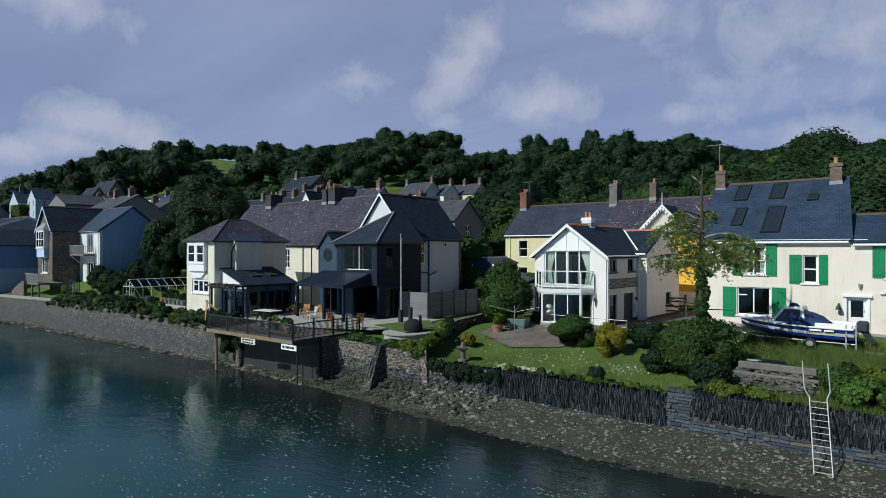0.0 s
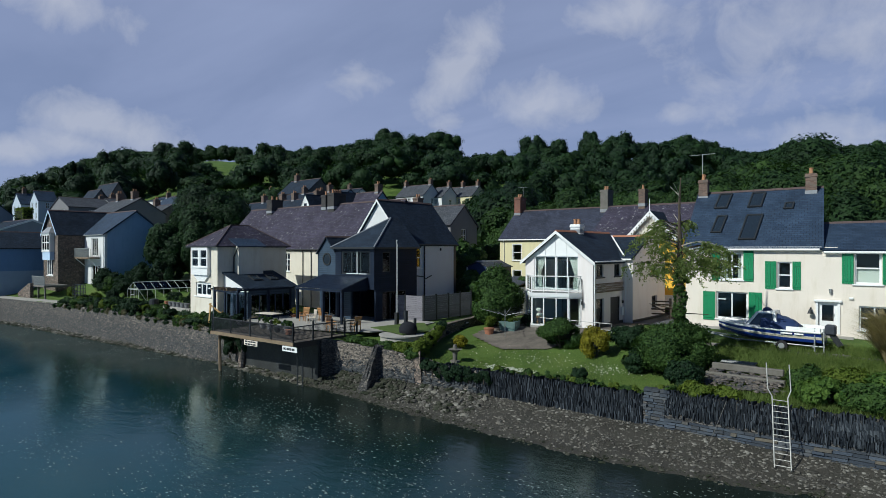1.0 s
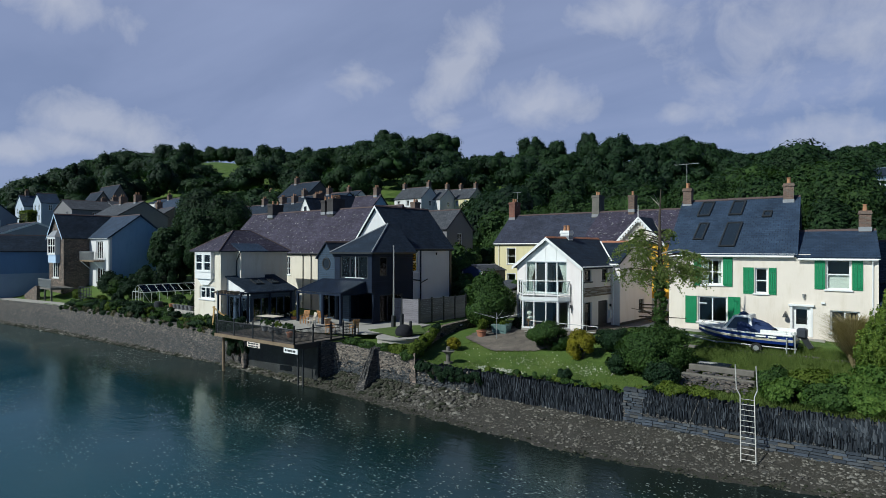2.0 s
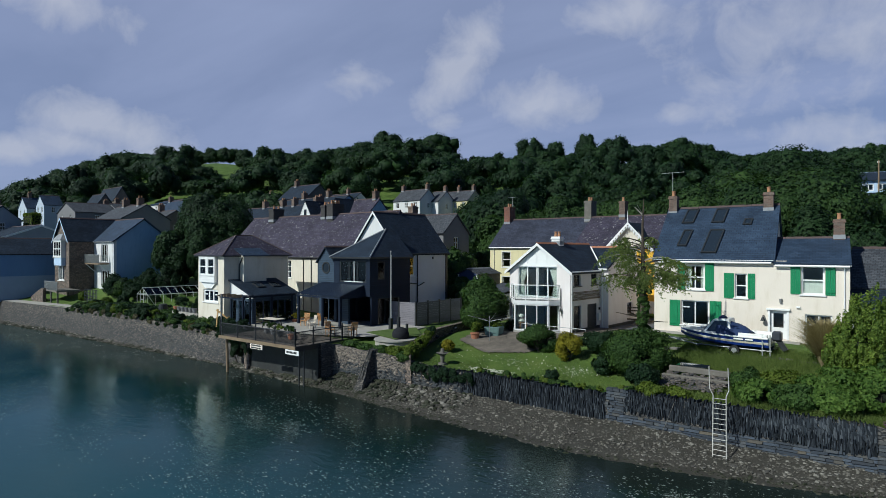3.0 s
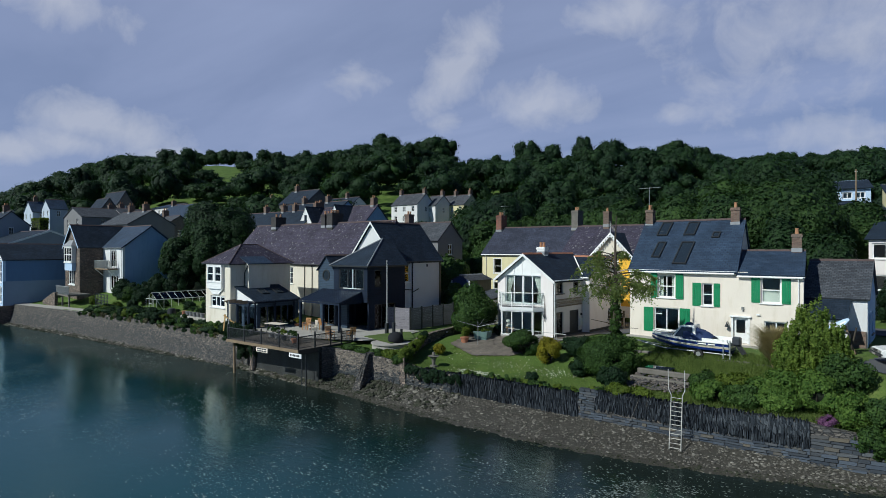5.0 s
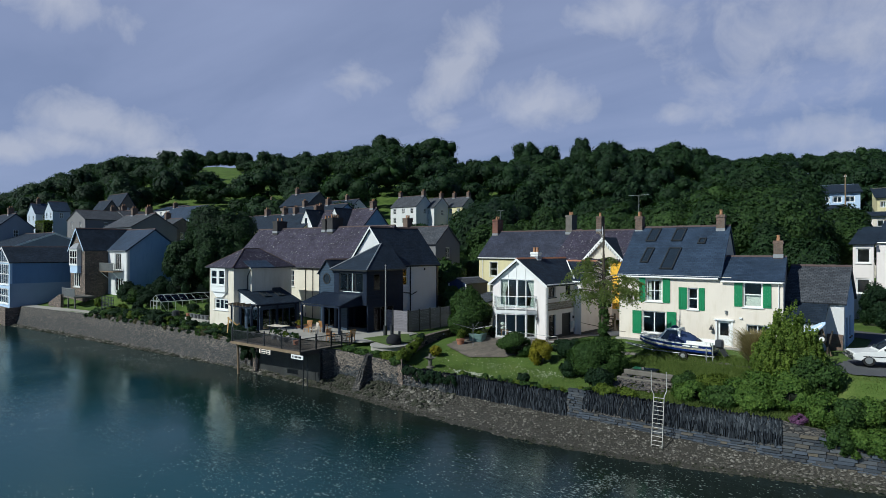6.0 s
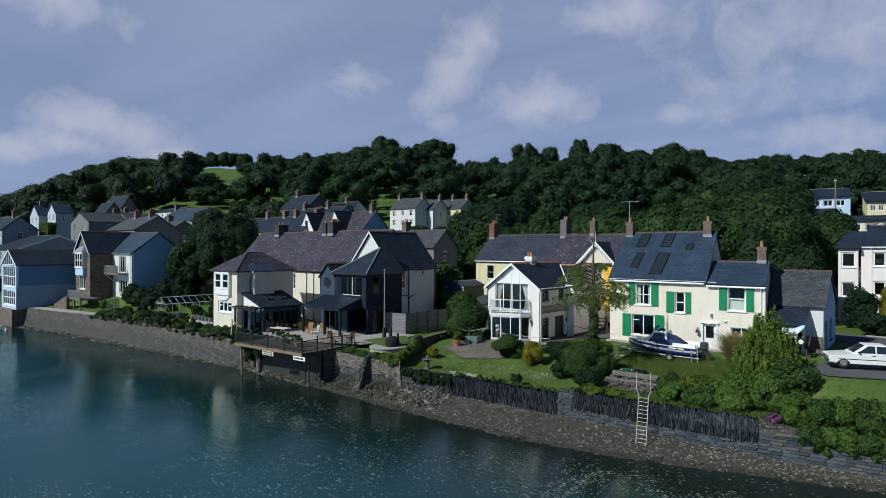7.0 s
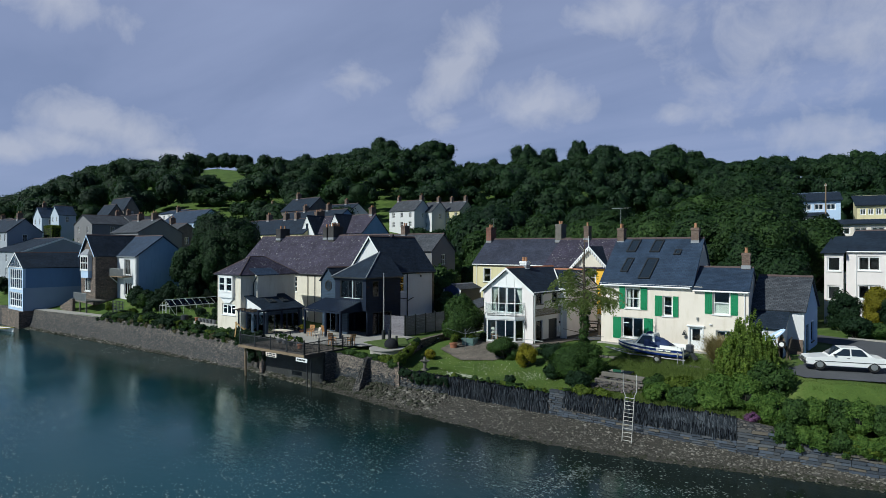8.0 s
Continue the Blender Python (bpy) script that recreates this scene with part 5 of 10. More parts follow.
    bx(bm, 8.14, 8.2, -0.16, 5.0, E - 0.14, E)
    part("fascia", bm, DARK_TRIM, h)
    part("bed", box(4.6, 6.8, 1.0, 2.6, 3.05, 3.75), TRIM, h, "white bed seen through the window")
    # the small boarded gable with the round window
    gf = Face(0.75, 0.3, 3.2, 0.3)
    wall(h, gf, 2.6, 5.3, CLAD_BLUE, [(0.9, 1.55, 4.45, 5.15)], 0.2, gable=6.65, name="porthole_gable")
    bm = bmesh.new()
    seg, c = 24, (1.22, 4.8)
    ring = [[bm.verts.new(gf.at(c[0] + r * math.cos(2 * math.pi * i / seg), d, c[1] + r * math.sin(2 * math.pi * i / seg))) for i in range(seg)] for r, d in ((0.54, 0.0), (0.54, 0.05), (0.42, 0.05), (0.42, -0.02))]
    for p, q in zip(ring, ring[1:]):
        for i in range(seg):
            j = (i + 1) % seg
            bm.faces.new((p[i], p[j], q[j], q[i]))
    rim = part("round_window", bm, DARK_TRIM, h)
    bm = bmesh.new()
    bm.faces.new([bm.verts.new(gf.at(c[0] + 0.45 * math.cos(2 * math.pi * i / seg), 0.01, c[1] + 0.45 * math.sin(2 * math.pi * i / seg))) for i in range(seg)])
    part("pane", bm, DARK_GLASS, rim)
    wall(h, Face(0.75, 4.9, 0.75, 0.3), 2.6, 5.3, CLAD_BLUE, (), 0.2, name="gable_side")
    gable_roof(h, 0.75, 3.2, 0.3, 5.0, 5.3, 6.6, "y", 0.14, 0.16, 0.08, SLATE_DARK)
    # ground floor behind the verandah
    wall(h, Face(0.75, 0.5, 3.3, 0.5), -0.2, 3.4, CLAD_BLUE, [(0.4, 2.1, 0.05, 2.2)], 0.2, name="ground_wall")
    window(h, Face(0.75, 0.5, 3.3, 0.5), 0.4, 2.1, 0.05, 2.2, 2, 1, CLAD_BLUE, deep=0.04, sill=False)
    # the verandah: corrugated lean-to on posts
    bm = bmesh.new()
    x0, x1, ya, yb, za, zb = 1.5, 7.2, -2.55, 0.2, 2.62, 3.5
    n = 46
    edges = []
    for low in (0.0, -0.05):
        for y, z in ((ya, za), (yb, zb)):
            edges.append([bm.verts.new((x0 + (x1 - x0) * i / n, y, z + low + (0.035 if i % 2 else 0.0))) for i in range(n + 1)])
    for a, b in ((edges[0], edges[1]), (edges[1], edges[3]), (edges[3], edges[2]), (edges[2], edges[0])):
        for i in range(n):
            bm.faces.new((a[i], a[i + 1], b[i + 1], b[i]))
    for i in (0, n):
        bm.faces.new([edges[k][i] for k in (0, 1, 3, 2)])
    bmesh.ops.recalc_face_normals(bm, faces=list(bm.faces))
    part("verandah_roof", bm, CLAD, h, "dark blue profiled metal roof")
    bm = bmesh.new()
    bx(bm, x0, x1, ya - 0.03, ya + 0.05, za - 0.22, za - 0.06)
    part("verandah_beam", bm, CLAD, h)
    bm = bmesh.new()
    prism(bm, [(x1 - 0.05, ya, za - 0.2), (x1 - 0.05, yb, za - 0.2), (x1 - 0.05, yb, zb - 0.06), (x1 - 0.05, ya, za - 0.06)], (0.08, 0, 0))
    part("verandah_cheek", bm, CLAD, h)
    for x in (1.65, 4.9, 7.1):
        part("verandah_post", box(x - 0.09, x + 0.09, ya + 0.02, ya + 0.2, -0.1, za - 0.06), CLAD, h)
    part("verandah_pier", box(4.6, 5.4, -0.1, 0.1, -0.1, 3.2), CLAD_BLUE, h)
    return h


dark_extension_house()


def pale_yellow_house():
    h = thing("pale_yellow_house", -35.7, 53.0, 4.2, 0, "pale yellow rendered house with a slate roof", "house")
    W, D, E, R = 12.2, 7.0, 5.6, 8.75
    front = Face(0, 0, W, 0)
    holes = [(1.7, 2.75, 3.3, 5.0), (6.5, 7.6, 3.3, 5.0), (1.7, 2.75, 0.6, 2.2)]
    wall(h, front, -0.5, E, YELLOWISH, holes, name="front_wall")
    wall(h, Face(W, 0.32, W, D - 0.32), -0.5, E, YELLOWISH, gable=R, name="gable_wall")
    wall(h, Face(0, D - 0.32, 0, 0.32), -0.5, E, YELLOWISH, gable=R, name="gable_wall")
    wall(h, Face(W, D, 0, D), -0.5, E, YELLOWISH, name="back_wall")
    gable_roof(h, 0, W, 0, D, E, R, mat=SLATE_BLUE_OLD)
    for a in holes:
        window(h, front, *a, 1, 2, surround=0.08)
    gutter(h, front, 0, W, E - 0.1, TRIM, 0.6, 0)
    chimney(h, 0.4, 3.5, 8.0, 10.4, 0.8, 1.2, 2, RED_BRICK)
    chimney(h, 10.9, 3.5, 8.0, 10.6, 0.8, 1.3, 2, STONE)
    aerial(h, 0.8, 3.5, 10.0, 1.6, 0.9)
    return h


pale_yellow_house()


def deep_yellow_house():
    """Shows between the others: a yellow front with one scalloped gable."""
    h = thing("deep_yellow_house", -23.4, 50.0, 4.2, 0, "deep yellow house with white scalloped barge boards", "house")
    W, D, E, R = 12.8, 8.0, 5.6, 8.6
    f = Face(0, 0, W, 0)
    holes = [(5.2, 6.2, 3.1, 5.2), (5.2, 6.2, 0.3, 2.5), (9.0, 10.0, 3.1, 5.0), (9.0, 10.0, 0.6, 2.4)]
    wall(h, f, -0.5, E, ORANGE, holes, name="front_wall")
    wall(h, Face(W, 0.32, W, D), -0.5, E, ORANGE, gable=R, name="side_wall")
    wall(h, Face(0, D, 0, 0.32), -0.5, E, ORANGE, gable=R, name="side_wall")
    wall(h, Face(W, D + 0.32, 0, D + 0.32), -0.5, E, ORANGE, name="back_wall")
    gable_roof(h, 0, W, 0, D + 0.3, E, R, "x", 0.3, 0.1, mat=SLATE_OLD)
    g = Face(3.6, -0.12, 7.8, -0.12)
    bm = bmesh.new()
    prism(bm, [g.at(0, 0, 5.55), g.at(4.2, 0, 5.55), g.at(2.1, 0, 7.75)], -g.n * 0.3)
    part("dormer_gable", bm, CREAM, h)
    bm = bmesh.new()
    for sgn in (-1, 1):
        slab(bm, [(5.7 + sgn * 2.45, -0.5, 5.3), (5.7, -0.5, 7.85), (5.7, 5.0, 7.85), (5.7 + sgn * 2.45, 5.0, 5.3)], 0.1)
    part("dormer_roof", bm, SLATE_DARK, h)
    barge(h, g, 5.55, 7.75, 0.3, TRIM, out=0.36)
    bm = bmesh.new()
    for sgn in (-1, 1):
        for i in range(10):
            t = (i + 0.5) / 10
            u, z = 2.1 + sgn * t * 2.3, 7.75 - t * 2.4 - 0.12
            prism(bm, [g.at(u - 0.12, 0.38, z), g.at(u + 0.12, 0.38, z), g.at(u, 0.38, z - 0.3)], g.n * 0.03)
    part("scalloped_board", bm, TRIM, h)
    bm = bmesh.new()
    rod(bm, g.at(2.1, 0.36, 7.6), g.at(2.1, 0.36, 8.9), 0.05, 0.02, 8)
    part("finial", bm, TRIM, h)
    for a in holes:
        window(h, f, *a, 2, 3, surround=0.15)
    wall(h, Face(-0.01, -0.03, W, -0.03), -0.5, 0.6, TRIM, (), 0.02, name="white_plinth")
    chimney(h, 3.4, 4, 8.2, 10.2, 0.6, 0.8, 1)
    return h


deep_yellow_house()


def stone_gable_house():
    h = thing("stone_gable_house", -88.2, 24.6, 4.4, 0, "stone gabled house with a white rendered wing and blue side", "house")
    gf, gs = Face(0, 0, 5.4, 0), Face(5.4, 0, 5.4, 3.0)
    holes = [(1.3, 4.0, 4.0, 6.1), (1.3, 3.6, 0.9, 3.0)]
    wall(h, gf, -1.4, 6.3, RUBBLE, holes, gable=9.2, name="gable_wall")
    wall(h, gs, -1.4, 6.3, RUBBLE, u0=0.32, name="side_wall")
    wall(h, Face(0, 8.5, 0, 0), -1.4, 6.3, RUBBLE, u1=8.18, name="side_wall")
    gable_roof(h, 0, 5.4, 0, 8.5, 6.3, 9.15, "y", 0.3, 0.3, mat=SLATE_DARK)
    barge(h, gf, 6.3, 9.15, 0.3, PALE_BLUE, out=0.3)
    wf, ws = Face(5.4, 3.0, 11.8, 3.0), Face(11.8, 3.0, 11.8, 10.4)
    wh = [(2.3, 4.4, 3.4, 5.7), (2.3, 4.9, 0.4, 2.3)]
    wall(h, wf, -1.4, 6.2, WHITE, wh, name="front_wall")
    wall(h, ws, -1.4, 6.2, BLUE_WALL, u0=0.32, gable=9.1, name="gable_wall", label="blue rendered gable wall")
    wall(h, Face(11.4, 10.4, 0.4, 10.4), -1.4, 6.2, WHITE, name="back_wall")
    gable_roof(h, 2.7, 11.8, 3.0, 10.4, 6.2, 9.05, "x", 0.3, 0.25, mat=SLATE)
    part("partition", box(0.4, 11.4, 6.0, 6.1, -1.0, 6.0), ROOM, h)
    gutter(h, wf, 0.2, 6.5, 6.05, TRIM)
    downpipe(h, wf, 6.2, 6.05, -1.0, TRIM)
    # oriel window with its little slate hood and blue apron
    of = Face(1.2, -0.55, 4.1, -0.55)
    window(h, of, 0, 2.9, 4.05, 6.15, 3, 2, deep=-0.02, bar=0.12, sill=False, name="oriel_window")
    bm = bmesh.new()
    for x in (1.2, 4.02):
        bx(bm, x, x + 0.08, -0.53, 0, 4.05, 6.15)
    bx(bm, 1.1, 4.2, -0.62, 0, 6.15, 6.28)
    bx(bm, 1.1, 4.2, -0.62, 0, 3.95, 4.05)
    part("oriel_frame", bm, TRIM, h)
    bm = bmesh.new()
    hexa(bm, [(1.05, -0.7, 6.28), (4.25, -0.7, 6.28), (4.25, 0, 6.28), (1.05, 0, 6.28), (1.9, -0.1, 7.1), (3.4, -0.1, 7.1), (3.4, 0, 7.1), (1.9, 0, 7.1)])
    part("oriel_hood", bm, LEAD, h)
    part("oriel_apron", box(1.25, 4.05, -0.5, 0, 2.9, 3.94), PALE_BLUE, h, "pale blue apron panel")
    window(h, gf, *holes[1], 3, 1, deep=0.05, bar=0.12, name="porch_door")
    for a in wh:
        window(h, wf, *a, 3, 1, bar=0.08, sill=False)
    # balcony on a bracket
    bm = bmesh.new()
    bx(bm, 5.6, 10.4, 1.7, 3.0, 3.1, 3.25)
    bal = part("balcony", bm, WOOD, h)
    n = 24
    for i in range(n + 1):
        x = 5.65 + 4.7 * i / n
        part("baluster", box(x - 0.03, x + 0.03, 1.72, 1.78, 3.25, 4.3), METAL, bal)
    for y in np.arange(1.9, 3.0, 0.22):
        part("baluster", box(10.3, 10.36, y, y + 0.05, 3.25, 4.3), METAL, bal)
    part("handrail", box(5.6, 10.4, 1.7, 1.8, 4.3, 4.38), METAL, bal)
    bm = bmesh.new()
    rod(bm, (5.9, 3.0, 2.0), (5.9, 1.8, 3.1), 0.06, sides=6)
    part("balcony_bracket", bm, TRIM, bal)
    bm = bmesh.new()
    rod(bm, (10.0, 3.0, 2.0), (10.0, 1.8, 3.1), 0.06, sides=6)
    part("balcony_bracket", bm, TRIM, bal)
    # raised deck and steps to the door
    bm = bmesh.new()
    bx(bm, 4.2, 9.2, -2.6, 0.0, -0.25, -0.05)
    deck = part("porch_deck", bm, GREY_TIMBER, h)
    for x in (6.6, 9.0):
        part("deck_post", box(x - 0.08, x + 0.08, -2.5, -2.34, -1.8, -0.25), GREY_TIMBER, deck)
    for i in range(38):
        x = 4.6 + 4.5 * i / 37
        part("baluster", box(x - 0.025, x + 0.025, -2.55, -2.5, -0.05, 0.95), METAL, deck)
    part("handrail", box(4.5, 9.2, -2.57, -2.48, 0.95, 1.03), METAL, deck)
    bm = bmesh.new()
    prism(bm, [(0.4, -2.9, -2.2), (5.2, -2.9, -2.2), (5.2, -2.9, 0.1), (4.6, -2.9, 0.1), (0.4, -2.9, -1.2)], (0, 0.35, 0))
    part("stair_wall", bm, RUBBLE, h)
    return h


stone_gable_house()


def blue_waterside_house():
    h = thing("blue_waterside_house", -98.3, 18.0, 2.6, 0, "blue rendered waterside house with glazed gable end", "house")
    W, D, E, R = 7.0, 10.5, 6.2, 8.3
    f, s = Face(0, 0, W, 0), Face(W, 0, W, D)
    holes = [(0.5, 6.5, 0.3, 2.5), (0.5, 6.5, 3.0, 6.0)]
    wall(h, f, -1, E, PALE_BLUE, holes, gable=R, name="front_wall")
    bm = bmesh.new()
    prism(bm, [f.at(0.5, 0.004, E + 0.05), f.at(W - 0.5, 0.004, E + 0.05), f.at(W / 2, 0.004, R - 0.35)], f.n * 0.02)
    top = part("gable_pane", bm, DARK_GLASS, h)
    bm = bmesh.new()
    for i in range(1, 6):
        u = 0.5 + (W - 1.0) * i / 6
        f.bx(bm, u - 0.06, u + 0.06, 0.03, 0.07, E + 0.05, E + 0.1 + (R - E - 0.4) * (1 - abs(u - W / 2) / (W / 2 - 0.5)))
    f.bx(bm, 0.4, W - 0.4, 0.03, 0.08, E - 0.06, E + 0.06)
    part("glazing_bar", bm, TRIM, top)
    barge(h, f, E, R, 0.2, TRIM, out=0.12)
    wall(h, s, -1, E, DEEP_BLUE, u0=0.32, name="side_wall")
    bm = bmesh.new()
    s.bx(bm, 0.0, D, 0.004, 0.03, -1, 3.2)
    part("pale_plinth", bm, plain("mid_blue_render", (0.24, 0.31, 0.43), 0.8, 0.1, 0.5, 40, 0.15), h)
    wall(h, Face(W - 0.32, D, 0, D), -1, E, DEEP_BLUE, name="back_wall")
    wall(h, Face(0, D, 0, 0), -1, E, DEEP_BLUE, u0=0.3, u1=10.1, name="side_wall")
    for a in holes:
        window(h, f, *a, 6, 2, bar=0.12)
    gable_roof(h, 0, W, 0, D, E, R, "y", 0.2, 0.12, mat=SLATE_DARK)
    wall(h, Face(-1.0, -0.6, W + 0.4, -0.6), -3.2, -0.15, RUBBLE, (), 0.5, name="quay")
    wall(h, Face(W + 0.4, -0.1, W + 0.4, D), -3.2, -0.15, RUBBLE, (), 0.5, name="quay")
    part("partition", box(0.4, W - 0.4, 5.0, 5.1, -0.8, 5.5), ROOM, h)
    return h


blue_waterside_house()


def slate_store():
    h = thing("slate_roofed_store", 0.1, 40.4, 3.95, 0, "small rendered store with a rough grey slate roof", "house")
    W, D, E, R = 3.45, 6.4, 3.35, 5.6
    f, s = Face(0, 0, W, 0), Face(W, 0, W, D)
    holes = [(1.0, 2.2, 0.0, 2.2), (3.2, 4.4, 0.7, 2.2), (2.4, 3.1, 3.2, 4.2)]
    wall(h, f, -0.4, E, WHITE, name="front_wall")
    wall(h, s, -0.4, E, PALE_BLUE, holes[:2], u0=0.32, gable=R, name="gable_wall")
    wall(h, Face(W - 0.32, D, 0, D), -0.4, E, WHITE, name="back_wall")
    wall(h, Face(0, D, 0, 0), -0.4, E, WHITE, u0=0.32, u1=6.08, name="side_wall")
    for a in holes[:2]:
        window(h, s, *a, 2, 2, DARK_TRIM)
    gable_roof(h, 0, W, 0, D, E, R, mat=SLATE_ROUGH, over=0.25)
    bm = bmesh.new()
    slab(bm, [(0.0, -2.1, 2.1), (2.6, -2.1, 2.1), (2.6, 0.2, 3.4), (0.0, 0.2, 3.4)], 0.1)
    part("lean_to_roof", bm, SLATE_DARK, h)
    wall(h, Face(0, -1.9, 2.4, -1.9), -0.4, 2.1, WHITE, (), 0.2, name="lean_to_wall")
    wall(h, Face(2.4, -1.9, 2.4, 0), -0.4, 2.1, WHITE, (), 0.2, rake=(2.12, 3.2), name="lean_to_wall")
    part("brick_panel", box(2.5, 3.4, -0.12, -0.01, -0.3, 1.2), BRICK, h, "red brick and tile panel")
    return h


slate_store()

# ---- scattering helpers ----


def pieces(name, spots, mat, parent=None, flat=False, jag=0.22, kind="stuff", label="", category=""):
    """Many rough stones in one mesh: rows of place, half sizes and turn about z."""
    phi = (1 + 5**0.5) / 2
    if flat:
        base = np.array([(x, y, z) for z in (-1, 1) for x, y in ((-1, -1), (1, -1), (1, 1), (-1, 1))], float)
        quads = [(3, 2, 1, 0), (4, 5, 6, 7), (0, 1, 5, 4), (1, 2, 6, 5), (2, 3, 7, 6), (3, 0, 4, 7)]
    else:
        base = np.array([(-1, phi, 0), (1, phi, 0), (-1, -phi, 0), (1, -phi, 0), (0, -1, phi), (0, 1, phi), (0, -1, -phi), (0, 1, -phi), (phi, 0, -1), (phi, 0, 1), (-phi, 0, -1), (-phi, 0, 1)]) / 1.75
        quads = [(0, 11, 5), (0, 5, 1), (0, 1, 7), (0, 7, 10), (0, 10, 11), (1, 5, 9), (5, 11, 4), (11, 10, 2), (10, 7, 6), (7, 1, 8), (3, 9, 4), (3, 4, 2), (3, 2, 6), (3, 6, 8), (3, 8, 9), (4, 9, 5), (2, 4, 11), (6, 2, 10), (8, 6, 7), (9, 8, 1)]
    vs, fs = [], []
    for i, (x, y, z, a, b, c, t) in enumerate(spots):
        v = base * (1 + rng.uniform(-jag, jag, (len(base), 1))) * (a, b, c)
        v = v + rng.normal(0, jag * 0.12, v.shape) * min(a, b, c)
        if flat:
            v[:, 0] += v[:, 2] * rng.normal(0, 0.055)
        ct, st = math.cos(t), math.sin(t)
        vs.append(np.stack([v[:, 0] * ct - v[:, 1] * st + x, v[:, 0] * st + v[:, 1] * ct + y, v[:, 2] + z], 1))
        fs += [tuple(k + i * len(base) for k in q) for q in quads]
    ob = many(name, np.concatenate(vs), fs, mat, parent)
    return tagged(ob, label, category, kind=kind)


def stone_mix(name, colours, rough=0.85, bump=0.6, obj=False):
    """Stones that each take one of several colours."""
    m, n = begin(name)
    pick = n.add("ShaderNodeObjectInfo", out=5) if obj else n.add("ShaderNodeNewGeometry", out=8)
    at = n.add("ShaderNodeTexCoord", out=3)
    grain = n.add("ShaderNodeTexNoise", ins={"Vector": at, "Scale": 12.0, "Detail": 5.0, "Roughness": 0.7})
    k = len(colours)
    base = n.add("ShaderNodeValToRGB", ins={0: pick}, ramp=[(i / max(1, k - 1), rgb(c)) for i, c in enumerate(colours)])
    tone = n.add("ShaderNodeValToRGB", ins={0: grain}, ramp=[(0.25, (0.6,) * 3), (0.75, (1.25,) * 3)])
    n.add("ShaderNodeOutputMaterial", ins={0: principled(n, n.mix(1.0, base, tone, "MULTIPLY"), rough, grain, 0.0, bump, 0.02, 0.3)})
    return m


BEACH = stone_mix("beach_stones", [(0.040, 0.037, 0.032), (0.115, 0.107, 0.092), (0.06, 0.057, 0.053), (0.19, 0.178, 0.153), (0.085, 0.079, 0.068), (0.14, 0.13, 0.112), (0.25, 0.238, 0.21), (0.07, 0.066, 0.057)])
WEEDY = stone_mix("weedy_stones", [(0.018, 0.023, 0.011), (0.036, 0.039, 0.024), (0.060, 0.057, 0.045), (0.027, 0.033, 0.018)])
SLATE_UP = stone_mix("upright_slates", [(0.006, 0.008, 0.012), (0.019, 0.024, 0.034), (0.008, 0.011, 0.016), (0.060, 0.069, 0.084), (0.011, 0.014, 0.020)], 0.7)
SLATE_UP_PART = stone_mix("upright_slate_pieces", [(0.008, 0.011, 0.016), (0.028, 0.035, 0.047), (0.012, 0.016, 0.022), (0.095, 0.106, 0.124), (0.015, 0.019, 0.026)], 0.7, obj=True)
SLATE_FLAT = stone_mix("flat_slates", [(0.045, 0.056, 0.078), (0.085, 0.10, 0.13), (0.060, 0.072, 0.092), (0.10, 0.105, 0.115), (0.05, 0.055, 0.065), (0.038, 0.046, 0.062), (0.055, 0.064, 0.08), (0.14, 0.12, 0.09)], 0.75, obj=True)
WARM_STONE = stone_mix("warm_wall_stones", [(0.066, 0.060, 0.054), (0.135, 0.115, 0.100), (0.050, 0.052, 0.060), (0.20, 0.17, 0.145), (0.042, 0.044, 0.050), (0.11, 0.094, 0.08)])
REVET = stone_mix("revetment_stones", [(0.020, 0.025, 0.032), (0.070, 0.073, 0.078), (0.036, 0.042, 0.050), (0.11, 0.105, 0.10), (0.026, 0.032, 0.040), (0.05, 0.056, 0.064)])

TAN_STONE = stone_mix("tan_wall_stones", [(0.10, 0.086, 0.074), (0.21, 0.178, 0.152), (0.14, 0.12, 0.104), (0.27, 0.235, 0.20), (0.075, 0.068, 0.062)])

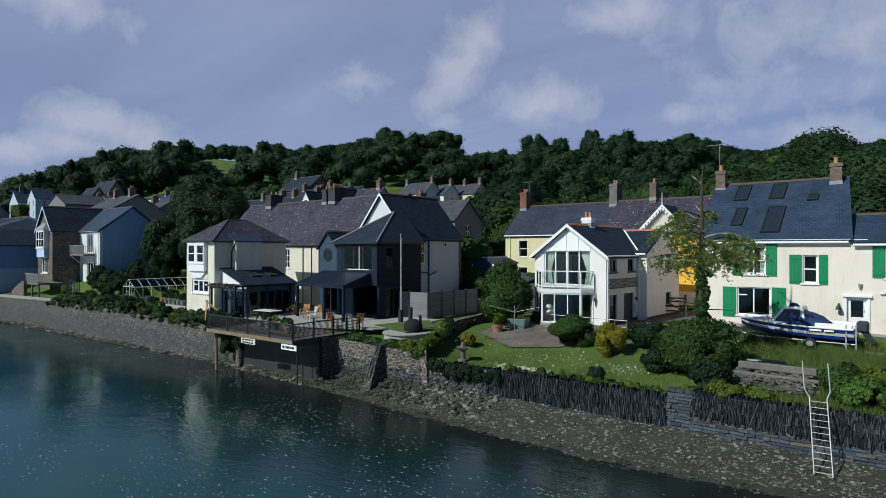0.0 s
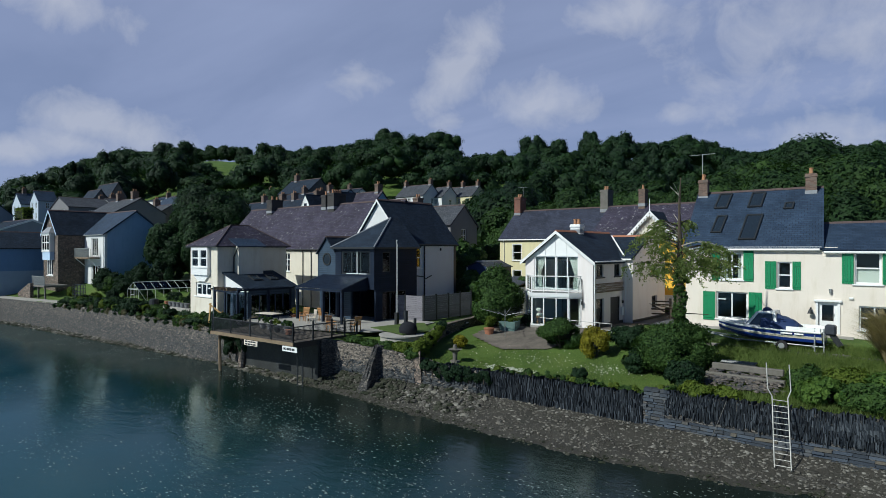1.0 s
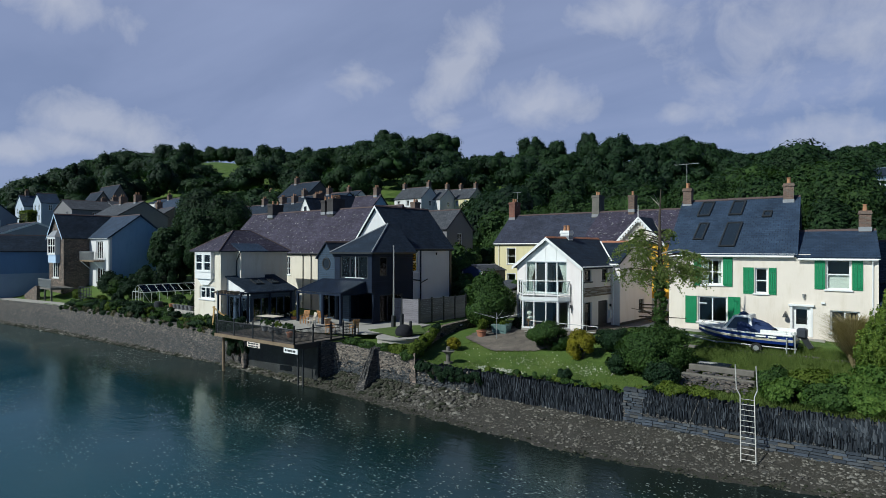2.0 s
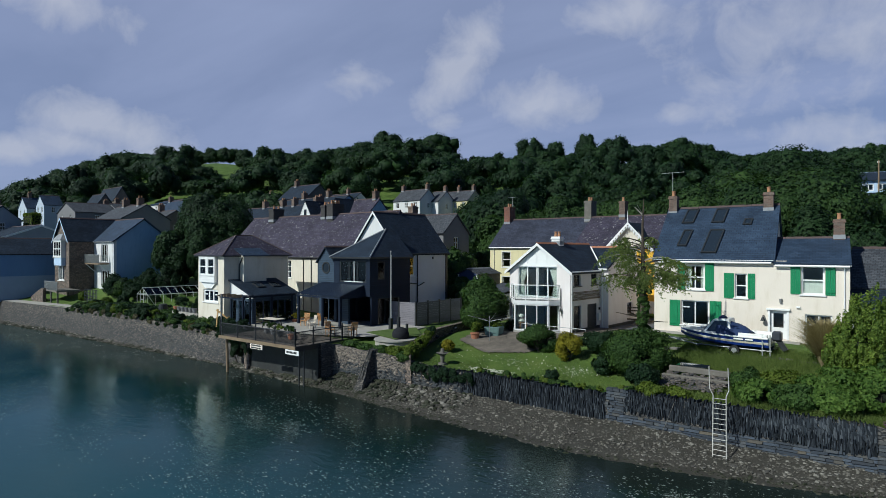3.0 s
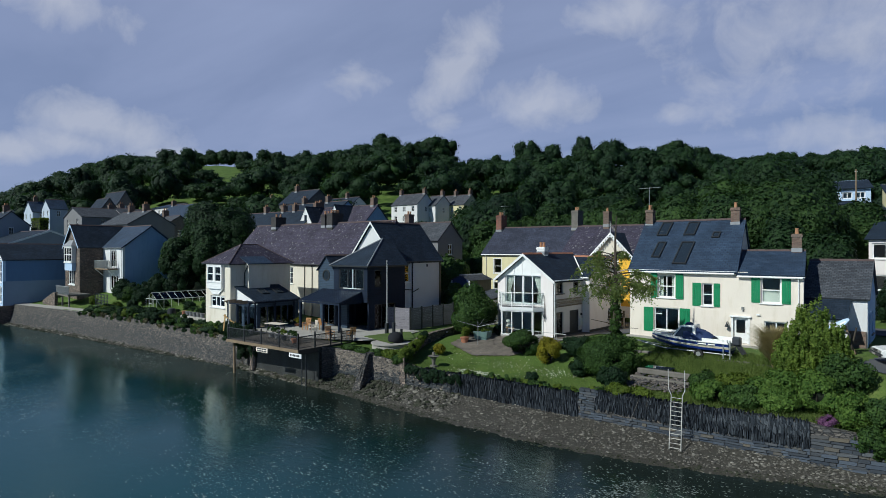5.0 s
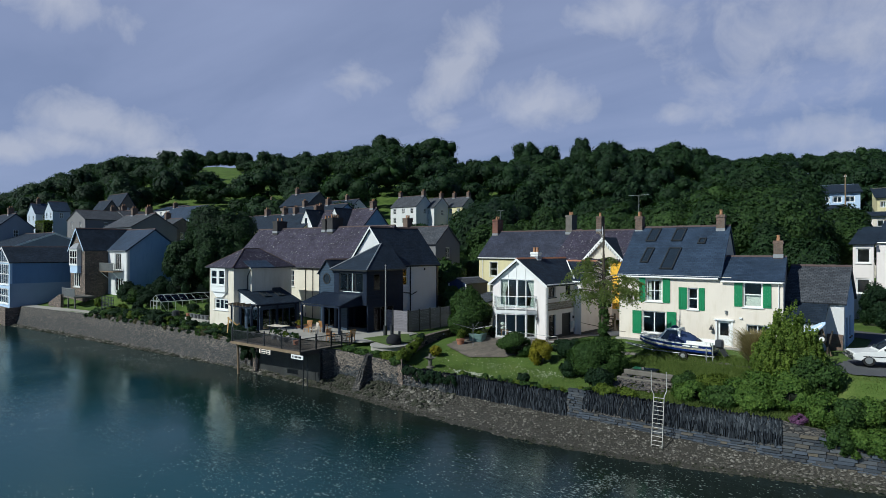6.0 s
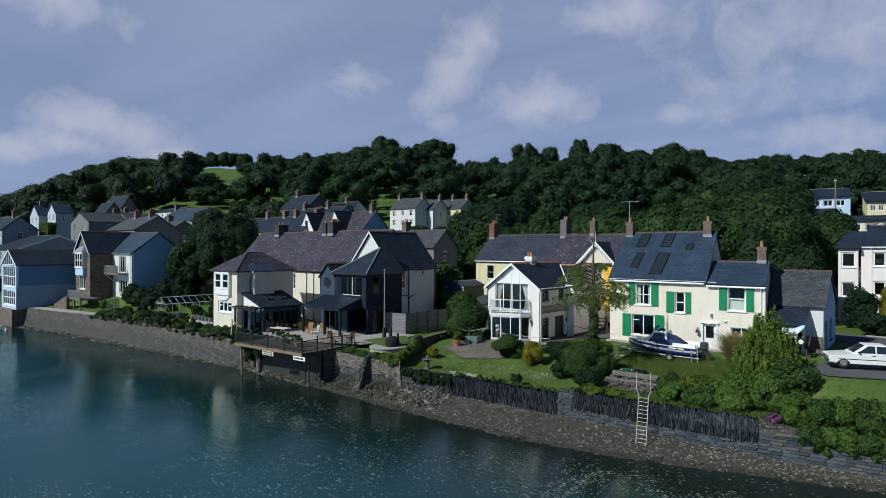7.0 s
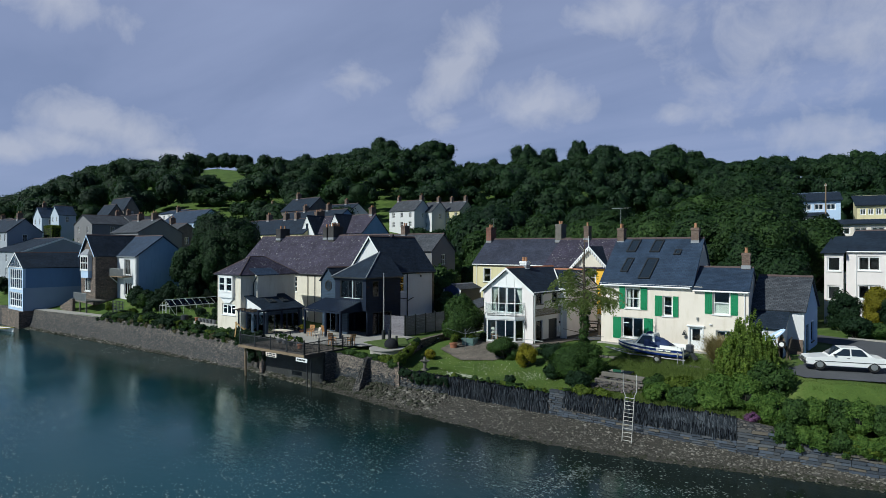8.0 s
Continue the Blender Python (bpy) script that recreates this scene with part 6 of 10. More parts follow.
# ---- shore ----


def beach_stones():
    spots, weed, strand = [], [], []
    for _ in range(15000):
        x = rng.uniform(-30, 14)
        w, s = along(x, WATERLINE), along(x, SEAWALL)
        y = w - 0.7 + (s - w + 0.6) * rng.random() ** 0.85
        z = shore(x, y)
        r = 0.018 + 0.062 * rng.random() ** 3.0
        if rng.random() < 0.02:
            r *= 1.7
        row = (x, y, z + r * 0.12, r * rng.uniform(0.9, 1.6), r, r * rng.uniform(0.35, 0.7), rng.uniform(0, 6.3))
        (weed if y < w + 0.5 and rng.random() < 0.75 else spots).append(row)
    # boulders below the landing and the rough bank
    for _ in range(1100):
        x = rng.uniform(-33, -17)
        w, s = along(x, WATERLINE), along(x, SEAWALL)
        y = w + (s - w) * rng.uniform(0.25, 1.0)
        r = 0.05 + 0.12 * rng.random() ** 2
        (weed if x < -22 or rng.random() < 0.5 else spots).append((x, y, shore(x, y) + r * 0.25, r * rng.uniform(1, 1.6), r, r * 0.7, rng.uniform(0, 6.3)))
    for _ in range(2600):
        x = rng.uniform(-92, -30)
        w, s = along(x, WATERLINE), along(x, SEAWALL)
        y = w - 0.3 + (s - w + 0.3) * rng.random()
        r = 0.05 + 0.14 * rng.random() ** 2
        (weed if rng.random() < 0.6 else spots).append((x, y, shore(x, y) + r * 0.12, r * 1.5, r, r * 0.55, rng.uniform(0, 6.3)))
    pieces("beach_stones", spots, BEACH, label="grey and tan stones strewn over the muddy shore", category="stones")
    pieces("weedy_stones", weed, WEEDY, label="wet dark weed-covered stones along the waterline", category="stones")


beach_stones()


def wall_stones():
    """Upright slates over long flat courses; the nearest stretch is made of single pieces."""
    up = bmesh.new()
    bx(up, -0.5, 0.5, -0.5, 0.5, -0.5, 0.5)
    for v in up.verts:
        v.co.x += rng.uniform(-0.14, 0.14)
        v.co.z += rng.uniform(-0.08, 0.08)
    me = bpy.data.meshes.new("slate")
    up.to_mesh(me)
    up.free()
    me.materials.append(SLATE_UP_PART)
    flat = bmesh.new()
    bx(flat, -0.5, 0.5, -0.5, 0.5, -0.5, 0.5)
    for v in flat.verts:
        v.co.x += rng.uniform(-0.04, 0.04)
        v.co.z += rng.uniform(-0.1, 0.1)
    me2 = bpy.data.meshes.new("stone")
    flat.to_mesh(me2)
    flat.free()
    me2.materials.append(SLATE_FLAT)

    def put(name, mesh, x, z, wide, deep, high, lean, proud):
        s = along(x, SEAWALL)
        t = along(x, WALL_TOP)
        out = -0.22 * (t - z) / (t + 0.6)
        ob = new(name, mesh)
        ob.parent = seawall
        turn = math.degrees(math.atan2(along(x + 0.5, SEAWALL) - along(x - 0.5, SEAWALL), 1.0)) if abs(x + 8.75) > 0.7 else 3
        ob.matrix_local = pose(x, s + out - proud + deep / 2, z, 0, lean, turn) @ Matrix.Diagonal((wide, deep, high, 1))

    count = 0
    rest = []
    tiers = 5
    for tier in range(tiers):
        x = 2.4
        while x > -20.5:
            wide = rng.uniform(0.030, 0.062)
            x -= wide * 0.9
            if -8.95 < x < -7.95 or (x < -18 and tier < 2):
                continue
            foot, top = along(x, FOOT) + (0.62 if x > -8 else -0.05), along(x, WALL_TOP)
            tall = (top - foot) / tiers * rng.uniform(1.15, 1.9)
            z = foot + (top - foot) * (tier + 0.5) / tiers + rng.uniform(-0.09, 0.09)
            lean, proud = rng.normal(0, 4.5), rng.uniform(0.0, 0.06) + 0.012 * (tiers - tier)
            if count < 300 and x > -4.2 + 0.9 * tier and tier > 1:
                put("slate", me, x, z, wide, 0.3, tall, lean, proud)
                count += 1
            else:
                rest.append((x, along(x, SEAWALL) - 0.22 * (top - z) / (top + 0.6) - proud + 0.15, z, wide / 2, 0.15, tall / 2, rng.normal(0, 0.12)))
    pieces("upright_slates", rest, SLATE_UP, seawall, True, 0.25)
    # long flat courses: at the foot, in the plain patch, and beyond the upright slates
    n = 0
    for x0, x1, z0, z1, h in ((-8.0, 2.4, 0.36, 1.12, 0.14), (-8.95, -7.95, 0.5, 2.3, 0.13), (2.4, 13.0, 0.2, 2.05, 0.16)):
        z = z0
        while z < z1:
            high = h * rng.uniform(0.75, 1.3)
            x = x0
            while x < x1 - 0.1:
                wide = min(rng.uniform(0.22, 0.85), x1 - x) if x1 - x0 > 2 else rng.uniform(0.18, 0.5)
                if x + wide / 2 < 9.5 and n < 290:
                    put("stone", me2, x + wide / 2, z + high / 2, wide - 0.015, 0.35, high * rng.uniform(0.8, 1.0), rng.normal(0, 1.6), rng.uniform(0.0, 0.12))
                    n += 1
                x += wide
            z += high


wall_stones()


def bank_stones():
    """Rubble laid in the bank between the landing and the upright slates, and in the long revetment."""
    rows, blue = [], []
    for _ in range(4200):
        x = rng.uniform(-28.7, -17.5)
        foot, top = along(x, FOOT), along(x, WALL_TOP)
        z = foot + (top - foot) * rng.random()
        r = 0.025 + 0.075 * rng.random() ** 2
        s = along(x, SEAWALL) - 0.22 * (top - z) / (top + 0.6)
        high = z + rng.normal(0, 0.25) > 1.35
        r *= 1.0 if high else 1.35
        (rows if high else blue).append((x, s + 0.01, z, r * rng.uniform(1.0, 2.1), r * 0.55, r * rng.uniform(0.4, 0.9), rng.normal(0, 0.3)))
    pieces("bank_rubble", rows, TAN_STONE, seawall, False, 0.35)
    pieces("lower_bank_rubble", blue, REVET, seawall, False, 0.35)
    rows, upper = [], []
    for _ in range(11000):
        x = -38.3 - 62 * rng.random() ** 1.2
        foot, top = along(x, FOOT), along(x, WALL_TOP)
        k = rng.random()
        z = foot - 0.1 + (top - foot + 0.1) * k
        r = 0.022 + 0.07 * rng.random() ** 2.2
        s = along(x, SEAWALL) - lean_at(x) * (top - z) / (top + 0.6)
        (upper if k + rng.normal(0, 0.12) > 0.55 else rows).append((x, s + 0.015, z, r * 2.0, r * 0.4, r * 0.5, rng.normal(0, 0.1)))
    pieces("revetment_stones", rows, REVET, seawall, False, 0.35)
    pieces("upper_revetment_stones", upper, TAN_STONE, seawall, False, 0.35)


bank_stones()


def buttress():
    b = thing("stone_buttress", -24.9, 24.0, 0.3, 0, "leaning stone buttress against the bank", "buttress")
    bm = bmesh.new()
    hexa(bm, [(-0.2, -1.6, -0.5), (0.4, -1.6, -0.5), (0.45, 0.4, -0.5), (-0.3, 0.4, -0.5), (-0.05, -0.25, 2.5), (0.2, -0.2, 2.45), (0.25, 0.4, 2.5), (-0.2, 0.4, 2.55)])
    bmesh.ops.subdivide_edges(bm, edges=list(bm.edges), cuts=5, use_grid_fill=True)
    for v in bm.verts:
        v.co += Vector((rng.normal(0, 0.045), rng.normal(0, 0.045), rng.normal(0, 0.03)))
    part("stonework", bm, WALL_CORE, b)


buttress()


def foam():
    """Flecks of foam and weed that drift on the water."""
    c = []
    while len(c) < 19000:
        x, y = rng.uniform(-75, 12), rng.uniform(-2, 24)
        if y > along(x, WATERLINE) - 0.5:
            continue
        d = noise.noise((x * 0.11, y * 0.16, 7)) + 0.5 * noise.noise((x * 0.5, y * 0.6, 2))
        if rng.random() < 0.36 + 1.9 * d:
            c.append((x, y, 0.006))
    # a drift of scum and torn weed before the ladder
    for _ in range(800):
        t = rng.random()
        x, y = -4.3 + 0.9 * t + rng.normal(0, 0.28 + 0.5 * (1 - t)), 14.6 + 5.6 * t + rng.normal(0, 0.5)
        c.append((x, y, 0.006))
    for cx, cy in ((0.0, 19.2), (1.2, 20.0), (2.4, 21.0), (-1.4, 20.6)):
        for _ in range(80):
            c.append((cx + rng.normal(0, 0.5), cy + rng.normal(0, 0.35), 0.006))
    c = np.array(c)
    n = len(c)
    k = 6
    a = np.arange(k) * 2 * math.pi / k
    r = (0.010 + 0.036 * rng.random((n, 1)) ** 3.0) * rng.uniform(0.5, 1.3, (n, k))
    v = np.stack([c[:, :1] + r * np.cos(a) * 1.9, c[:, 1:2] + r * np.sin(a) * 0.8, np.full((n, k), 0.006)], 2).reshape(-1, 3)
    ob = many("foam_flecks", v, np.arange(n * k).reshape(n, k), FOAM)
    tagged(ob, "pale foam flecks drifting on the calm water", "foam", kind="stuff")


FOAM = plain("foam", (0.24, 0.27, 0.25), 0.8, 0.3, 2, 20, 0.2)
foam()

# ---- the landing and its terrace ----
DECK_EDGE = plain("weathered_edge_beam", (0.20, 0.15, 0.095), 0.85, 0.35, 1.5, 25, 0.4)
DECKING = plain("grey_decking", (0.11, 0.095, 0.08), 0.8, 0.25, 1.5, 30, 0.3, each=0.25)


def patio():
    bm = bmesh.new()
    prism(bm, [(-41, 24.6, 3.0), (-33, 24.6, 3.0), (-28.3, 26.6, 3.0), (-27.3, 28.6, 3.0), (-28.2, 33.4, 3.0), (-33, 33.0, 3.0), (-41, 31.4, 3.0)], (0, 0, 0.09))
    tagged(part("patio", bm, PAVING), "pale stone paved terrace around the dark house", "terrace", kind="structure")
    bm = bmesh.new()
    prism(bm, [(-29.6, 27.9, 3.09), (-25.4, 26.8, 3.09), (-25.2, 29.4, 3.09), (-28.4, 32.3, 3.09), (-29.2, 31.2, 3.09)], (0, 0, 0.035))
    tagged(part("lawn_patch", bm, LAWN), "small mown lawn on the terrace", "lawn", kind="structure")


bm_quay = box(-37.7, -28.95, 22.72, 22.86, -0.4, 2.68)
tagged(part("quay_wall", bm_quay, plain("dark_concrete", (0.028, 0.030, 0.031), 0.8, 0.55, 0.8, 12, 0.9, 0.05, stain=(0.016, 0.020, 0.012))), "dark stained concrete quay wall below the landing", "wall", kind="structure")
bm_pier = bmesh.new()
hexa(bm_pier, [(-38.0, 22.5, -0.4), (-37.35, 22.5, -0.4), (-37.35, 22.9, -0.4), (-38.0, 22.9, -0.4), (-37.95, 22.6, 2.66), (-37.4, 22.6, 2.66), (-37.4, 22.9, 2.66), (-37.95, 22.9, 2.66)])
bmesh.ops.subdivide_edges(bm_pier, edges=list(bm_pier.edges), cuts=4, use_grid_fill=True)
for v in bm_pier.verts:
    v.co += Vector((rng.normal(0, 0.03), rng.normal(0, 0.03), 0))
tagged(part("stone_pier", bm_pier, RUBBLE), "rough pale stone pier at the end of the quay wall", "pier", kind="structure")
LAWN = plain("mown_lawn", (0.078, 0.118, 0.022), 0.9, 0.3, 0.8, 30, 0.6, 0.03)
patio()


def landing():
    d = thing("landing_deck", -38.1, 20.5, 2.75, 2.5, "weathered timber landing deck with black railings over the water", "deck")
    n = 30
    for i in range(n):
        y = 0.02 + 4.4 * i / n
        part("plank", box(0, 9.05, y, y + 4.4 / n - 0.012, 0.1, 0.15), DECKING, d)
    part("beam", box(-0.05, 9.1, -0.06, 0.0, -0.06, 0.16), DECK_EDGE, d, "long pale timber edge beam")
    part("beam", box(9.06, 9.12, 0.0, 5.3, -0.2, 0.16), DARK_TRIM, d)
    bm = bmesh.new()
    rod(bm, (0.12, 0.62, -3.2), (0.2, 0.5, -0.02), 0.11, sides=8)
    part("prop", bm, WOOD, d)
    for x in (8.3, 8.8):
        bm = bmesh.new()
        rod(bm, (x, 0.95, -3.2), (x, 0.95, -0.1), 0.05, sides=8)
        part("pile", bm, DARK_TRIM, d)

    def run(a, b, posts, style="wave"):
        a, b = Vector(a), Vector(b)
        length = (b - a).length
        for i in range(posts + 1):
            p = a.lerp(b, i / posts)
            bm = bmesh.new()
            rod(bm, p, p + Vector((0, 0, 1.12)), 0.06, 0.06, 8)
            bmesh.ops.create_uvsphere(bm, u_segments=8, v_segments=5, radius=0.065, matrix=Matrix.Translation(p + Vector((0, 0, 1.17))))
            part("rail_post", bm, DARK_TRIM, d)
        bm = bmesh.new()
        rod(bm, a + Vector((0, 0, 0.95)), b + Vector((0, 0, 0.95)), 0.036, sides=6)
        rod(bm, a + Vector((0, 0, 0.14)), b + Vector((0, 0, 0.14)), 0.022, sides=6)
        rail = part("rail", bm, DARK_TRIM, d)
        k = max(2, int(length / 0.095))
        way = (b - a).normalized()
        for i in range(1, k):
            p = a.lerp(b, i / k)
            bm = bmesh.new()
            side_ = Vector((way.y, -way.x, 0)) * (0.05 if style == "wave" else 0.0)
            pts = [p + Vector((0, 0, z)) + way * (0.035 * math.sin(z * 8)) + side_ * max(0, math.sin((z - 0.1) * 3.6)) for z in np.linspace(0.14, 0.95, 7 if style == "wave" else 2)]
            tube(bm, pts, 0.016, 4)
            part("baluster", bm, DARK_TRIM, rail)
        if style == "grid":
            bm = bmesh.new()
            for z in (0.34, 0.54, 0.75):
                rod(bm, a + Vector((0, 0, z)), b + Vector((0, 0, z)), 0.02, sides=4)
            part("cross_bar", bm, DARK_TRIM, rail)

    run((0.05, 0.05, 0.15), (9.0, 0.05, 0.15), 4)
    run((9.0, 0.05, 0.15), (9.0, 3.2, 0.15), 2)
    run((9.0, 3.2, 0.15), (9.3, 5.2, 0.15), 2, "grid")
    # two boards with writing too small to read
    for x, w, h, rows in ((4.1, 1.45, 0.34, 2), (8.15, 1.4, 0.32, 1)):
        bm = box(x, x + w, -0.12, -0.08, -0.08 - h, -0.08)
        board = part("sign_board", bm, TRIM if rows == 1 else CREAM_G, d, "white board with dark lettering")
        for r in range(rows):
            z = -0.08 - h * (r + 0.5) / rows
            t = 0.05 if rows == 2 else 0.07
            u = x + 0.12
            for ww in (0.16, 0.07, 0.3, 0.12, 0.26) if rows == 1 else (0.24, 0.32, 0.2, 0.28):
                if u + ww < x + w - 0.08:
                    part("lettering", box(u, u + ww, -0.126, -0.12, z - t, z + t), DARK_TRIM, board)
                u += ww + 0.04
    return d


landing()


def composite_fence():
    f = thing("screen_fence", -29.3, 33.2, 3.05, 0, "grey composite slatted screen fence with dark posts", "fence")
    A, B, C = (-3.55, -0.35), (0.0, 0.0), (-0.15, 6.3)
    for (p, q), n in (((A, B), 2), ((B, C), 4)):
        face = Face(*p, *q)
        for i in range(n + 1):
            u = face.len * i / n
            part("post", face.box(u - 0.06, u + 0.06, -0.06, 0.06, -0.2, 2.08), DARK_TRIM, f)
        for i in range(n):
            a, b = face.len * i / n + 0.06, face.len * (i + 1) / n - 0.06
            for j in range(13):
                part("slat", face.box(a, b, -0.018, 0.018, 0.04 + j * 0.15, 0.04 + j * 0.15 + 0.138), FENCE_GREY, f)
    return f


FENCE_GREY = plain("grey_composite", (0.19, 0.18, 0.205), 0.6, 0.12, 2, 40, 0.2, each=0.15)
composite_fence()


def flagpole():
    p = thing("flagpole", -29.35, 30.3, 3.1, 0, "tall slim white flagpole on the terrace", "flagpole")
    bm = bmesh.new()
    rod(bm, (0, 0, 0), (0, 0, 6.2), 0.055, 0.035, 10)
    bmesh.ops.create_uvsphere(bm, u_segments=8, v_segments=6, radius=0.07, matrix=Matrix.Translation((0, 0, 6.22)))
    part("pole", bm, METAL, p)
    part("base", box(-0.14, 0.14, -0.14, 0.14, -0.1, 0.9), DARK_TRIM, p, rounded=0.03)
    bm = bmesh.new()
    rod(bm, (0.07, 0, 0.9), (0.06, 0, 6.0), 0.008, sides=4)
    part("halyard", bm, TRIM, p)


flagpole()


OVEN_CLAY = plain("soot_dark_clay", (0.020, 0.021, 0.026), 0.95, 0.25, 2, 30, 0.5, 0.02, spec=0.15)


def oven():
    o = thing("dome_oven", -26.0, 27.4, 3.08, 0, "black domed garden oven on a round stone plinth", "oven")
    bm = bmesh.new()
    rod(bm, (0, 0, -0.9), (0, 0, -0.12), 1.5, 1.45, 28)
    rod(bm, (0, 0, -0.12), (0, 0, -0.04), 1.55, 1.55, 28)
    part("plinth", bm, PAVING, o)
    bm = bmesh.new()
    bmesh.ops.create_uvsphere(bm, u_segments=20, v_segments=12, radius=0.62, matrix=Matrix.Translation((0.35, 0.2, 0.26)) @ Matrix.Diagonal((1, 1, 0.86, 1)))
    bmesh.ops.delete(bm, geom=[v for v in bm.verts if v.co.z < -0.05], context="VERTS")
    part("dome", bm, OVEN_CLAY, o, soft_shade=True)
    bm = bmesh.new()
    rod(bm, (-0.15, 0.5, -0.05), (-0.15, 0.5, 1.45), 0.14, 0.14, 10)
    part("chimney", bm, DARK_TRIM, o)
    bm = bmesh.new()
    rod(bm, (0.6, 0.6, -0.05), (0.6, 0.6, 1.0), 0.1, 0.1, 10)
    part("post", bm, DARK_TRIM, o)


oven()


def garden_table(x, y, z):
    t = thing("garden_table", x, y, z, 8, "pale rectangular garden table on splayed legs", "table")
    part("tabletop", box(-0.95, 0.95, -0.5, 0.5, 0.74, 0.79), PALE_WOOD, t, rounded=0.01)
    for a in (-0.7, 0.7):
        for b in (-0.38, 0.38):
            bm = bmesh.new()
            rod(bm, (a * 1.1, b, 0), (a * 0.8, b * 0.8, 0.74), 0.035, sides=6)
            part("leg", bm, DARK_TRIM, t)
    for b in (-0.3, 0.3):
        part("rail", box(-0.75, 0.75, b - 0.02, b + 0.02, 0.66, 0.74), DARK_TRIM, t)


def garden_chair(x, y, z, rz, mat, label):
    c = thing("garden_chair", x, y, z, rz, label, "chair", "chairs on the landing terrace")
    part("seat", box(-0.26, 0.26, -0.26, 0.26, 0.42, 0.46), mat, c, rounded=0.01)
    for i in range(6):
        u = -0.23 + i * 0.092
        bm = bmesh.new()
        hexa(bm, [(u - 0.03, 0.24, 0.46), (u + 0.03, 0.24, 0.46), (u + 0.03, 0.27, 0.46), (u - 0.03, 0.27, 0.46), (u - 0.03, 0.36, 0.98), (u + 0.03, 0.36, 0.98), (u + 0.03, 0.39, 0.98), (u - 0.03, 0.39, 0.98)])
        part("back_slat", bm, mat, c)
    part("top_rail", box(-0.28, 0.28, 0.355, 0.4, 0.96, 1.04), mat, c)
    for a in (-0.24, 0.24):
        for b in (-0.24, 0.24):
            part("leg", box(a - 0.025, a + 0.025, b - 0.025, b + 0.025, 0, 0.44), mat, c)
        part("armrest", box(a - 0.03, a + 0.03, -0.26, 0.3, 0.64, 0.68), mat, c)
        part("arm_post", box(a - 0.02, a + 0.02, -0.24, -0.2, 0.46, 0.64), mat, c)


PALE_WOOD = plain("bleached_wood", (0.62, 0.55, 0.46), 0.7, 0.15, 2, 30, 0.2)
garden_table(-37.2, 24.6, 3.09)
garden_chair(-36.5, 27.3, 3.09, 20, TEAK, "orange-brown slatted wooden garden chair")
garden_chair(-34.7, 26.6, 3.09, -15, PALE_WOOD, "bleached pale slatted garden chair")
garden_chair(-35.4, 28.3, 3.09, 170, TEAK, "orange-brown slatted wooden garden chair")
garden_chair(-30.9, 25.4, 3.0, 80, TEAK, "orange-brown slatted wooden garden chair by the railing")
garden_chair(-29.3, 26.2, 3.05, -100, TEAK, "orange-brown slatted wooden garden chair by the lawn")


def plank_stack():
    p = thing("leaning_plank", -42.3, 22.6, 2.95, 15, "yellow timber frame leaning by the cream house", "timber")
    for a, b in (((0, 0, 0), (0.05, 0.1, 1.5)), ((0, 0, 1.45), (1.2, 0.4, 0.5)), ((0.5, 0.5, 0), (1.1, 0.3, 0.9))):
        bm = bmesh.new()
        rod(bm, a, b, 0.07, sides=4)
        part("timber", bm, PALE_TIMBER, p)


PALE_TIMBER = plain("new_timber", (0.55, 0.36, 0.14), 0.7, 0.2, 2, 30, 0.2)
plank_stack()


def tall_post():
    p = thing("deck_lamp_post", -38.2, 20.7, 2.85, 0, "thin dark post at the deck corner", "post")
    bm = bmesh.new()
    rod(bm, (0, 0, 0), (0, 0, 3.2), 0.045, 0.035, 8)
    part("post", bm, METAL, p)


tall_post()


def plant_pot(x, y, z, r, h, mat, leaf, label, leaves=260, tall=0.5, group="potted plants"):
    p = thing("plant_pot", x, y, z, 0, label, "plant pot", group)
    bm = bmesh.new()
    rod(bm, (0, 0, 0), (0, 0, h), r * 0.75, r, 14)
    rod(bm, (0, 0, h - 0.05), (0, 0, h + 0.01), r * 1.08, r * 1.08, 14)
    part("pot", bm, mat, p)
    c, e = crown_points((0, 0, h + tall * 0.5), (r * 1.5, r * 1.5, tall * 0.6), 7, leaves, 0.6)
    many("plant", *leaf_quads(c, e, 0.11), leaf, p)


for x, y, m, l in ((-36.0, 23.3, GREY_WALL, LEAF_MID), (-35.0, 23.2, GREY_WALL, LEAF_MID), (-33.8, 23.0, DARK_TRIM, LEAF_LIME), (-32.9, 23.2, GREY_WALL, LEAF_MID), (-31.9, 22.6, TERRA, LEAF_MID), (-39.0, 23.2, GREY_WALL, LEAF_DARK), (-39.3, 28.3, TERRA, LEAF_GOLD)):
    plant_pot(x, y, 2.95, 0.24, 0.36, m, l, "leafy plant in a round garden pot on the landing")

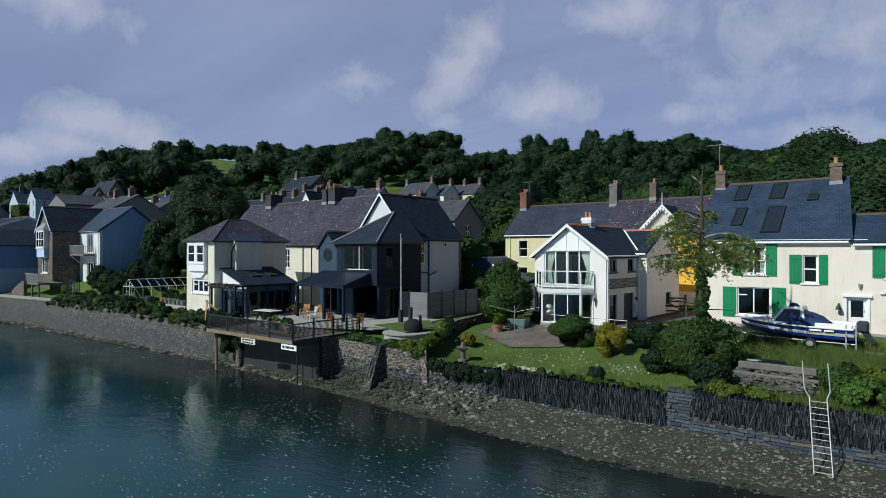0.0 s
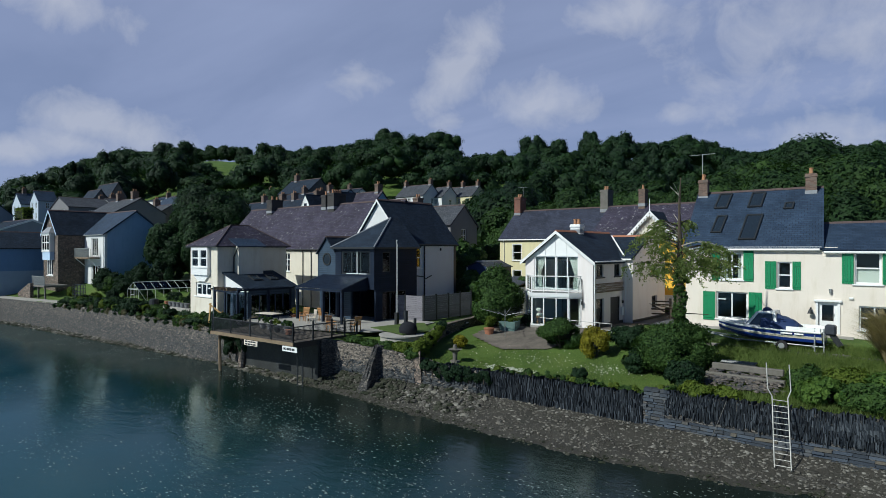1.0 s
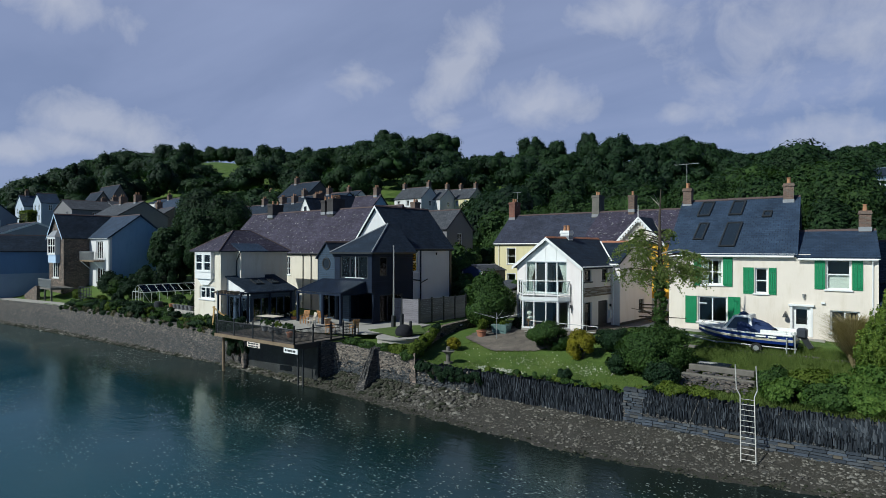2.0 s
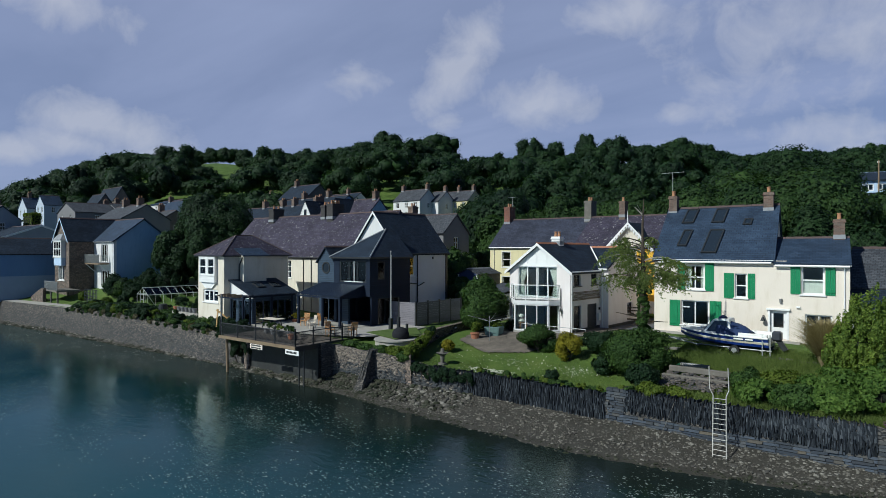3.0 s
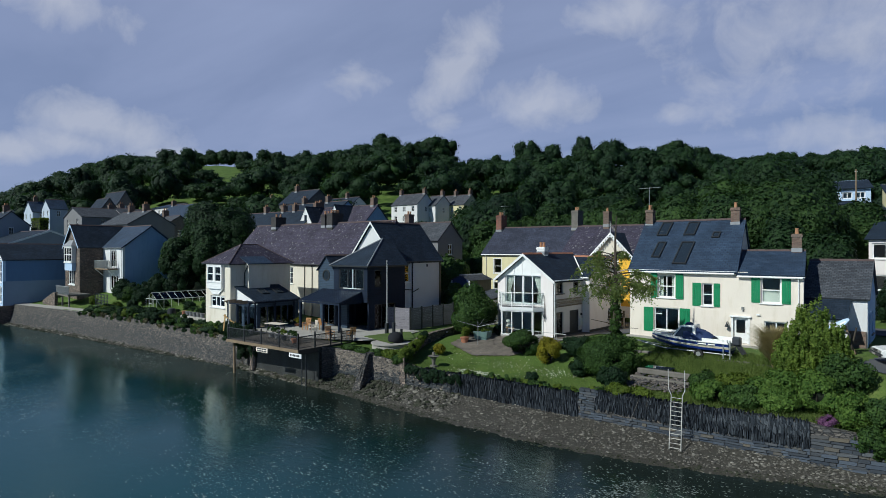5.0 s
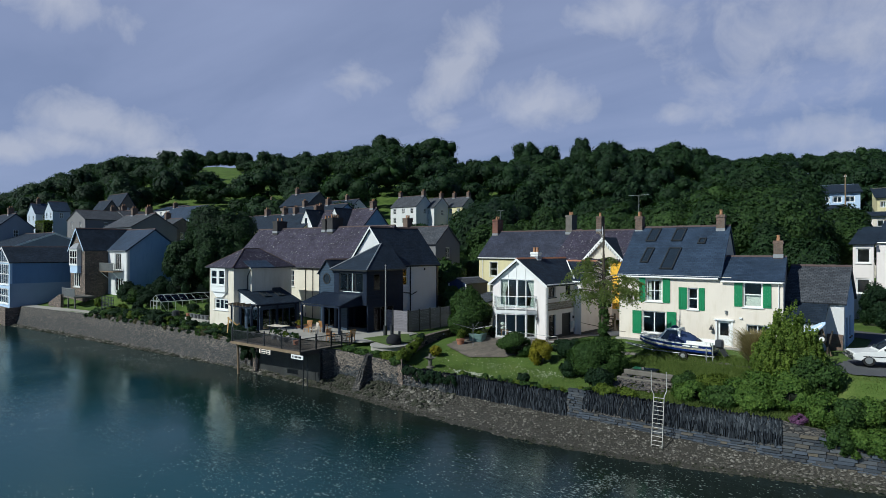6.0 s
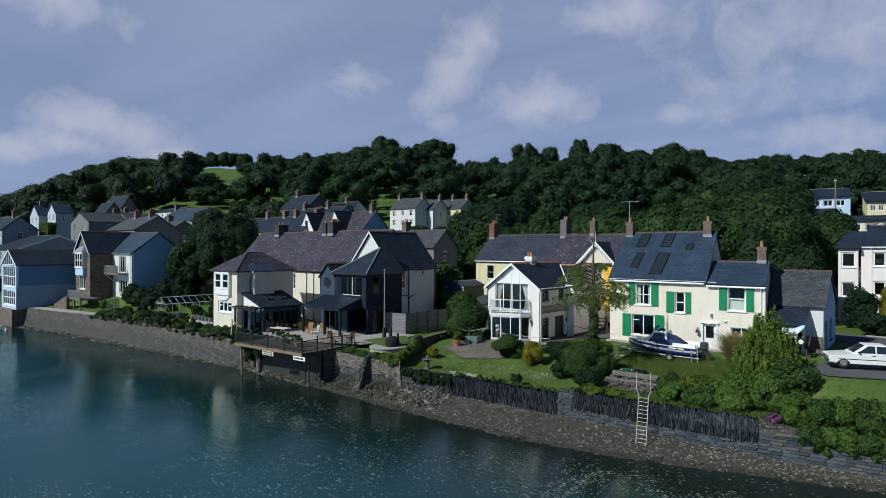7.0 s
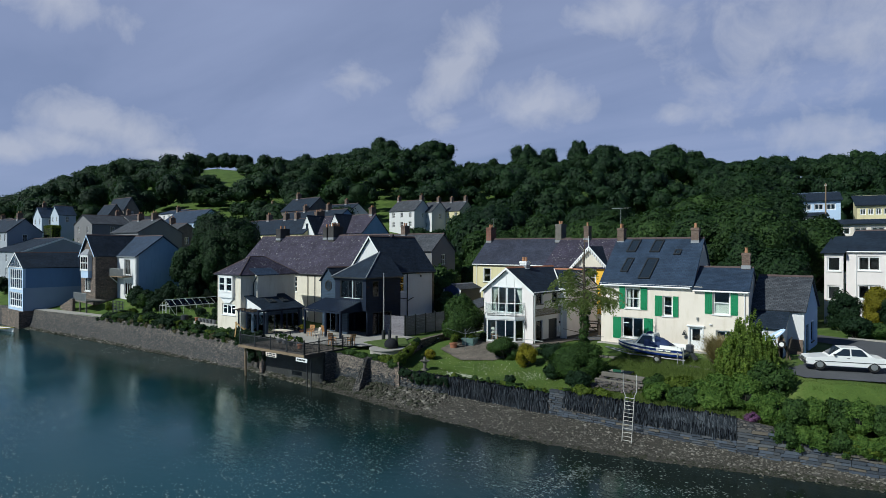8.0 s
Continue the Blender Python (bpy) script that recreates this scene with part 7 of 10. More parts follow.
# ---- the white house's garden ----


def drape(name, pts, lift, mat, label, category, step=0.35):
    """A surface over a plan outline that follows the ground."""
    n = len(pts)

    def inside(x, y):
        hit_ = False
        for (x0, y0), (x1, y1) in zip(pts, pts[1:] + pts[:1]):
            if (y0 > y) != (y1 > y) and x < x0 + (y - y0) * (x1 - x0) / (y1 - y0):
                hit_ = not hit_
        return hit_

    made, v, f = {}, [], []

    def at(i, j):
        if (i, j) not in made:
            made[i, j] = len(v)
            x, y = i * step, j * step
            v.append((x, y, land(x, y) + lift))
        return made[i, j]

    xs, ys = [q[0] for q in pts], [q[1] for q in pts]
    for i in range(int(min(xs) / step) - 1, int(max(xs) / step) + 1):
        for j in range(int(min(ys) / step) - 1, int(max(ys) / step) + 1):
            if inside((i + 0.5) * step, (j + 0.5) * step):
                f.append((at(i, j), at(i + 1, j), at(i + 1, j + 1), at(i, j + 1)))
    return tagged(many(name, v, f, mat), label, category, kind="structure")


def gravel_yard():
    drape("gravel_yard", [(-22.6, 30.6), (-19.5, 29.6), (-16.8, 30.6), (-15.6, 33.0), (-15.0, 36.0), (-14.6, 41), (-16, 41), (-21.8, 36.4), (-23.0, 33.5)], 0.07, GRAVEL, "pinkish gravel before the white house", "path", 0.12)


GRAVEL = plain("pink_gravel", (0.145, 0.125, 0.105), 0.95, 0.6, 1.2, 45, 0.8, 0.03)
gravel_yard()


def rotary_drier():
    r = thing("rotary_clothes_drier", -20.6, 31.6, 2.95, 0, "folded-out rotary clothes drier with thin lines", "clothes drier")
    bm = bmesh.new()
    rod(bm, (0, 0, -0.1), (0, 0, 1.75), 0.025, sides=8)
    part("pole", bm, METAL, r)
    tips = []
    for i in range(4):
        a = radians(20 + 90 * i)
        tip = Vector((math.cos(a) * 1.7, math.sin(a) * 1.7, 1.75))
        tips.append(tip)
        bm = bmesh.new()
        rod(bm, (0, 0, 1.35), tip, 0.014, sides=6)
        part("arm", bm, METAL, r)
    bm = bmesh.new()
    for k in (0.4, 0.6, 0.8, 1.0):
        for i in range(4):
            c = Vector((0, 0, 1.35))
            rod(bm, c.lerp(tips[i], k), c.lerp(tips[(i + 1) % 4], k), 0.006, sides=4)
    part("line", bm, DARK_TRIM, r)


rotary_drier()
plant_pot(-21.9, 31.6, 2.9, 0.35, 0.45, TERRA, LEAF_LIME, "yellow-green shrub in a terracotta pot", 700, 0.9)


def water_butt():
    b = thing("planter_box", -21.3, 33.2, 2.98, 15, "square green planter with yellow flowers", "planter")
    bm = bmesh.new()
    hexa(bm, [(-0.5, -0.5, 0), (0.5, -0.5, 0), (0.5, 0.5, 0), (-0.5, 0.5, 0), (-0.6, -0.6, 0.75), (0.6, -0.6, 0.75), (0.6, 0.6, 0.75), (-0.6, 0.6, 0.75)])
    part("box", bm, GREEN_GREY, b, rounded=0.02)
    c, e = crown_points((0, 0, 0.85), (0.55, 0.55, 0.25), 7, 400, 0.8)
    many("flower_cluster", *leaf_quads(c, e, 0.1), LEAF_LIME, b)


GREEN_GREY = plain("green_plastic", (0.13, 0.20, 0.19), 0.5, 0.15, 2, 30, 0.1)
water_butt()


def bird_bath():
    b = thing("bird_bath", -20.6, 26.3, land(-20.6, 26.3), 0, "dark stone bird bath on the lawn", "bird bath")
    bm = bmesh.new()
    rod(bm, (0, 0, -0.1), (0, 0, 0.12), 0.3, 0.28, 12)
    rod(bm, (0, 0, 0.12), (0, 0, 0.62), 0.12, 0.16, 12)
    rod(bm, (0, 0, 0.62), (0, 0, 0.78), 0.2, 0.42, 14)
    part("pedestal", bm, STONE, b)
    bm = bmesh.new()
    rod(bm, (0, 0, 0.78), (0, 0, 1.05), 0.14, 0.1, 8)
    part("finial", bm, STONE, b)


bird_bath()


def boundary_wall():
    """The low dark stone wall that climbs from the shore between the two gardens."""
    w = thing("garden_wall", -22.5, 25.0, 2.0, 0, "low dark rubble garden wall with ivy", "wall")
    pts = [(0.6, -0.6, 0.7), (-0.6, 1.6, 1.3), (-1.7, 4.0, 1.55), (-2.3, 6.5, 1.6), (-2.4, 9.0, 1.7), (-3.2, 12.0, 1.8)]
    bm = bmesh.new()
    rows = []
    for x, y, t in pts:
        rows.append([bm.verts.new(p) for p in ((x - 0.25, y, -1.2), (x + 0.3, y, -1.2), (x + 0.2, y, t), (x - 0.2, y, t))])
    for a, b in zip(rows, rows[1:]):
        for i in range(4):
            j = (i + 1) % 4
            bm.faces.new((a[i], a[j], b[j], b[i]))
    bm.faces.new(rows[0])
    bm.faces.new(rows[-1])
    part("stonework", bm, RUBBLE, w)
    rows = []
    for (x, y, t), (x2, y2, t2) in zip(pts, pts[1:]):
        for i in range(30):
            k = rng.random()
            r = rng.uniform(0.08, 0.2)
            rows.append((x + (x2 - x) * k + rng.uniform(-0.2, 0.27), y + (y2 - y) * k, -1 + (t + (t2 - t) * k + 1.0) * rng.random() ** 0.6, r, r * 1.3, r * 0.7, rng.uniform(0, 3)))
    pieces("coping_stones", rows, REVET, w, False, 0.2)


boundary_wall()


def tube_rail():
    r = thing("handrail", -19.3, 33.9, 3.1, -2, "low grey tube handrail before the bay", "handrail")
    for x in (0, 1.4, 2.8, 4.4, 5.2):
        bm = bmesh.new()
        rod(bm, (x, 0, -0.1), (x, 0, 0.95), 0.022, sides=6)
        part("post", bm, METAL, r)
    bm = bmesh.new()
    rod(bm, (0, 0, 0.95), (5.2, 0, 0.95), 0.024, sides=6)
    rod(bm, (0, 0, 0.55), (5.2, 0, 0.55), 0.016, sides=6)
    part("rail", bm, METAL, r)
    part("step", box(-0.5, 0.9, 0.0, 0.5, -0.2, 0.14), PAVING, r)


tube_rail()


def lounge_chair():
    """A cushioned chair behind the bay's glass, guessed for an indistinct pale form."""
    c = thing("conservatory_chair", -20.2, 35.5, 3.42, 40, "guessed cane chair heaped with patterned cushions behind the glass", "chair")
    for a in (-0.25, 0.25):
        for b in (-0.25, 0.25):
            bm = bmesh.new()
            rod(bm, (a, b, 0), (a * 0.9, b * 0.9, 0.45), 0.025, sides=6)
            part("leg", bm, TEAK, c)
    part("seat", box(-0.3, 0.3, -0.3, 0.3, 0.42, 0.48), TEAK, c)
    for x, y, z, a, b, k, m in ((0, 0, 0.62, 0.32, 0.28, 0.14, CURTAIN), (0.05, 0.15, 0.85, 0.28, 0.16, 0.2, PAT), (-0.12, 0.05, 0.98, 0.2, 0.15, 0.15, CURTAIN)):
        v, f = ball((x, y, z), (a, b, k), 6, 10, 0.1)
        many("cushion", v, f, m, c)


PAT = plain("patterned_fabric", (0.48, 0.36, 0.38), 0.9, 0.6, 9, 30, 0.2)
lounge_chair()


def field_gate():
    g = thing("timber_gate", -16.0, 43.9, 3.45, 20, "dark timber gate with a diagonal brace beside the house", "gate")
    for x in (0, 1.9):
        part("post", box(x - 0.09, x + 0.09, -0.09, 0.09, -0.2, 1.5), BARK, g)
    for z in (0.25, 0.6, 0.95, 1.2):
        part("bar", box(0.1, 1.8, -0.03, 0.03, z, z + 0.1), BARK, g)
    bm = bmesh.new()
    rod(bm, (0.1, 0, 1.25), (1.8, 0, 0.3), 0.045, sides=4)
    part("brace", bm, BARK, g)


field_gate()


def lane():
    drape("lane", [(-17, 41), (-12.2, 40), (-11.8, 49.6), (-22, 49.8), (-24, 47)], 0.08, TARMAC, "dark tarmac lane between the houses", "lane", 0.5)


lane()


SHED_BLUE = plain("navy_shed_paint", (0.03, 0.05, 0.14), 0.6, 0.2, 2, 40, 0.2)
SHED_GREY = plain("grey_shed_boards", (0.09, 0.09, 0.095), 0.8, 0.25, 2, 40, 0.3)


def sheds():
    s = thing("garden_shed", -34.6, 45.6, 4.6, 0, "blue and white garden shed with a grey roof", "shed")
    f, e = Face(0, 0, 2.6, 0), Face(2.6, 0, 2.6, 4)
    wall(s, f, -1.0, 2.3, SHED_BLUE, (), 0.1, gable=2.8, name="door_wall")
    bm = bmesh.new()
    for x in (0.0, 2.45):
        f.bx(bm, x, x + 0.15, 0.0, 0.05, -1, 2.3)
    part("corner_board", bm, TRIM, s)
    wall(s, e, -1.0, 2.3, SHED_GREY, (), 0.1, name="side_wall")
    wall(s, Face(0, 4, 0, 0), -1, 2.3, SHED_GREY, (), 0.1, name="side_wall")
    gable_roof(s, 0, 2.6, 0, 4, 2.3, 2.8, "y", 0.15, 0.15, 0.06, SLATE_ROUGH, ridge_mat=LEAD)
    k = thing("white_outhouse", -28.6, 41.0, 3.4, 0, "low white outhouse with a mossy slate roof", "shed")
    f, e = Face(0, 0, 2.4, 0), Face(2.4, 0, 2.4, 4)
    hole = [(0.5, 1.9, 0.9, 1.7)]
    wall(k, f, -0.6, 2.0, WHITE, hole, 0.2, name="front_wall")
    wall(k, e, -0.6, 2.0, WHITE, (), 0.2, u0=0.2, name="side_wall")
    wall(k, Face(0, 4, 0, 0), -0.6, 2.0, WHITE, (), 0.2, u1=3.8, name="side_wall")
    window(k, f, *hole[0], 3, 1, DARK_TRIM)
    bm = bmesh.new()
    slab(bm, [(-0.2, -0.3, 2.05), (2.6, -0.3, 2.05), (2.6, 4.2, 2.8), (-0.2, 4.2, 2.8)], 0.1)
    part("roof", bm, SLATE_ROUGH, k)


sheds()

# ---- the shuttered house's garden ----
HULL_WHITE = plain("gelcoat_white", (0.80, 0.80, 0.78), 0.25, 0.05, 2, 40, 0.05)
HULL_BLUE = plain("gelcoat_blue", (0.015, 0.035, 0.20), 0.3, 0.1, 2, 40, 0.05)
HULL_CREAM = plain("cream_stripe", (0.60, 0.55, 0.42), 0.4, 0.1, 2, 40, 0.05)
TARP = plain("navy_canvas", (0.018, 0.035, 0.11), 0.75, 0.25, 2.5, 20, 0.5, 0.03)
MOTOR_BLACK = plain("motor_cowl", (0.045, 0.050, 0.062), 0.35, 0.15, 3, 40, 0.1)
TYRE = plain("tyre_rubber", (0.015, 0.015, 0.016), 0.8, 0.1, 4, 40, 0.2)


def boat():
    b = thing("motor_boat", -8.3, 35.4, 3.62, -2.0, "white and blue cabin motor boat under a navy cover", "boat")
    L = 5.2
    # stations: along, half beam, keel height, chine height, sheer height
    st = [(0.0, 0.03, 0.62, 0.70, 0.98), (0.5, 0.36, 0.36, 0.52, 0.95), (1.2, 0.68, 0.20, 0.40, 0.90), (2.2, 0.88, 0.10, 0.32, 0.84), (3.4, 0.95, 0.06, 0.28, 0.80), (4.6, 0.95, 0.05, 0.27, 0.80), (L, 0.93, 0.05, 0.27, 0.80)]
    levels = (0.0, 0.30, 0.52, 0.58, 0.88, 1.0)      # shares from chine to sheer where the colour changes
    mats = (HULL_BLUE, HULL_CREAM, HULL_WHITE, HULL_BLUE, HULL_WHITE)
    names = ("lower_hull", "hull_stripe", "hull_stripe", "hull_side", "sheer_strip")

    def edge(s, k, side_):
        x, w, kz, cz, sz = s
        return Vector((x, side_ * (w * (0.80 + 0.2 * k)), cz + (sz - cz) * k))

    bm = bmesh.new()
    for a, c in zip(st, st[1:]):
        for sd in (-1, 1):
            ka, kc = Vector((a[0], 0, a[2])), Vector((c[0], 0, c[2]))
            bm.faces.new([bm.verts.new(p) for p in (ka, kc, edge(c, 0, sd), edge(a, 0, sd))])
    bmesh.ops.remove_doubles(bm, verts=bm.verts, dist=0.002)
    part("bottom", bm, HULL_BLUE, b)
    for m, (k0, k1), nm in zip(mats, zip(levels, levels[1:]), names):
        bm = bmesh.new()
        for sd in (-1, 1):
            for a, c in zip(st, st[1:]):
                bm.faces.new([bm.verts.new(p) for p in (edge(a, k0, sd), edge(c, k0, sd), edge(c, k1, sd), edge(a, k1, sd))])
        t = st[-1]
        bm.faces.new([bm.verts.new(p) for p in (edge(t, k0, -1), edge(t, k0, 1), edge(t, k1, 1), edge(t, k1, -1))])
        bmesh.ops.remove_doubles(bm, verts=bm.verts, dist=0.002)
        part(nm, bm, m, b)
    bm = bmesh.new()
    for a, c in zip(st, st[1:]):
        bm.faces.new([bm.verts.new(p) for p in (edge(a, 1, -1) + Vector((0, 0, 0.01)), edge(c, 1, -1) + Vector((0, 0, 0.01)), edge(c, 1, 1) + Vector((0, 0, 0.01)), edge(a, 1, 1) + Vector((0, 0, 0.01)))])
    bmesh.ops.remove_doubles(bm, verts=bm.verts, dist=0.002)
    part("deck", bm, HULL_WHITE, b)
    for sd in (-1, 1):
        part("rubbing_strake", tube(bmesh.new(), [Vector(edge(a, 1, sd)) for a in st], 0.045, 6), HULL_WHITE, b)
    bm = bmesh.new()
    hexa(bm, [(1.5, -0.62, 0.85), (3.2, -0.72, 0.80), (3.2, 0.72, 0.80), (1.5, 0.62, 0.85), (2.1, -0.5, 1.68), (3.0, -0.55, 1.76), (3.0, 0.55, 1.76), (2.1, 0.5, 1.68)])
    cab = part("cabin", bm, HULL_WHITE, b, rounded=0.03)
    for sd in (-1, 1):
        bm = bmesh.new()
        y0, y1 = sd * 0.70, sd * 0.585
        prism(bm, [(1.75, sd * 0.645, 0.95), (2.95, sd * 0.72, 0.95), (2.9, sd * 0.60, 1.62), (2.2, sd * 0.56, 1.58)], (0, sd * 0.012, 0))
        part("cabin_window", bm, DARK_GLASS, cab)
    bm = bmesh.new()
    prism(bm, [(1.56, -0.5, 0.98), (1.56, 0.5, 0.98), (2.03, 0.42, 1.6), (2.03, -0.42, 1.6)], (-0.012, 0, 0.01))
    part("windscreen", bm, DARK_GLASS, cab)
    # canvas cover sagging from the cabin roof to the stern
    bm = bmesh.new()
    n, w = 12, 9
    grid = []
    for i in range(n + 1):
        t = i / n
        x = 2.35 + 1.75 * t
        crest = 1.86 - 0.80 * t**1.25 + 0.03 * math.sin(11 * t)
        row = []
        for j in range(w + 1):
            s = j / w * 2 - 1
            z = crest - (crest - (0.84 - 0.03 * t)) * abs(s) ** 2.2 + 0.05 * math.sin(9 * t + 4 * s) * (1 - abs(s)) + 0.03 * math.sin(17 * t - 6 * s) * (1 - s * s)
            row.append(bm.verts.new((x, s * (0.86 + 0.09 * math.sin(7 * t)), z)))
        grid.append(row)
    for a, c in zip(grid, grid[1:]):
        for j in range(w):
            bm.faces.new((a[j], a[j + 1], c[j + 1], c[j]))
    part("canvas_cover", bm, TARP, b, "sagging navy canvas cover", soft_shade=True)
    part("coaming", box(3.6, 5.15, -0.90, -0.74, 0.80, 1.02), HULL_WHITE, b, rounded=0.02)
    part("coaming", box(3.6, 5.15, 0.74, 0.90, 0.80, 1.02), HULL_WHITE, b, rounded=0.02)
    bm = bmesh.new()
    for sd in (-1, 1):
        pts = [Vector((0.15, sd * 0.12, 0.98)), Vector((0.35, sd * 0.22, 1.22)), Vector((1.4, sd * 0.6, 1.2)), Vector((1.5, sd * 0.62, 0.92))]
        for a, c in zip(pts, pts[1:]):
            rod(bm, a, c, 0.014, sides=5)
    part("bow_rail", bm, METAL, b)
    # lettering along the side, drawn as plain bars
    u = 3.35
    for ww in (0.55, 0.10, 0.42):
        if ww > 0.2:
            part("lettering", box(u, u + ww, -0.965, -0.958, 0.63, 0.71), HULL_WHITE, b)
        u += ww
    # outboard motor, tipped up
    m = part("outboard_motor", box(5.22, 5.72, -0.23, 0.23, 0.62, 1.18), MOTOR_BLACK, b, "blackish outboard motor tilted up", rounded=0.09)
    bm = bmesh.new()
    hexa(bm, [(5.32, -0.10, 0.75), (5.62, -0.10, 0.8), (5.62, 0.10, 0.8), (5.32, 0.10, 0.75), (5.78, -0.07, 0.05), (6.02, -0.07, 0.18), (6.02, 0.07, 0.18), (5.78, 0.07, 0.05)])
    part("motor_leg", bm, DARK_TRIM, m)
    # trailer
    t = thing("boat_trailer", -8.3, 35.4, 3.55, -2.0, "galvanised two-wheeled boat trailer on the lawn edge", "trailer")
    for y in (-0.5, 0.5):
        bm = bmesh.new()
        rod(bm, (-1.1, y * 0.1, 0.38), (1.0, y, 0.14), 0.045, sides=6)
        rod(bm, (1.0, y, 0.14), (5.3, y, 0.12), 0.045, sides=6)
        part("rail", bm, METAL, t)
    for x in (1.2, 3.0, 4.8):
        part("cross_member", box(x - 0.04, x + 0.04, -0.6, 0.6, 0.03, 0.11), METAL, t)
    for y in (-0.85, 0.85):
        bm = bmesh.new()
        rod(bm, (3.4, y - 0.09, 0.05), (3.4, y + 0.09, 0.05), 0.28, sides=18)
        wh = part("wheel", bm, TYRE, t)
        bm = bmesh.new()
        rod(bm, (3.4, y - 0.1, 0.05), (3.4, y + 0.1, 0.05), 0.15, sides=14)
        part("rim", bm, METAL, wh)
    for x in (4.9, 5.3):
        part("lamp_board_post", box(x - 0.03, x + 0.03, -0.9, -0.84, -0.1, 1.1), METAL, t)


boat()


OLD_TIMBER = plain("silvered_timber", (0.16, 0.148, 0.13), 0.9, 0.35, 1.5, 30, 0.6, 0.02, stain=(0.09, 0.085, 0.06))


def retaining_bank():
    """Stone kerb and old sleepers that hold the upper lawn."""
    k = thing("stone_kerb", -9.5, 34.2, 3.05, 0, "low rough stone kerb below the boat", "kerb")
    for i in range(11):
        x = i * 0.85
        bm = box(x, x + 0.8, 0.1, 0.5, -0.4, 0.30 + 0.03 * (i % 3))
        part("stone", bm, STONE, k, rounded=0.05)
    s = thing("sleeper_steps", -7.3, 28.3, 2.35, 0, "weathered timber and stone terrace steps by the ladder", "steps")
    for i, (y, z, x0, x1) in enumerate(((0.0, 0.12, 0.0, 3.6), (0.45, 0.48, 0.1, 3.5), (1.3, 0.80, 0.2, 3.3), (-1.2, -0.15, 0.9, 3.8))):
        part("sleeper", box(x0, x1, y, y + 0.28, z - 0.3, z), OLD_TIMBER, s, rounded=0.03)
    rows = [(rng.uniform(0.2, 3.4), rng.uniform(-1.0, 1.3), 0, *(rng.uniform(0.05, 0.15, 2)), rng.uniform(0.03, 0.07), rng.uniform(0, 3)) for _ in range(320)]
    rows = [(x, y, 0.1 + 0.35 * (y + 1) / 2.3 + 0.05, a, b, c, t) for x, y, _, a, b, c, t in rows]
    pieces("rubble_fill", rows, WARM_STONE, s)
    b = thing("low_table", -6.2, 30.9, land(-6.2, 30.9), 5, "low dark glass-topped metal table on the grass", "table")
    part("glass_top", box(-0.78, 0.78, -0.42, 0.42, 0.46, 0.475), DARK_GLASS, b)
    bm = bmesh.new()
    for y in (-0.43, 0.40):
        bx(bm, -0.8, 0.8, y, y + 0.03, 0.42, 0.455)
    for x in (-0.8, 0.77):
        bx(bm, x, x + 0.03, -0.40, 0.40, 0.42, 0.455)
    part("rim", bm, DARK_TRIM, b)
    for x in (-0.74, 0.74):
        for y in (-0.38, 0.38):
            part("leg", box(x - 0.02, x + 0.02, y - 0.02, y + 0.02, -0.1, 0.42), DARK_TRIM, b)


retaining_bank()


def ladder():
    l = thing("shore_ladder", -3.08, 24.32, 0.38, 5, "tall pale metal ladder up the sea wall", "ladder")
    for x in (-0.28, 0.28):
        bm = bmesh.new()
        pts = [Vector((x, 0, 0)), Vector((x * 0.98 - 0.22, 1.30, 2.42)), Vector((x * 1.45 - 0.26, 1.45, 2.68)), Vector((x * 1.45 - 0.34, 1.68, 3.68))]
        for a, b in zip(pts, pts[1:]):
            rod(bm, a, b, 0.024, sides=8)
        part("stile", bm, ALU, l)
    for i in range(12):
        t = (i + 0.4) / 12
        bm = bmesh.new()
        rod(bm, (-0.28 - 0.22 * t, 1.30 * t, 2.42 * t), (0.28 - 0.22 * t, 1.30 * t, 2.42 * t), 0.015, sides=6)
        part("rung", bm, ALU, l)


ALU = plain("dull_aluminium", (0.36, 0.355, 0.335), 0.5, 0.2, 3, 40, 0.1, metal=0.3)
ladder()


def rope():
    r = thing("mooring_rope", -5.9, 25.3, 0.6, 0, "thin rope hanging down the sea wall", "rope")
    bm = bmesh.new()
    rod(bm, (0, -0.3, 0), (0.5, 0.30, 1.7), 0.010, sides=5)
    part("strand", bm, GREY_TIMBER, r)


rope()


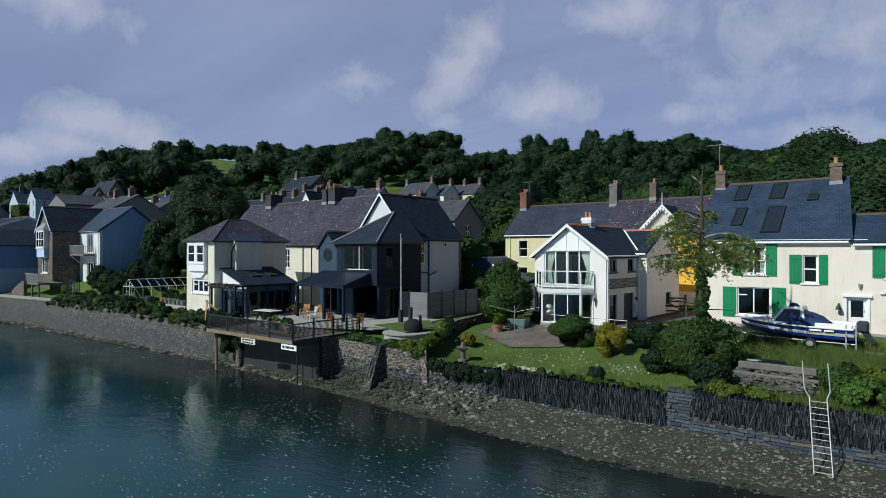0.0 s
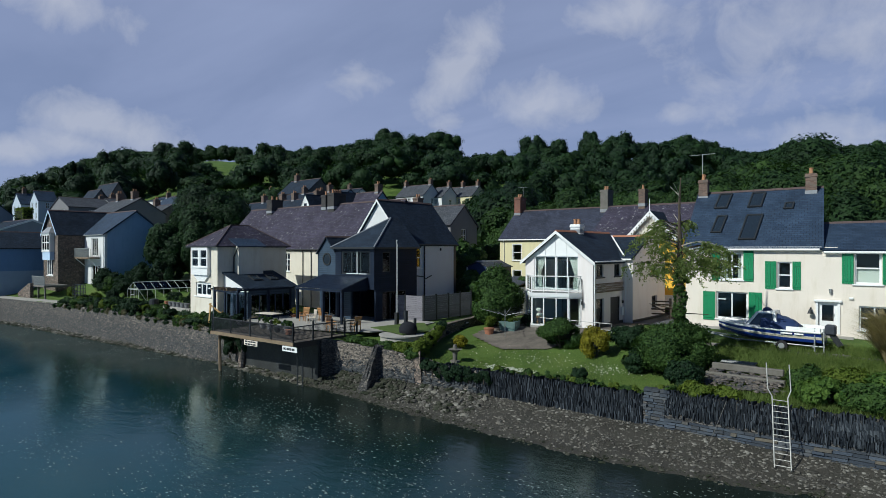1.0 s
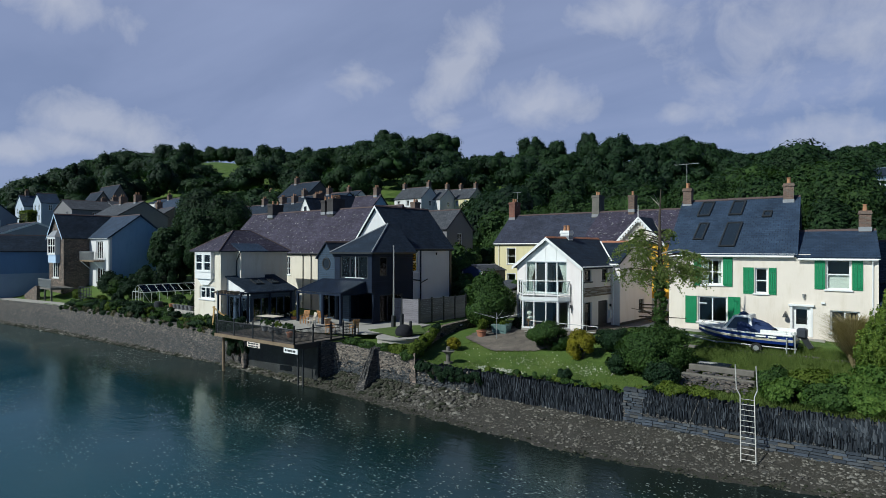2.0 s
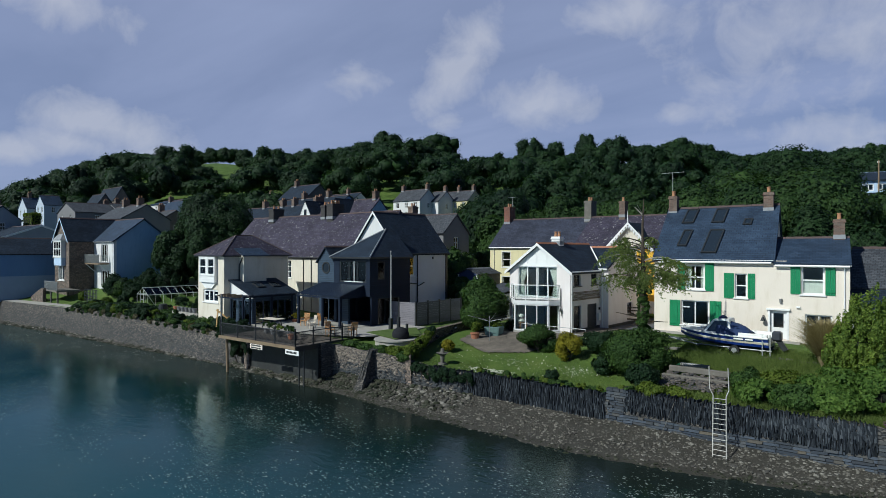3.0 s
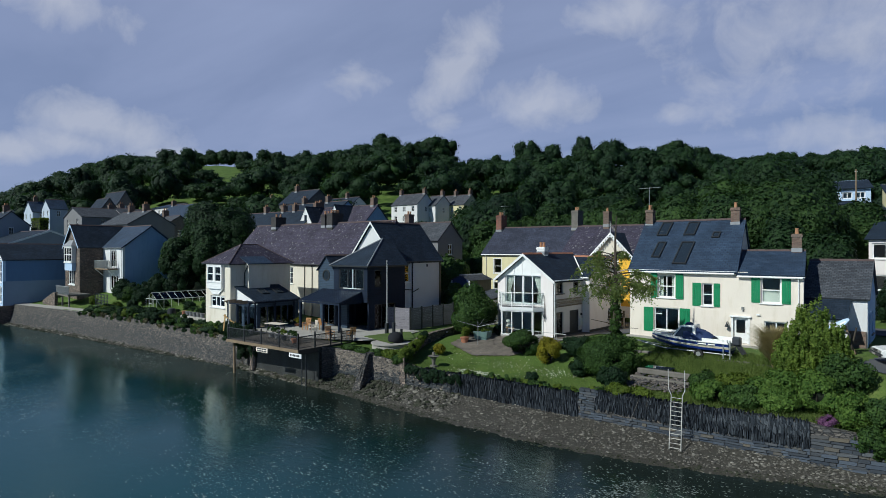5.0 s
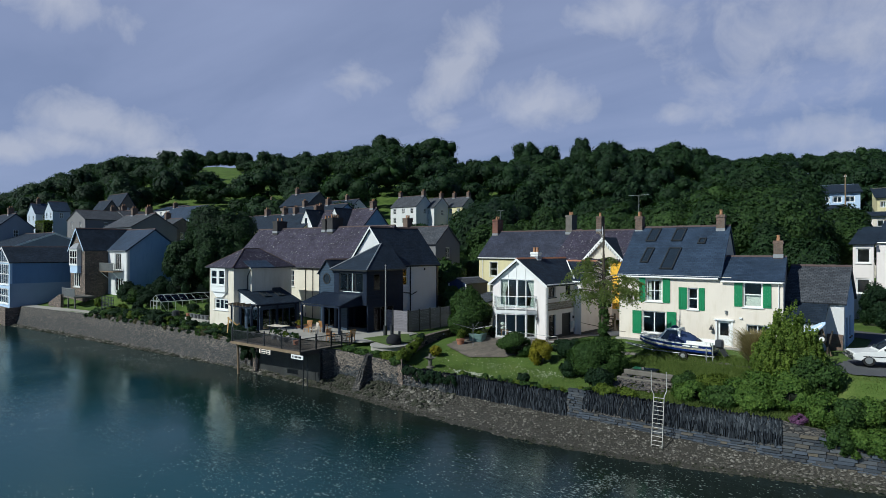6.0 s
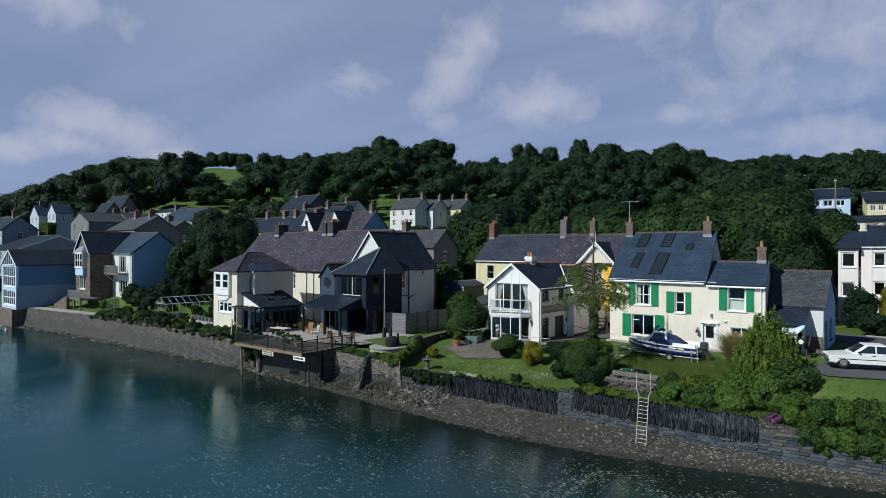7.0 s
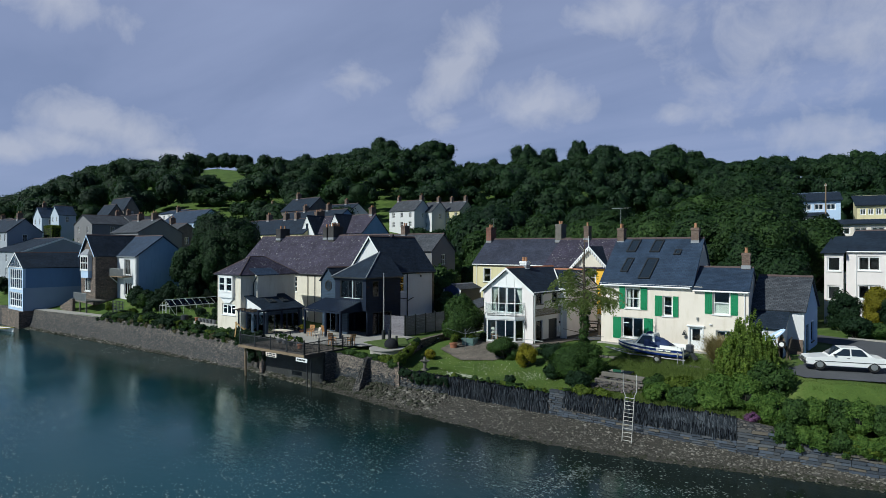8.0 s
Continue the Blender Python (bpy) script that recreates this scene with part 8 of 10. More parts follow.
def junk():
    s = thing("surfboard", 2.0, 37.2, 4.6, 0, "blue and white surfboard lying on a rack", "surfboard")
    bm = bmesh.new()
    n = 16
    ring = []
    for i in range(n):
        a = 2 * math.pi * i / n
        ring.append((1.15 * math.cos(a), 0.33 * math.sin(a)))
    tilt = Matrix.Rotation(radians(-38), 4, "Y") @ Matrix.Rotation(radians(38), 4, "X")
    v = [[bm.verts.new(tilt @ Vector((x, y, z)) + Vector((0, 0, 0.9))) for x, y in ring] for z in (-0.03, 0.03)]
    bm.faces.new(v[0][::-1])
    bm.faces.new(v[1])
    for i in range(n):
        j = (i + 1) % n
        bm.faces.new((v[0][i], v[0][j], v[1][j], v[1][i]))
    part("board", bm, PALE_BLUE, s)
    bm = bmesh.new()
    prism(bm, [tilt @ Vector((x, y, 0.036)) + Vector((0, 0, 0.9)) for x, y in ((-0.9, -0.1), (0.9, -0.12), (0.9, 0.02), (-0.9, 0.06))], tilt.to_3x3() @ Vector((0, 0, 0.008)))
    part("stripe", bm, HULL_WHITE, s)
    r = thing("timber_rack", 2.3, 37.4, 4.1, 0, "leaning grey planks and poles beside the store", "timber")
    for i in range(9):
        a = Vector((rng.uniform(-0.9, 1.0), rng.uniform(-0.4, 0.4), 0))
        b = a + Vector((rng.uniform(-0.9, 0.5), rng.uniform(-0.2, 0.5), rng.uniform(0.9, 1.7)))
        bm = bmesh.new()
        rod(bm, a, b, rng.uniform(0.025, 0.06), sides=5)
        part("plank", bm, WOOD if i % 3 else BARK, r)
    w = thing("spare_wheel", 2.75, 36.9, 4.95, 0, "small spare trailer wheel on the rack", "wheel")
    bm = bmesh.new()
    rod(bm, (0, 0, 0.25), (0, -0.14, 0.25), 0.26, sides=18)
    part("tyre", bm, TYRE, w)
    bm = bmesh.new()
    rod(bm, (0, -0.145, 0.25), (0, -0.16, 0.25), 0.15, sides=14)
    part("rim", bm, HULL_WHITE, w)


junk()

# ---- road and car ----


def roads():
    drape("road", [(3.4, 32.4), (4.9, 31.2), (8.7, 32.5), (30, 39), (40, 60), (14, 52), (7.4, 50.5), (2.2, 52.5), (-3, 58), (-6.5, 58), (-2, 51.5), (4.6, 46.8), (4.6, 38)], 0.08, TARMAC, "grey tarmac road and parking place", "road", 0.16)
    bm = bmesh.new()
    p = [(5.2, 51.2), (8.5, 50.9), (15, 52.4), (38, 60.6)]
    for (a, b), (c, d) in zip(p, p[1:]):
        hexa(bm, [(a, b, 4.0), (c, d, 4.0), (c, d + 0.25, 4.0), (a, b + 0.25, 4.0), (a, b, land(a, b) + 0.16), (c, d, land(c, d) + 0.16), (c, d + 0.25, land(c, d) + 0.16), (a, b + 0.25, land(a, b) + 0.16)])
    tagged(part("kerb", bm, PAVING), "pale stone kerb along the road", "kerb", kind="structure")


roads()
CAR_WHITE = plain("white_car_paint", (0.80, 0.80, 0.79), 0.22, 0.03, 2, 40, 0.0, spec=0.6)


def car():
    c = thing("saloon_car", 4.35, 34.35, 4.29, 20.0, "white boxy old two-door saloon car parked by the road", "car")
    L, w = 4.35, 0.82
    # profile of the lower body and of the cabin, seen from the side, nose at 0
    body = [(0.0, 0.32), (0.02, 0.62), (0.12, 0.70), (1.25, 0.82), (3.45, 0.86), (4.2, 0.83), (4.33, 0.72), (4.35, 0.34), (3.98, 0.26), (3.9, 0.42), (3.62, 0.60), (3.34, 0.42), (3.28, 0.24), (1.12, 0.24), (1.06, 0.42), (0.78, 0.60), (0.50, 0.42), (0.42, 0.26)]
    bm = bmesh.new()
    prism(bm, [(x, -w, z) for x, z in body], (0, 2 * w, 0))
    part("body", bm, CAR_WHITE, c, rounded=0.025)
    bm = bmesh.new()
    hexa(bm, [(1.2, -0.74, 0.82), (3.65, -0.74, 0.86), (3.65, 0.74, 0.86), (1.2, 0.74, 0.82), (1.95, -0.58, 1.36), (3.0, -0.58, 1.36), (3.0, 0.58, 1.36), (1.95, 0.58, 1.36)])
    cab = part("cabin", bm, CAR_WHITE, c, rounded=0.03)
    for sd in (-1, 1):
        for a, b, e, f in ((1.52, 2.38, 2.06, 2.38), (2.46, 3.32, 2.46, 2.98)):
            bm = bmesh.new()
            prism(bm, [(a, sd * 0.735, 0.90), (b, sd * 0.735, 0.90), (f, sd * 0.61, 1.30), (e, sd * 0.61, 1.30)], (0, sd * 0.015, 0.003))
            part("side_window", bm, DARK_GLASS, cab)
    bm = bmesh.new()
    prism(bm, [(1.32, -0.62, 0.90), (1.32, 0.62, 0.90), (1.90, 0.52, 1.32), (1.90, -0.52, 1.32)], (-0.016, 0, 0.014))
    part("windscreen", bm, DARK_GLASS, cab)
    bm = bmesh.new()
    prism(bm, [(3.56, -0.62, 0.92), (3.56, 0.62, 0.92), (3.06, 0.52, 1.32), (3.06, -0.52, 1.32)], (0.016, 0, 0.014))
    part("rear_window", bm, DARK_GLASS, cab)
    for x in (0.78, 3.62):
        for sd in (-1, 1):
            bm = bmesh.new()
            rod(bm, (x, sd * 0.62, 0.30), (x, sd * 0.80, 0.30), 0.30, sides=20)
            wheel = part("wheel", bm, TYRE, c)
            bm = bmesh.new()
            rod(bm, (x, sd * 0.78, 0.30), (x, sd * 0.815, 0.30), 0.20, 0.18, 16)
            part("rim", bm, METAL, wheel)
    part("front_bumper", box(-0.1, 0.12, -0.82, 0.82, 0.34, 0.50), DARK_TRIM, c, rounded=0.03)
    part("rear_bumper", box(4.25, 4.44, -0.82, 0.82, 0.36, 0.52), DARK_TRIM, c, rounded=0.03)
    part("grille", box(-0.015, 0.03, -0.3, 0.3, 0.54, 0.66), DARK_TRIM, c)
    for sd in (-1, 1):
        part("headlight", box(-0.02, 0.03, sd * 0.55 - 0.22, sd * 0.55 + 0.22, 0.53, 0.66), METAL, c, rounded=0.01)
        part("tail_light", box(4.33, 4.362, sd * 0.6 - 0.2, sd * 0.6 + 0.2, 0.6, 0.76), TERRA, c)
        part("side_strip", box(0.5, 4.2, sd * 0.822 - 0.008, sd * 0.822 + 0.008, 0.50, 0.54), DARK_TRIM, c)
        part("mirror", box(1.48, 1.6, sd * 0.88 - 0.08, sd * 0.88 + 0.08, 0.90, 1.0), DARK_TRIM, c, rounded=0.02)
        part("door_handle", box(2.2, 2.36, sd * 0.823 - 0.012, sd * 0.823 + 0.012, 0.74, 0.78), DARK_TRIM, c)
    part("plate", box(-0.11, -0.1, -0.25, 0.25, 0.37, 0.47), PAVING, c)


car()

# ---- the stone house's garden ----


GREY_TIMBER_PALE = plain("dulled_white_paint", (0.50, 0.52, 0.50), 0.6, 0.15, 2.0, 40, 0.1)


def greenhouse():
    g = thing("greenhouse", -62.8, 25.9, 2.85, 90, "white framed glass greenhouse", "greenhouse")
    W, D, E, R = 7.0, 2.7, 1.55, 2.3
    bm = bmesh.new()
    n = 8
    for i in range(n + 1):
        x = W * i / n
        for y in (0, D):
            rod(bm, (x, y, 0), (x, y, E), 0.022, sides=4)
            rod(bm, (x, y, E), (x, D / 2, R), 0.022, sides=4)
    for a, b in (((0, 0, E), (W, 0, E)), ((0, D, E), (W, D, E)), ((0, D / 2, R), (W, D / 2, R)), ((0, 0, 0.05), (W, 0, 0.05)), ((W, 0, E), (W, D, E)), ((0, 0, E), (0, D, E)), ((0, 1.1, 0), (0, 1.1, 2.0)), ((0, 1.9, 0), (0, 1.9, 2.0)), ((0, 1.1, 1.0), (0, 1.9, 1.0)), ((0, 0, 0.05), (0, D, 0.05)), ((1, 0, 0), (0, 0, E))):
        rod(bm, a, b, 0.035, sides=4)
    fr = part("frame", bm, GREY_TIMBER_PALE, g)
    for i in range(n):
        a, b = W * i / n + 0.03, W * (i + 1) / n - 0.03
        for pts in ([(a, 0, 0.1), (b, 0, 0.1), (b, 0, E), (a, 0, E)], [(a, 0, E), (b, 0, E), (b, D / 2, R), (a, D / 2, R)], [(a, D, E), (b, D, E), (b, D / 2, R), (a, D / 2, R)]):
            bm = bmesh.new()
            prism(bm, pts, (0, 0.005, 0.005))
            part("pane", bm, GLASS, g).visible_shadow = False


greenhouse()


def garden_bits():
    w = thing("terrace_wall", -53.6, 24.2, 2.7, 0, "low pale block wall holding plant pots", "wall")
    part("blockwork", box(0, 4.9, 0, 0.4, -0.5, 0.75), PAVING, w, rounded=0.02)
    for i in range(6):
        plant_pot(-53.2 + i * 0.75, 24.4, 3.46, 0.24, 0.42, TERRA if i == 0 else GREY_WALL, LEAF_DARK if i % 2 else LEAF_MID, "grey pot with a small leafy plant on the wall", 260, 0.6, "pots on the terrace wall")
    f = thing("trellis_fence", -72.5, 22.9, 2.7, 0, "dark square trellis fence panel", "fence")
    for i in range(9):
        part("lath", box(i * 0.45, i * 0.45 + 0.09, -0.02, 0.02, 0, 2.1), DARK_TRIM, f)
    for i in range(6):
        part("lath", box(0, 3.7, 0.021, 0.05, 0.15 + i * 0.38, 0.24 + i * 0.38), DARK_TRIM, f)
    b = thing("compost_bin", -57.2, 25.0, 2.95, 0, "black rounded compost bin", "bin")
    bm = bmesh.new()
    rod(bm, (0, 0, -0.1), (0, 0, 0.8), 0.5, 0.4, 14)
    rod(bm, (0, 0, 0.8), (0, 0, 0.9), 0.42, 0.3, 14)
    part("body", bm, DARK_TRIM, b)


garden_bits()


def shore_path():
    bm = bmesh.new()
    xs = np.arange(-92, -68, 2.0)
    a = [bm.verts.new((x, along(x, SEAWALL) + 0.05, along(x, WALL_TOP) + 0.02)) for x in xs]
    b = [bm.verts.new((x, along(x, SEAWALL) + 1.6, land(x, along(x, SEAWALL) + 1.6) + 0.05)) for x in xs]
    for i in range(len(xs) - 1):
        bm.faces.new((a[i], a[i + 1], b[i + 1], b[i]))
    tagged(part("shore_path", bm, PAVING), "pale path along the top of the sea wall", "path", kind="structure")


shore_path()


def skiff():
    s = thing("rowing_boat", -90.0, 15.5, 0.0, 10, "yellow and white rowing boat at its mooring", "boat")
    bm = bmesh.new()
    st = [(-2.2, 0.35, 0.45), (-1, 0.75, 0.4), (0.6, 0.8, 0.42), (1.7, 0.5, 0.5), (2.4, 0.04, 0.62)]
    for a, b in zip(st, st[1:]):
        for sd in (-1, 1):
            bm.faces.new([bm.verts.new(p) for p in ((a[0], 0, -0.12), (b[0], 0, -0.12), (b[0], sd * b[1], b[2]), (a[0], sd * a[1], a[2]))])
        bm.faces.new([bm.verts.new(p) for p in ((a[0], -a[1], a[2] - 0.1), (b[0], -b[1], b[2] - 0.1), (b[0], b[1], b[2] - 0.1), (a[0], a[1], a[2] - 0.1))])
    bmesh.ops.remove_doubles(bm, verts=bm.verts, dist=0.002)
    part("hull", bm, HULL_WHITE, s)
    bm = bmesh.new()
    for a, b in zip(st, st[1:]):
        for sd in (-1, 1):
            rod(bm, (a[0], sd * a[1], a[2]), (b[0], sd * b[1], b[2]), 0.06, sides=6)
    part("gunwale", bm, LEAF_GOLD, s)


skiff()

# ---- the village behind ----


def village_house(x, y, z_eave, W, D, rise, wall_mat, roof_mat, rz=0.0, high=5.2, along_x=True, stacks=(0.08, 0.92), label="", windows=3, stack_mat=None, deep=4.0):
    """A plain two-storey house; (x, y) is its front right corner at the eave."""
    h = thing("village_house", x, y, z_eave - high, rz, label or "rendered village house with a slate roof", "house", "village houses")
    f, s = Face(-W, 0, 0, 0), Face(0, 0, 0, D)
    holes = []
    for i in range(windows):
        u = W * (i + 0.5) / windows
        holes += [(u - 0.5, u + 0.5, high - 1.9, high - 0.5), (u - 0.5, u + 0.5, high - 4.4, high - 3.0)]
    gx = rise if along_x else None
    wall(h, f, -deep, high, wall_mat, holes, 0.25, gable=None if along_x else high + rise, name="front_wall")
    sh = [(D * 0.5 - 0.45, D * 0.5 + 0.45, high - 1.9, high - 0.5)]
    wall(h, s, -deep, high, wall_mat, sh, 0.25, u0=0.25, gable=high + rise if along_x else None, name="side_wall")
    wall(h, Face(-W, D, -W, 0), -deep, high, wall_mat, (), 0.25, u1=D - 0.25, gable=high + rise if along_x else None, name="side_wall")
    wall(h, Face(-0.25, D, -W + 0.25, D), -deep, high, wall_mat, (), 0.25, name="back_wall")
    gable_roof(h, -W, 0, 0, D, high, high + rise, "x" if along_x else "y", 0.25, 0.15, mat=roof_mat)
    for a in holes:
        window(h, f, *a, 2, 2, bar=0.08, sill=False)
    for a in sh:
        window(h, s, *a, 2, 2, bar=0.08, sill=False)
    part("partition", box(-W + 0.3, -0.3, D * 0.55, D * 0.55 + 0.1, -1, high), ROOM, h)
    for k in stacks:
        if along_x:
            chimney(h, -W + W * k, D / 2, high + rise - 0.6, high + rise + 1.3, 0.8, 1.0, 2, stack_mat)
        else:
            chimney(h, -W / 2, D * k, high + rise - 0.6, high + rise + 1.3, 0.8, 0.8, 2, stack_mat)
    return h


village_house(-81.0, 60.0, 14.6, 26, 8, 3.0, YELLOWISH, SLATE_DARK, stacks=(0.35, 0.58, 0.72, 0.97), windows=8, label="long cream terrace with a dark roof and several chimneys")
village_house(-84.0, 70.0, 17.4, 20, 7, 2.6, BLUE_WALL, SLATE_DARK, stacks=(0.3, 0.7), windows=5, label="terrace with a bright blue gable end")
village_house(-98.0, 74.0, 20.5, 10, 7, 3.0, STONE, SLATE_DARK, stacks=(0.2,), windows=3)
village_house(-97.4, 109, 22.2, 9.5, 7, 3.0, WHITE, SLATE_ROUGH, stacks=(0.05, 0.95), windows=3, label="white rendered house with a grey roof")
village_house(-95.0, 113.5, 22.0, 4.5, 7, 2.8, WHITE, SLATE_ROUGH, stacks=(0.9,), windows=1)
village_house(-90.0, 119.4, 22.4, 11, 7, 2.8, YELLOWISH, SLATE_ROUGH, stacks=(0.5, 0.95), windows=4, label="cream rendered house with a grey roof")
village_house(-40.3, 50.0, 11.5, 9.5, 4.9, 2.2, GREY_WALL, SLATE_ROUGH, stacks=(0.25,), windows=3, high=4.8, label="grey rendered house with a rough slate roof")
village_house(-172.9, 44.0, 19.9, 7, 4, 2.8, HAZY_WHITE, SLATE, along_x=False, stacks=(0.4,), label="white gabled house on the hillside", windows=2)
village_house(-164.3, 45.3, 20.4, 6, 4, 2.4, HAZY_WHITE, SLATE, along_x=False, stacks=(), label="low white gabled house in the village", windows=2)
village_house(-130.1, 25.7, 14.9, 12, 6, 2.6, PALE_GREY, SLATE_DARK, stacks=(0.72,), windows=4, label="pale grey house with a dark slate roof and a brick chimney")
bungalow = village_house(-112.7, 23.5, 11.0, 18, 13, 2.5, PALE_GREY, SLATE_DARK, stacks=(), high=4.0, windows=3, label="low bungalow with a wide dark roof and white verges")
barge(bungalow, Face(0, 0, 0, 13), 4.0, 6.5, 0.25, TRIM, out=0.16, deep=0.3)
village_house(-160.5, 59.9, 22.4, 12, 4, 3.4, STONE, SLATE_DARK, stacks=(), windows=3, label="stone house with a tall dark roof")
village_house(-156.1, 54.2, 20.5, 8, 4, 2.8, STONE, SLATE_DARK, along_x=True, stacks=(), windows=2)
village_house(-99.0, 37.5, 14.6, 12, 8, 2.4, GREY_WALL, SLATE_ROUGH, stacks=(0.3, 0.8), windows=3, label="grey house with a weathered slate roof")
village_house(-104.0, 45.5, 14.4, 12, 7, 2.2, STONE, SLATE_ROUGH, stacks=(0.5,), windows=3)
village_house(-125.3, 39.3, 16.8, 10, 8, 2.0, GREY_WALL, SLATE_ROUGH, along_x=False, stacks=(), windows=2)
village_house(-125.2, 47.5, 17.0, 9, 8, 2.0, GREY_WALL, SLATE_ROUGH, along_x=False, stacks=(), windows=2)
village_house(-136.7, 49.8, 17.7, 16, 7, 2.0, GREY_WALL, SLATE_DARK, stacks=(0.3, 0.7), windows=4)
village_house(-130.3, 64.2, 18.2, 18, 9, 3.4, PALE_BLUE, SLATE, stacks=(0.05,), windows=5, label="pale house with a large slate roof and roof windows")
village_house(-149.0, 69.0, 21.4, 12, 8, 1.2, WHITE, SLATE, stacks=(), windows=4, label="white house with a glazed balcony front")
village_house(-190.0, 38.0, 17.0, 14, 8, 3.0, WHITE, SLATE_DARK, stacks=(0.3,), windows=3)
village_house(-210.0, 50.0, 21.0, 12, 8, 3.0, CREAM, SLATE_DARK, stacks=(0.3,), windows=3)
village_house(-135.0, 92.0, 22.0, 12, 8, 2.8, GREY_WALL, SLATE_DARK, stacks=(0.3,), windows=3)
village_house(-112.0, 98.0, 21.5, 12, 8, 2.8, WHITE, SLATE_DARK, stacks=(0.6,), windows=3)


def blue_gable_house():
    """The house with two steep white dormer gables and a blue end."""
    h = village_house(-66.9, 62.0, 14.6, 17.5, 6.6, 3.3, BLUE_WALL, SLATE_OLD, stacks=(0.12, 0.95), windows=4, label="house with two white scalloped gables and a blue end")
    for c in (-14.4, -6.3):
        f = Face(c - 2.3, -0.9, c + 2.3, -0.9)
        hole = [(1.45, 2.35, 5.9, 7.2)]
        wall(h, f, 1.0, 5.0, WHITE, (), 0.3, gable=None, name="gable_foot")
        bm = bmesh.new()
        prism(bm, [f.at(0, 0, 5.004), f.at(4.6, 0, 5.004), f.at(2.3, 0, 8.6)], -f.n * 0.3)
        part("dormer_gable", bm, TRIM, h, "white gable with an arched window")
        part("dormer_window", f.box(1.95, 2.65, 0.01, 0.04, 5.9, 7.1), DARK_GLASS, h)
        bm = bmesh.new()
        for sgn in (-1, 1):
            slab(bm, [(c + sgn * 2.5, -1.0, 4.8), (c, -1.0, 8.72), (c, 3.2, 8.72), (c + sgn * 2.5, 3.2, 4.8)], 0.1)
        part("dormer_roof", bm, SLATE_DARK, h)
        bm = bmesh.new()
        for sgn in (-1, 1):
            for i in range(9):
                t = (i + 0.5) / 9
                u, z = 2.3 + sgn * t * 2.3, 8.5 - t * 3.6
                prism(bm, [f.at(u - 0.12, 0.03, z), f.at(u + 0.12, 0.03, z), f.at(u, 0.03, z - 0.35)], f.n * 0.04)
        part("scalloped_board", bm, TRIM, h)


blue_gable_house()


def right_terrace():
    h = thing("cream_terrace_end", 3.8, 64.5, 4.2, -8, "cream rendered terrace house with white windows", "house")
    f = Face(0, 0, 15, 0)
    E = 7.4
    holes = [(1.0, 2.9, 5.4, 6.85), (1.0, 2.9, 2.5, 3.95), (7, 8.9, 5.4, 6.85), (7, 8.9, 2.5, 3.95)]
    wall(h, f, -1, E, PINKISH, holes, name="front_wall")
    wall(h, Face(15, 0.32, 15, 8), -1, E, PINKISH, gable=9.6, name="gable_wall")
    wall(h, Face(0, 8, 0, 0.32), -1, E, PINKISH, gable=9.6, name="gable_wall")
    wall(h, Face(15, 8.3, 0, 8.3), -1, E, PINKISH, name="back_wall")
    gable_roof(h, 0, 15, 0, 8.3, E, 9.5, mat=SLATE_DARK)
    for a in holes:
        window(h, f, *a, 2, 1, bar=0.1)
    gutter(h, f, 0, 15, E - 0.1, TRIM, 0.9, 0)
    part("partition", box(0.4, 14.6, 4, 4.1, -0.8, 7.2), ROOM, h)
    g = Face(-1.8, -0.6, -0.1, -0.6)
    gh = [(0.25, 1.45, 5.3, 6.8), (0.25, 1.45, 2.3, 3.8)]
    wall(h, g, -1, 7.2, PINKISH, gh, 0.25, name="bay_wall")
    wall(h, Face(-1.8, 6, -1.8, -0.6), -1, 7.2, PINKISH, (), 0.25, u1=6.3, name="bay_side")
    for a in gh:
        window(h, g, *a, 1, 1, TRIM, bar=0.1)
    bm = bmesh.new()
    slab(bm, [(-2.1, -0.9, 7.2), (0.1, -0.9, 7.2), (0.1, 3.5, 9.0), (-2.1, 3.5, 9.0)], 0.1)
    part("bay_roof", bm, SLATE_DARK, h)
    bm = bmesh.new()
    bm2 = bmesh.new()
    bmesh.ops.create_uvsphere(bm, u_segments=14, v_segments=8, radius=0.42, matrix=Matrix.Translation((3.9, -0.3, 6.4)) @ Matrix.Diagonal((1, 0.35, 1, 1)))
    bm2.free()
    part("satellite_dish", bm, LEAD, h)


right_terrace()


def modern_house(x, y, z, W, D, high, mat, rz, slope, label):
    h = thing("modern_house", x, y, z, rz, label, "house", "modern houses on the hill")
    f, s = Face(0, 0, W, 0), Face(0, D, 0, 0)
    holes = [(W * 0.08 + i * W * 0.22, W * 0.08 + i * W * 0.22 + W * 0.17, high - 1.5, high - 0.5) for i in range(4)]
    wall(h, f, -5, high, mat, holes, 0.25, name="front_wall")
    wall(h, s, -5, high, mat, (), 0.25, u1=D - 0.25, rake=(high + slope, high), name="side_wall")
    wall(h, Face(W, 0, W, D), -5, high, mat, (), 0.25, u0=0.25, rake=(high, high + slope), name="side_wall")
    wall(h, Face(W, D, 0, D), -5, high + slope, mat, (), 0.25, name="back_wall")
    for a in holes:
        window(h, f, *a, 2, 1, bar=0.1, sill=False)
    bm = bmesh.new()
    slab(bm, [(-0.3, -0.4, high + 0.05), (W + 0.3, -0.4, high + 0.05), (W + 0.3, D, high + slope + 0.05), (-0.3, D, high + slope + 0.05)], 0.15)
    part("roof", bm, SLATE_DARK, h)


modern_house(-7.8, 101.5, 16.6, 7.4, 6, 3.0, PALE_BLUE, 10, 1.8, "pale blue modern house with a sloping roof")
modern_house(1.4, 105.5, 16.2, 4.6, 6, 2.6, YELLOWISH, 10, 2.0, "yellow modern house with a sloping roof")
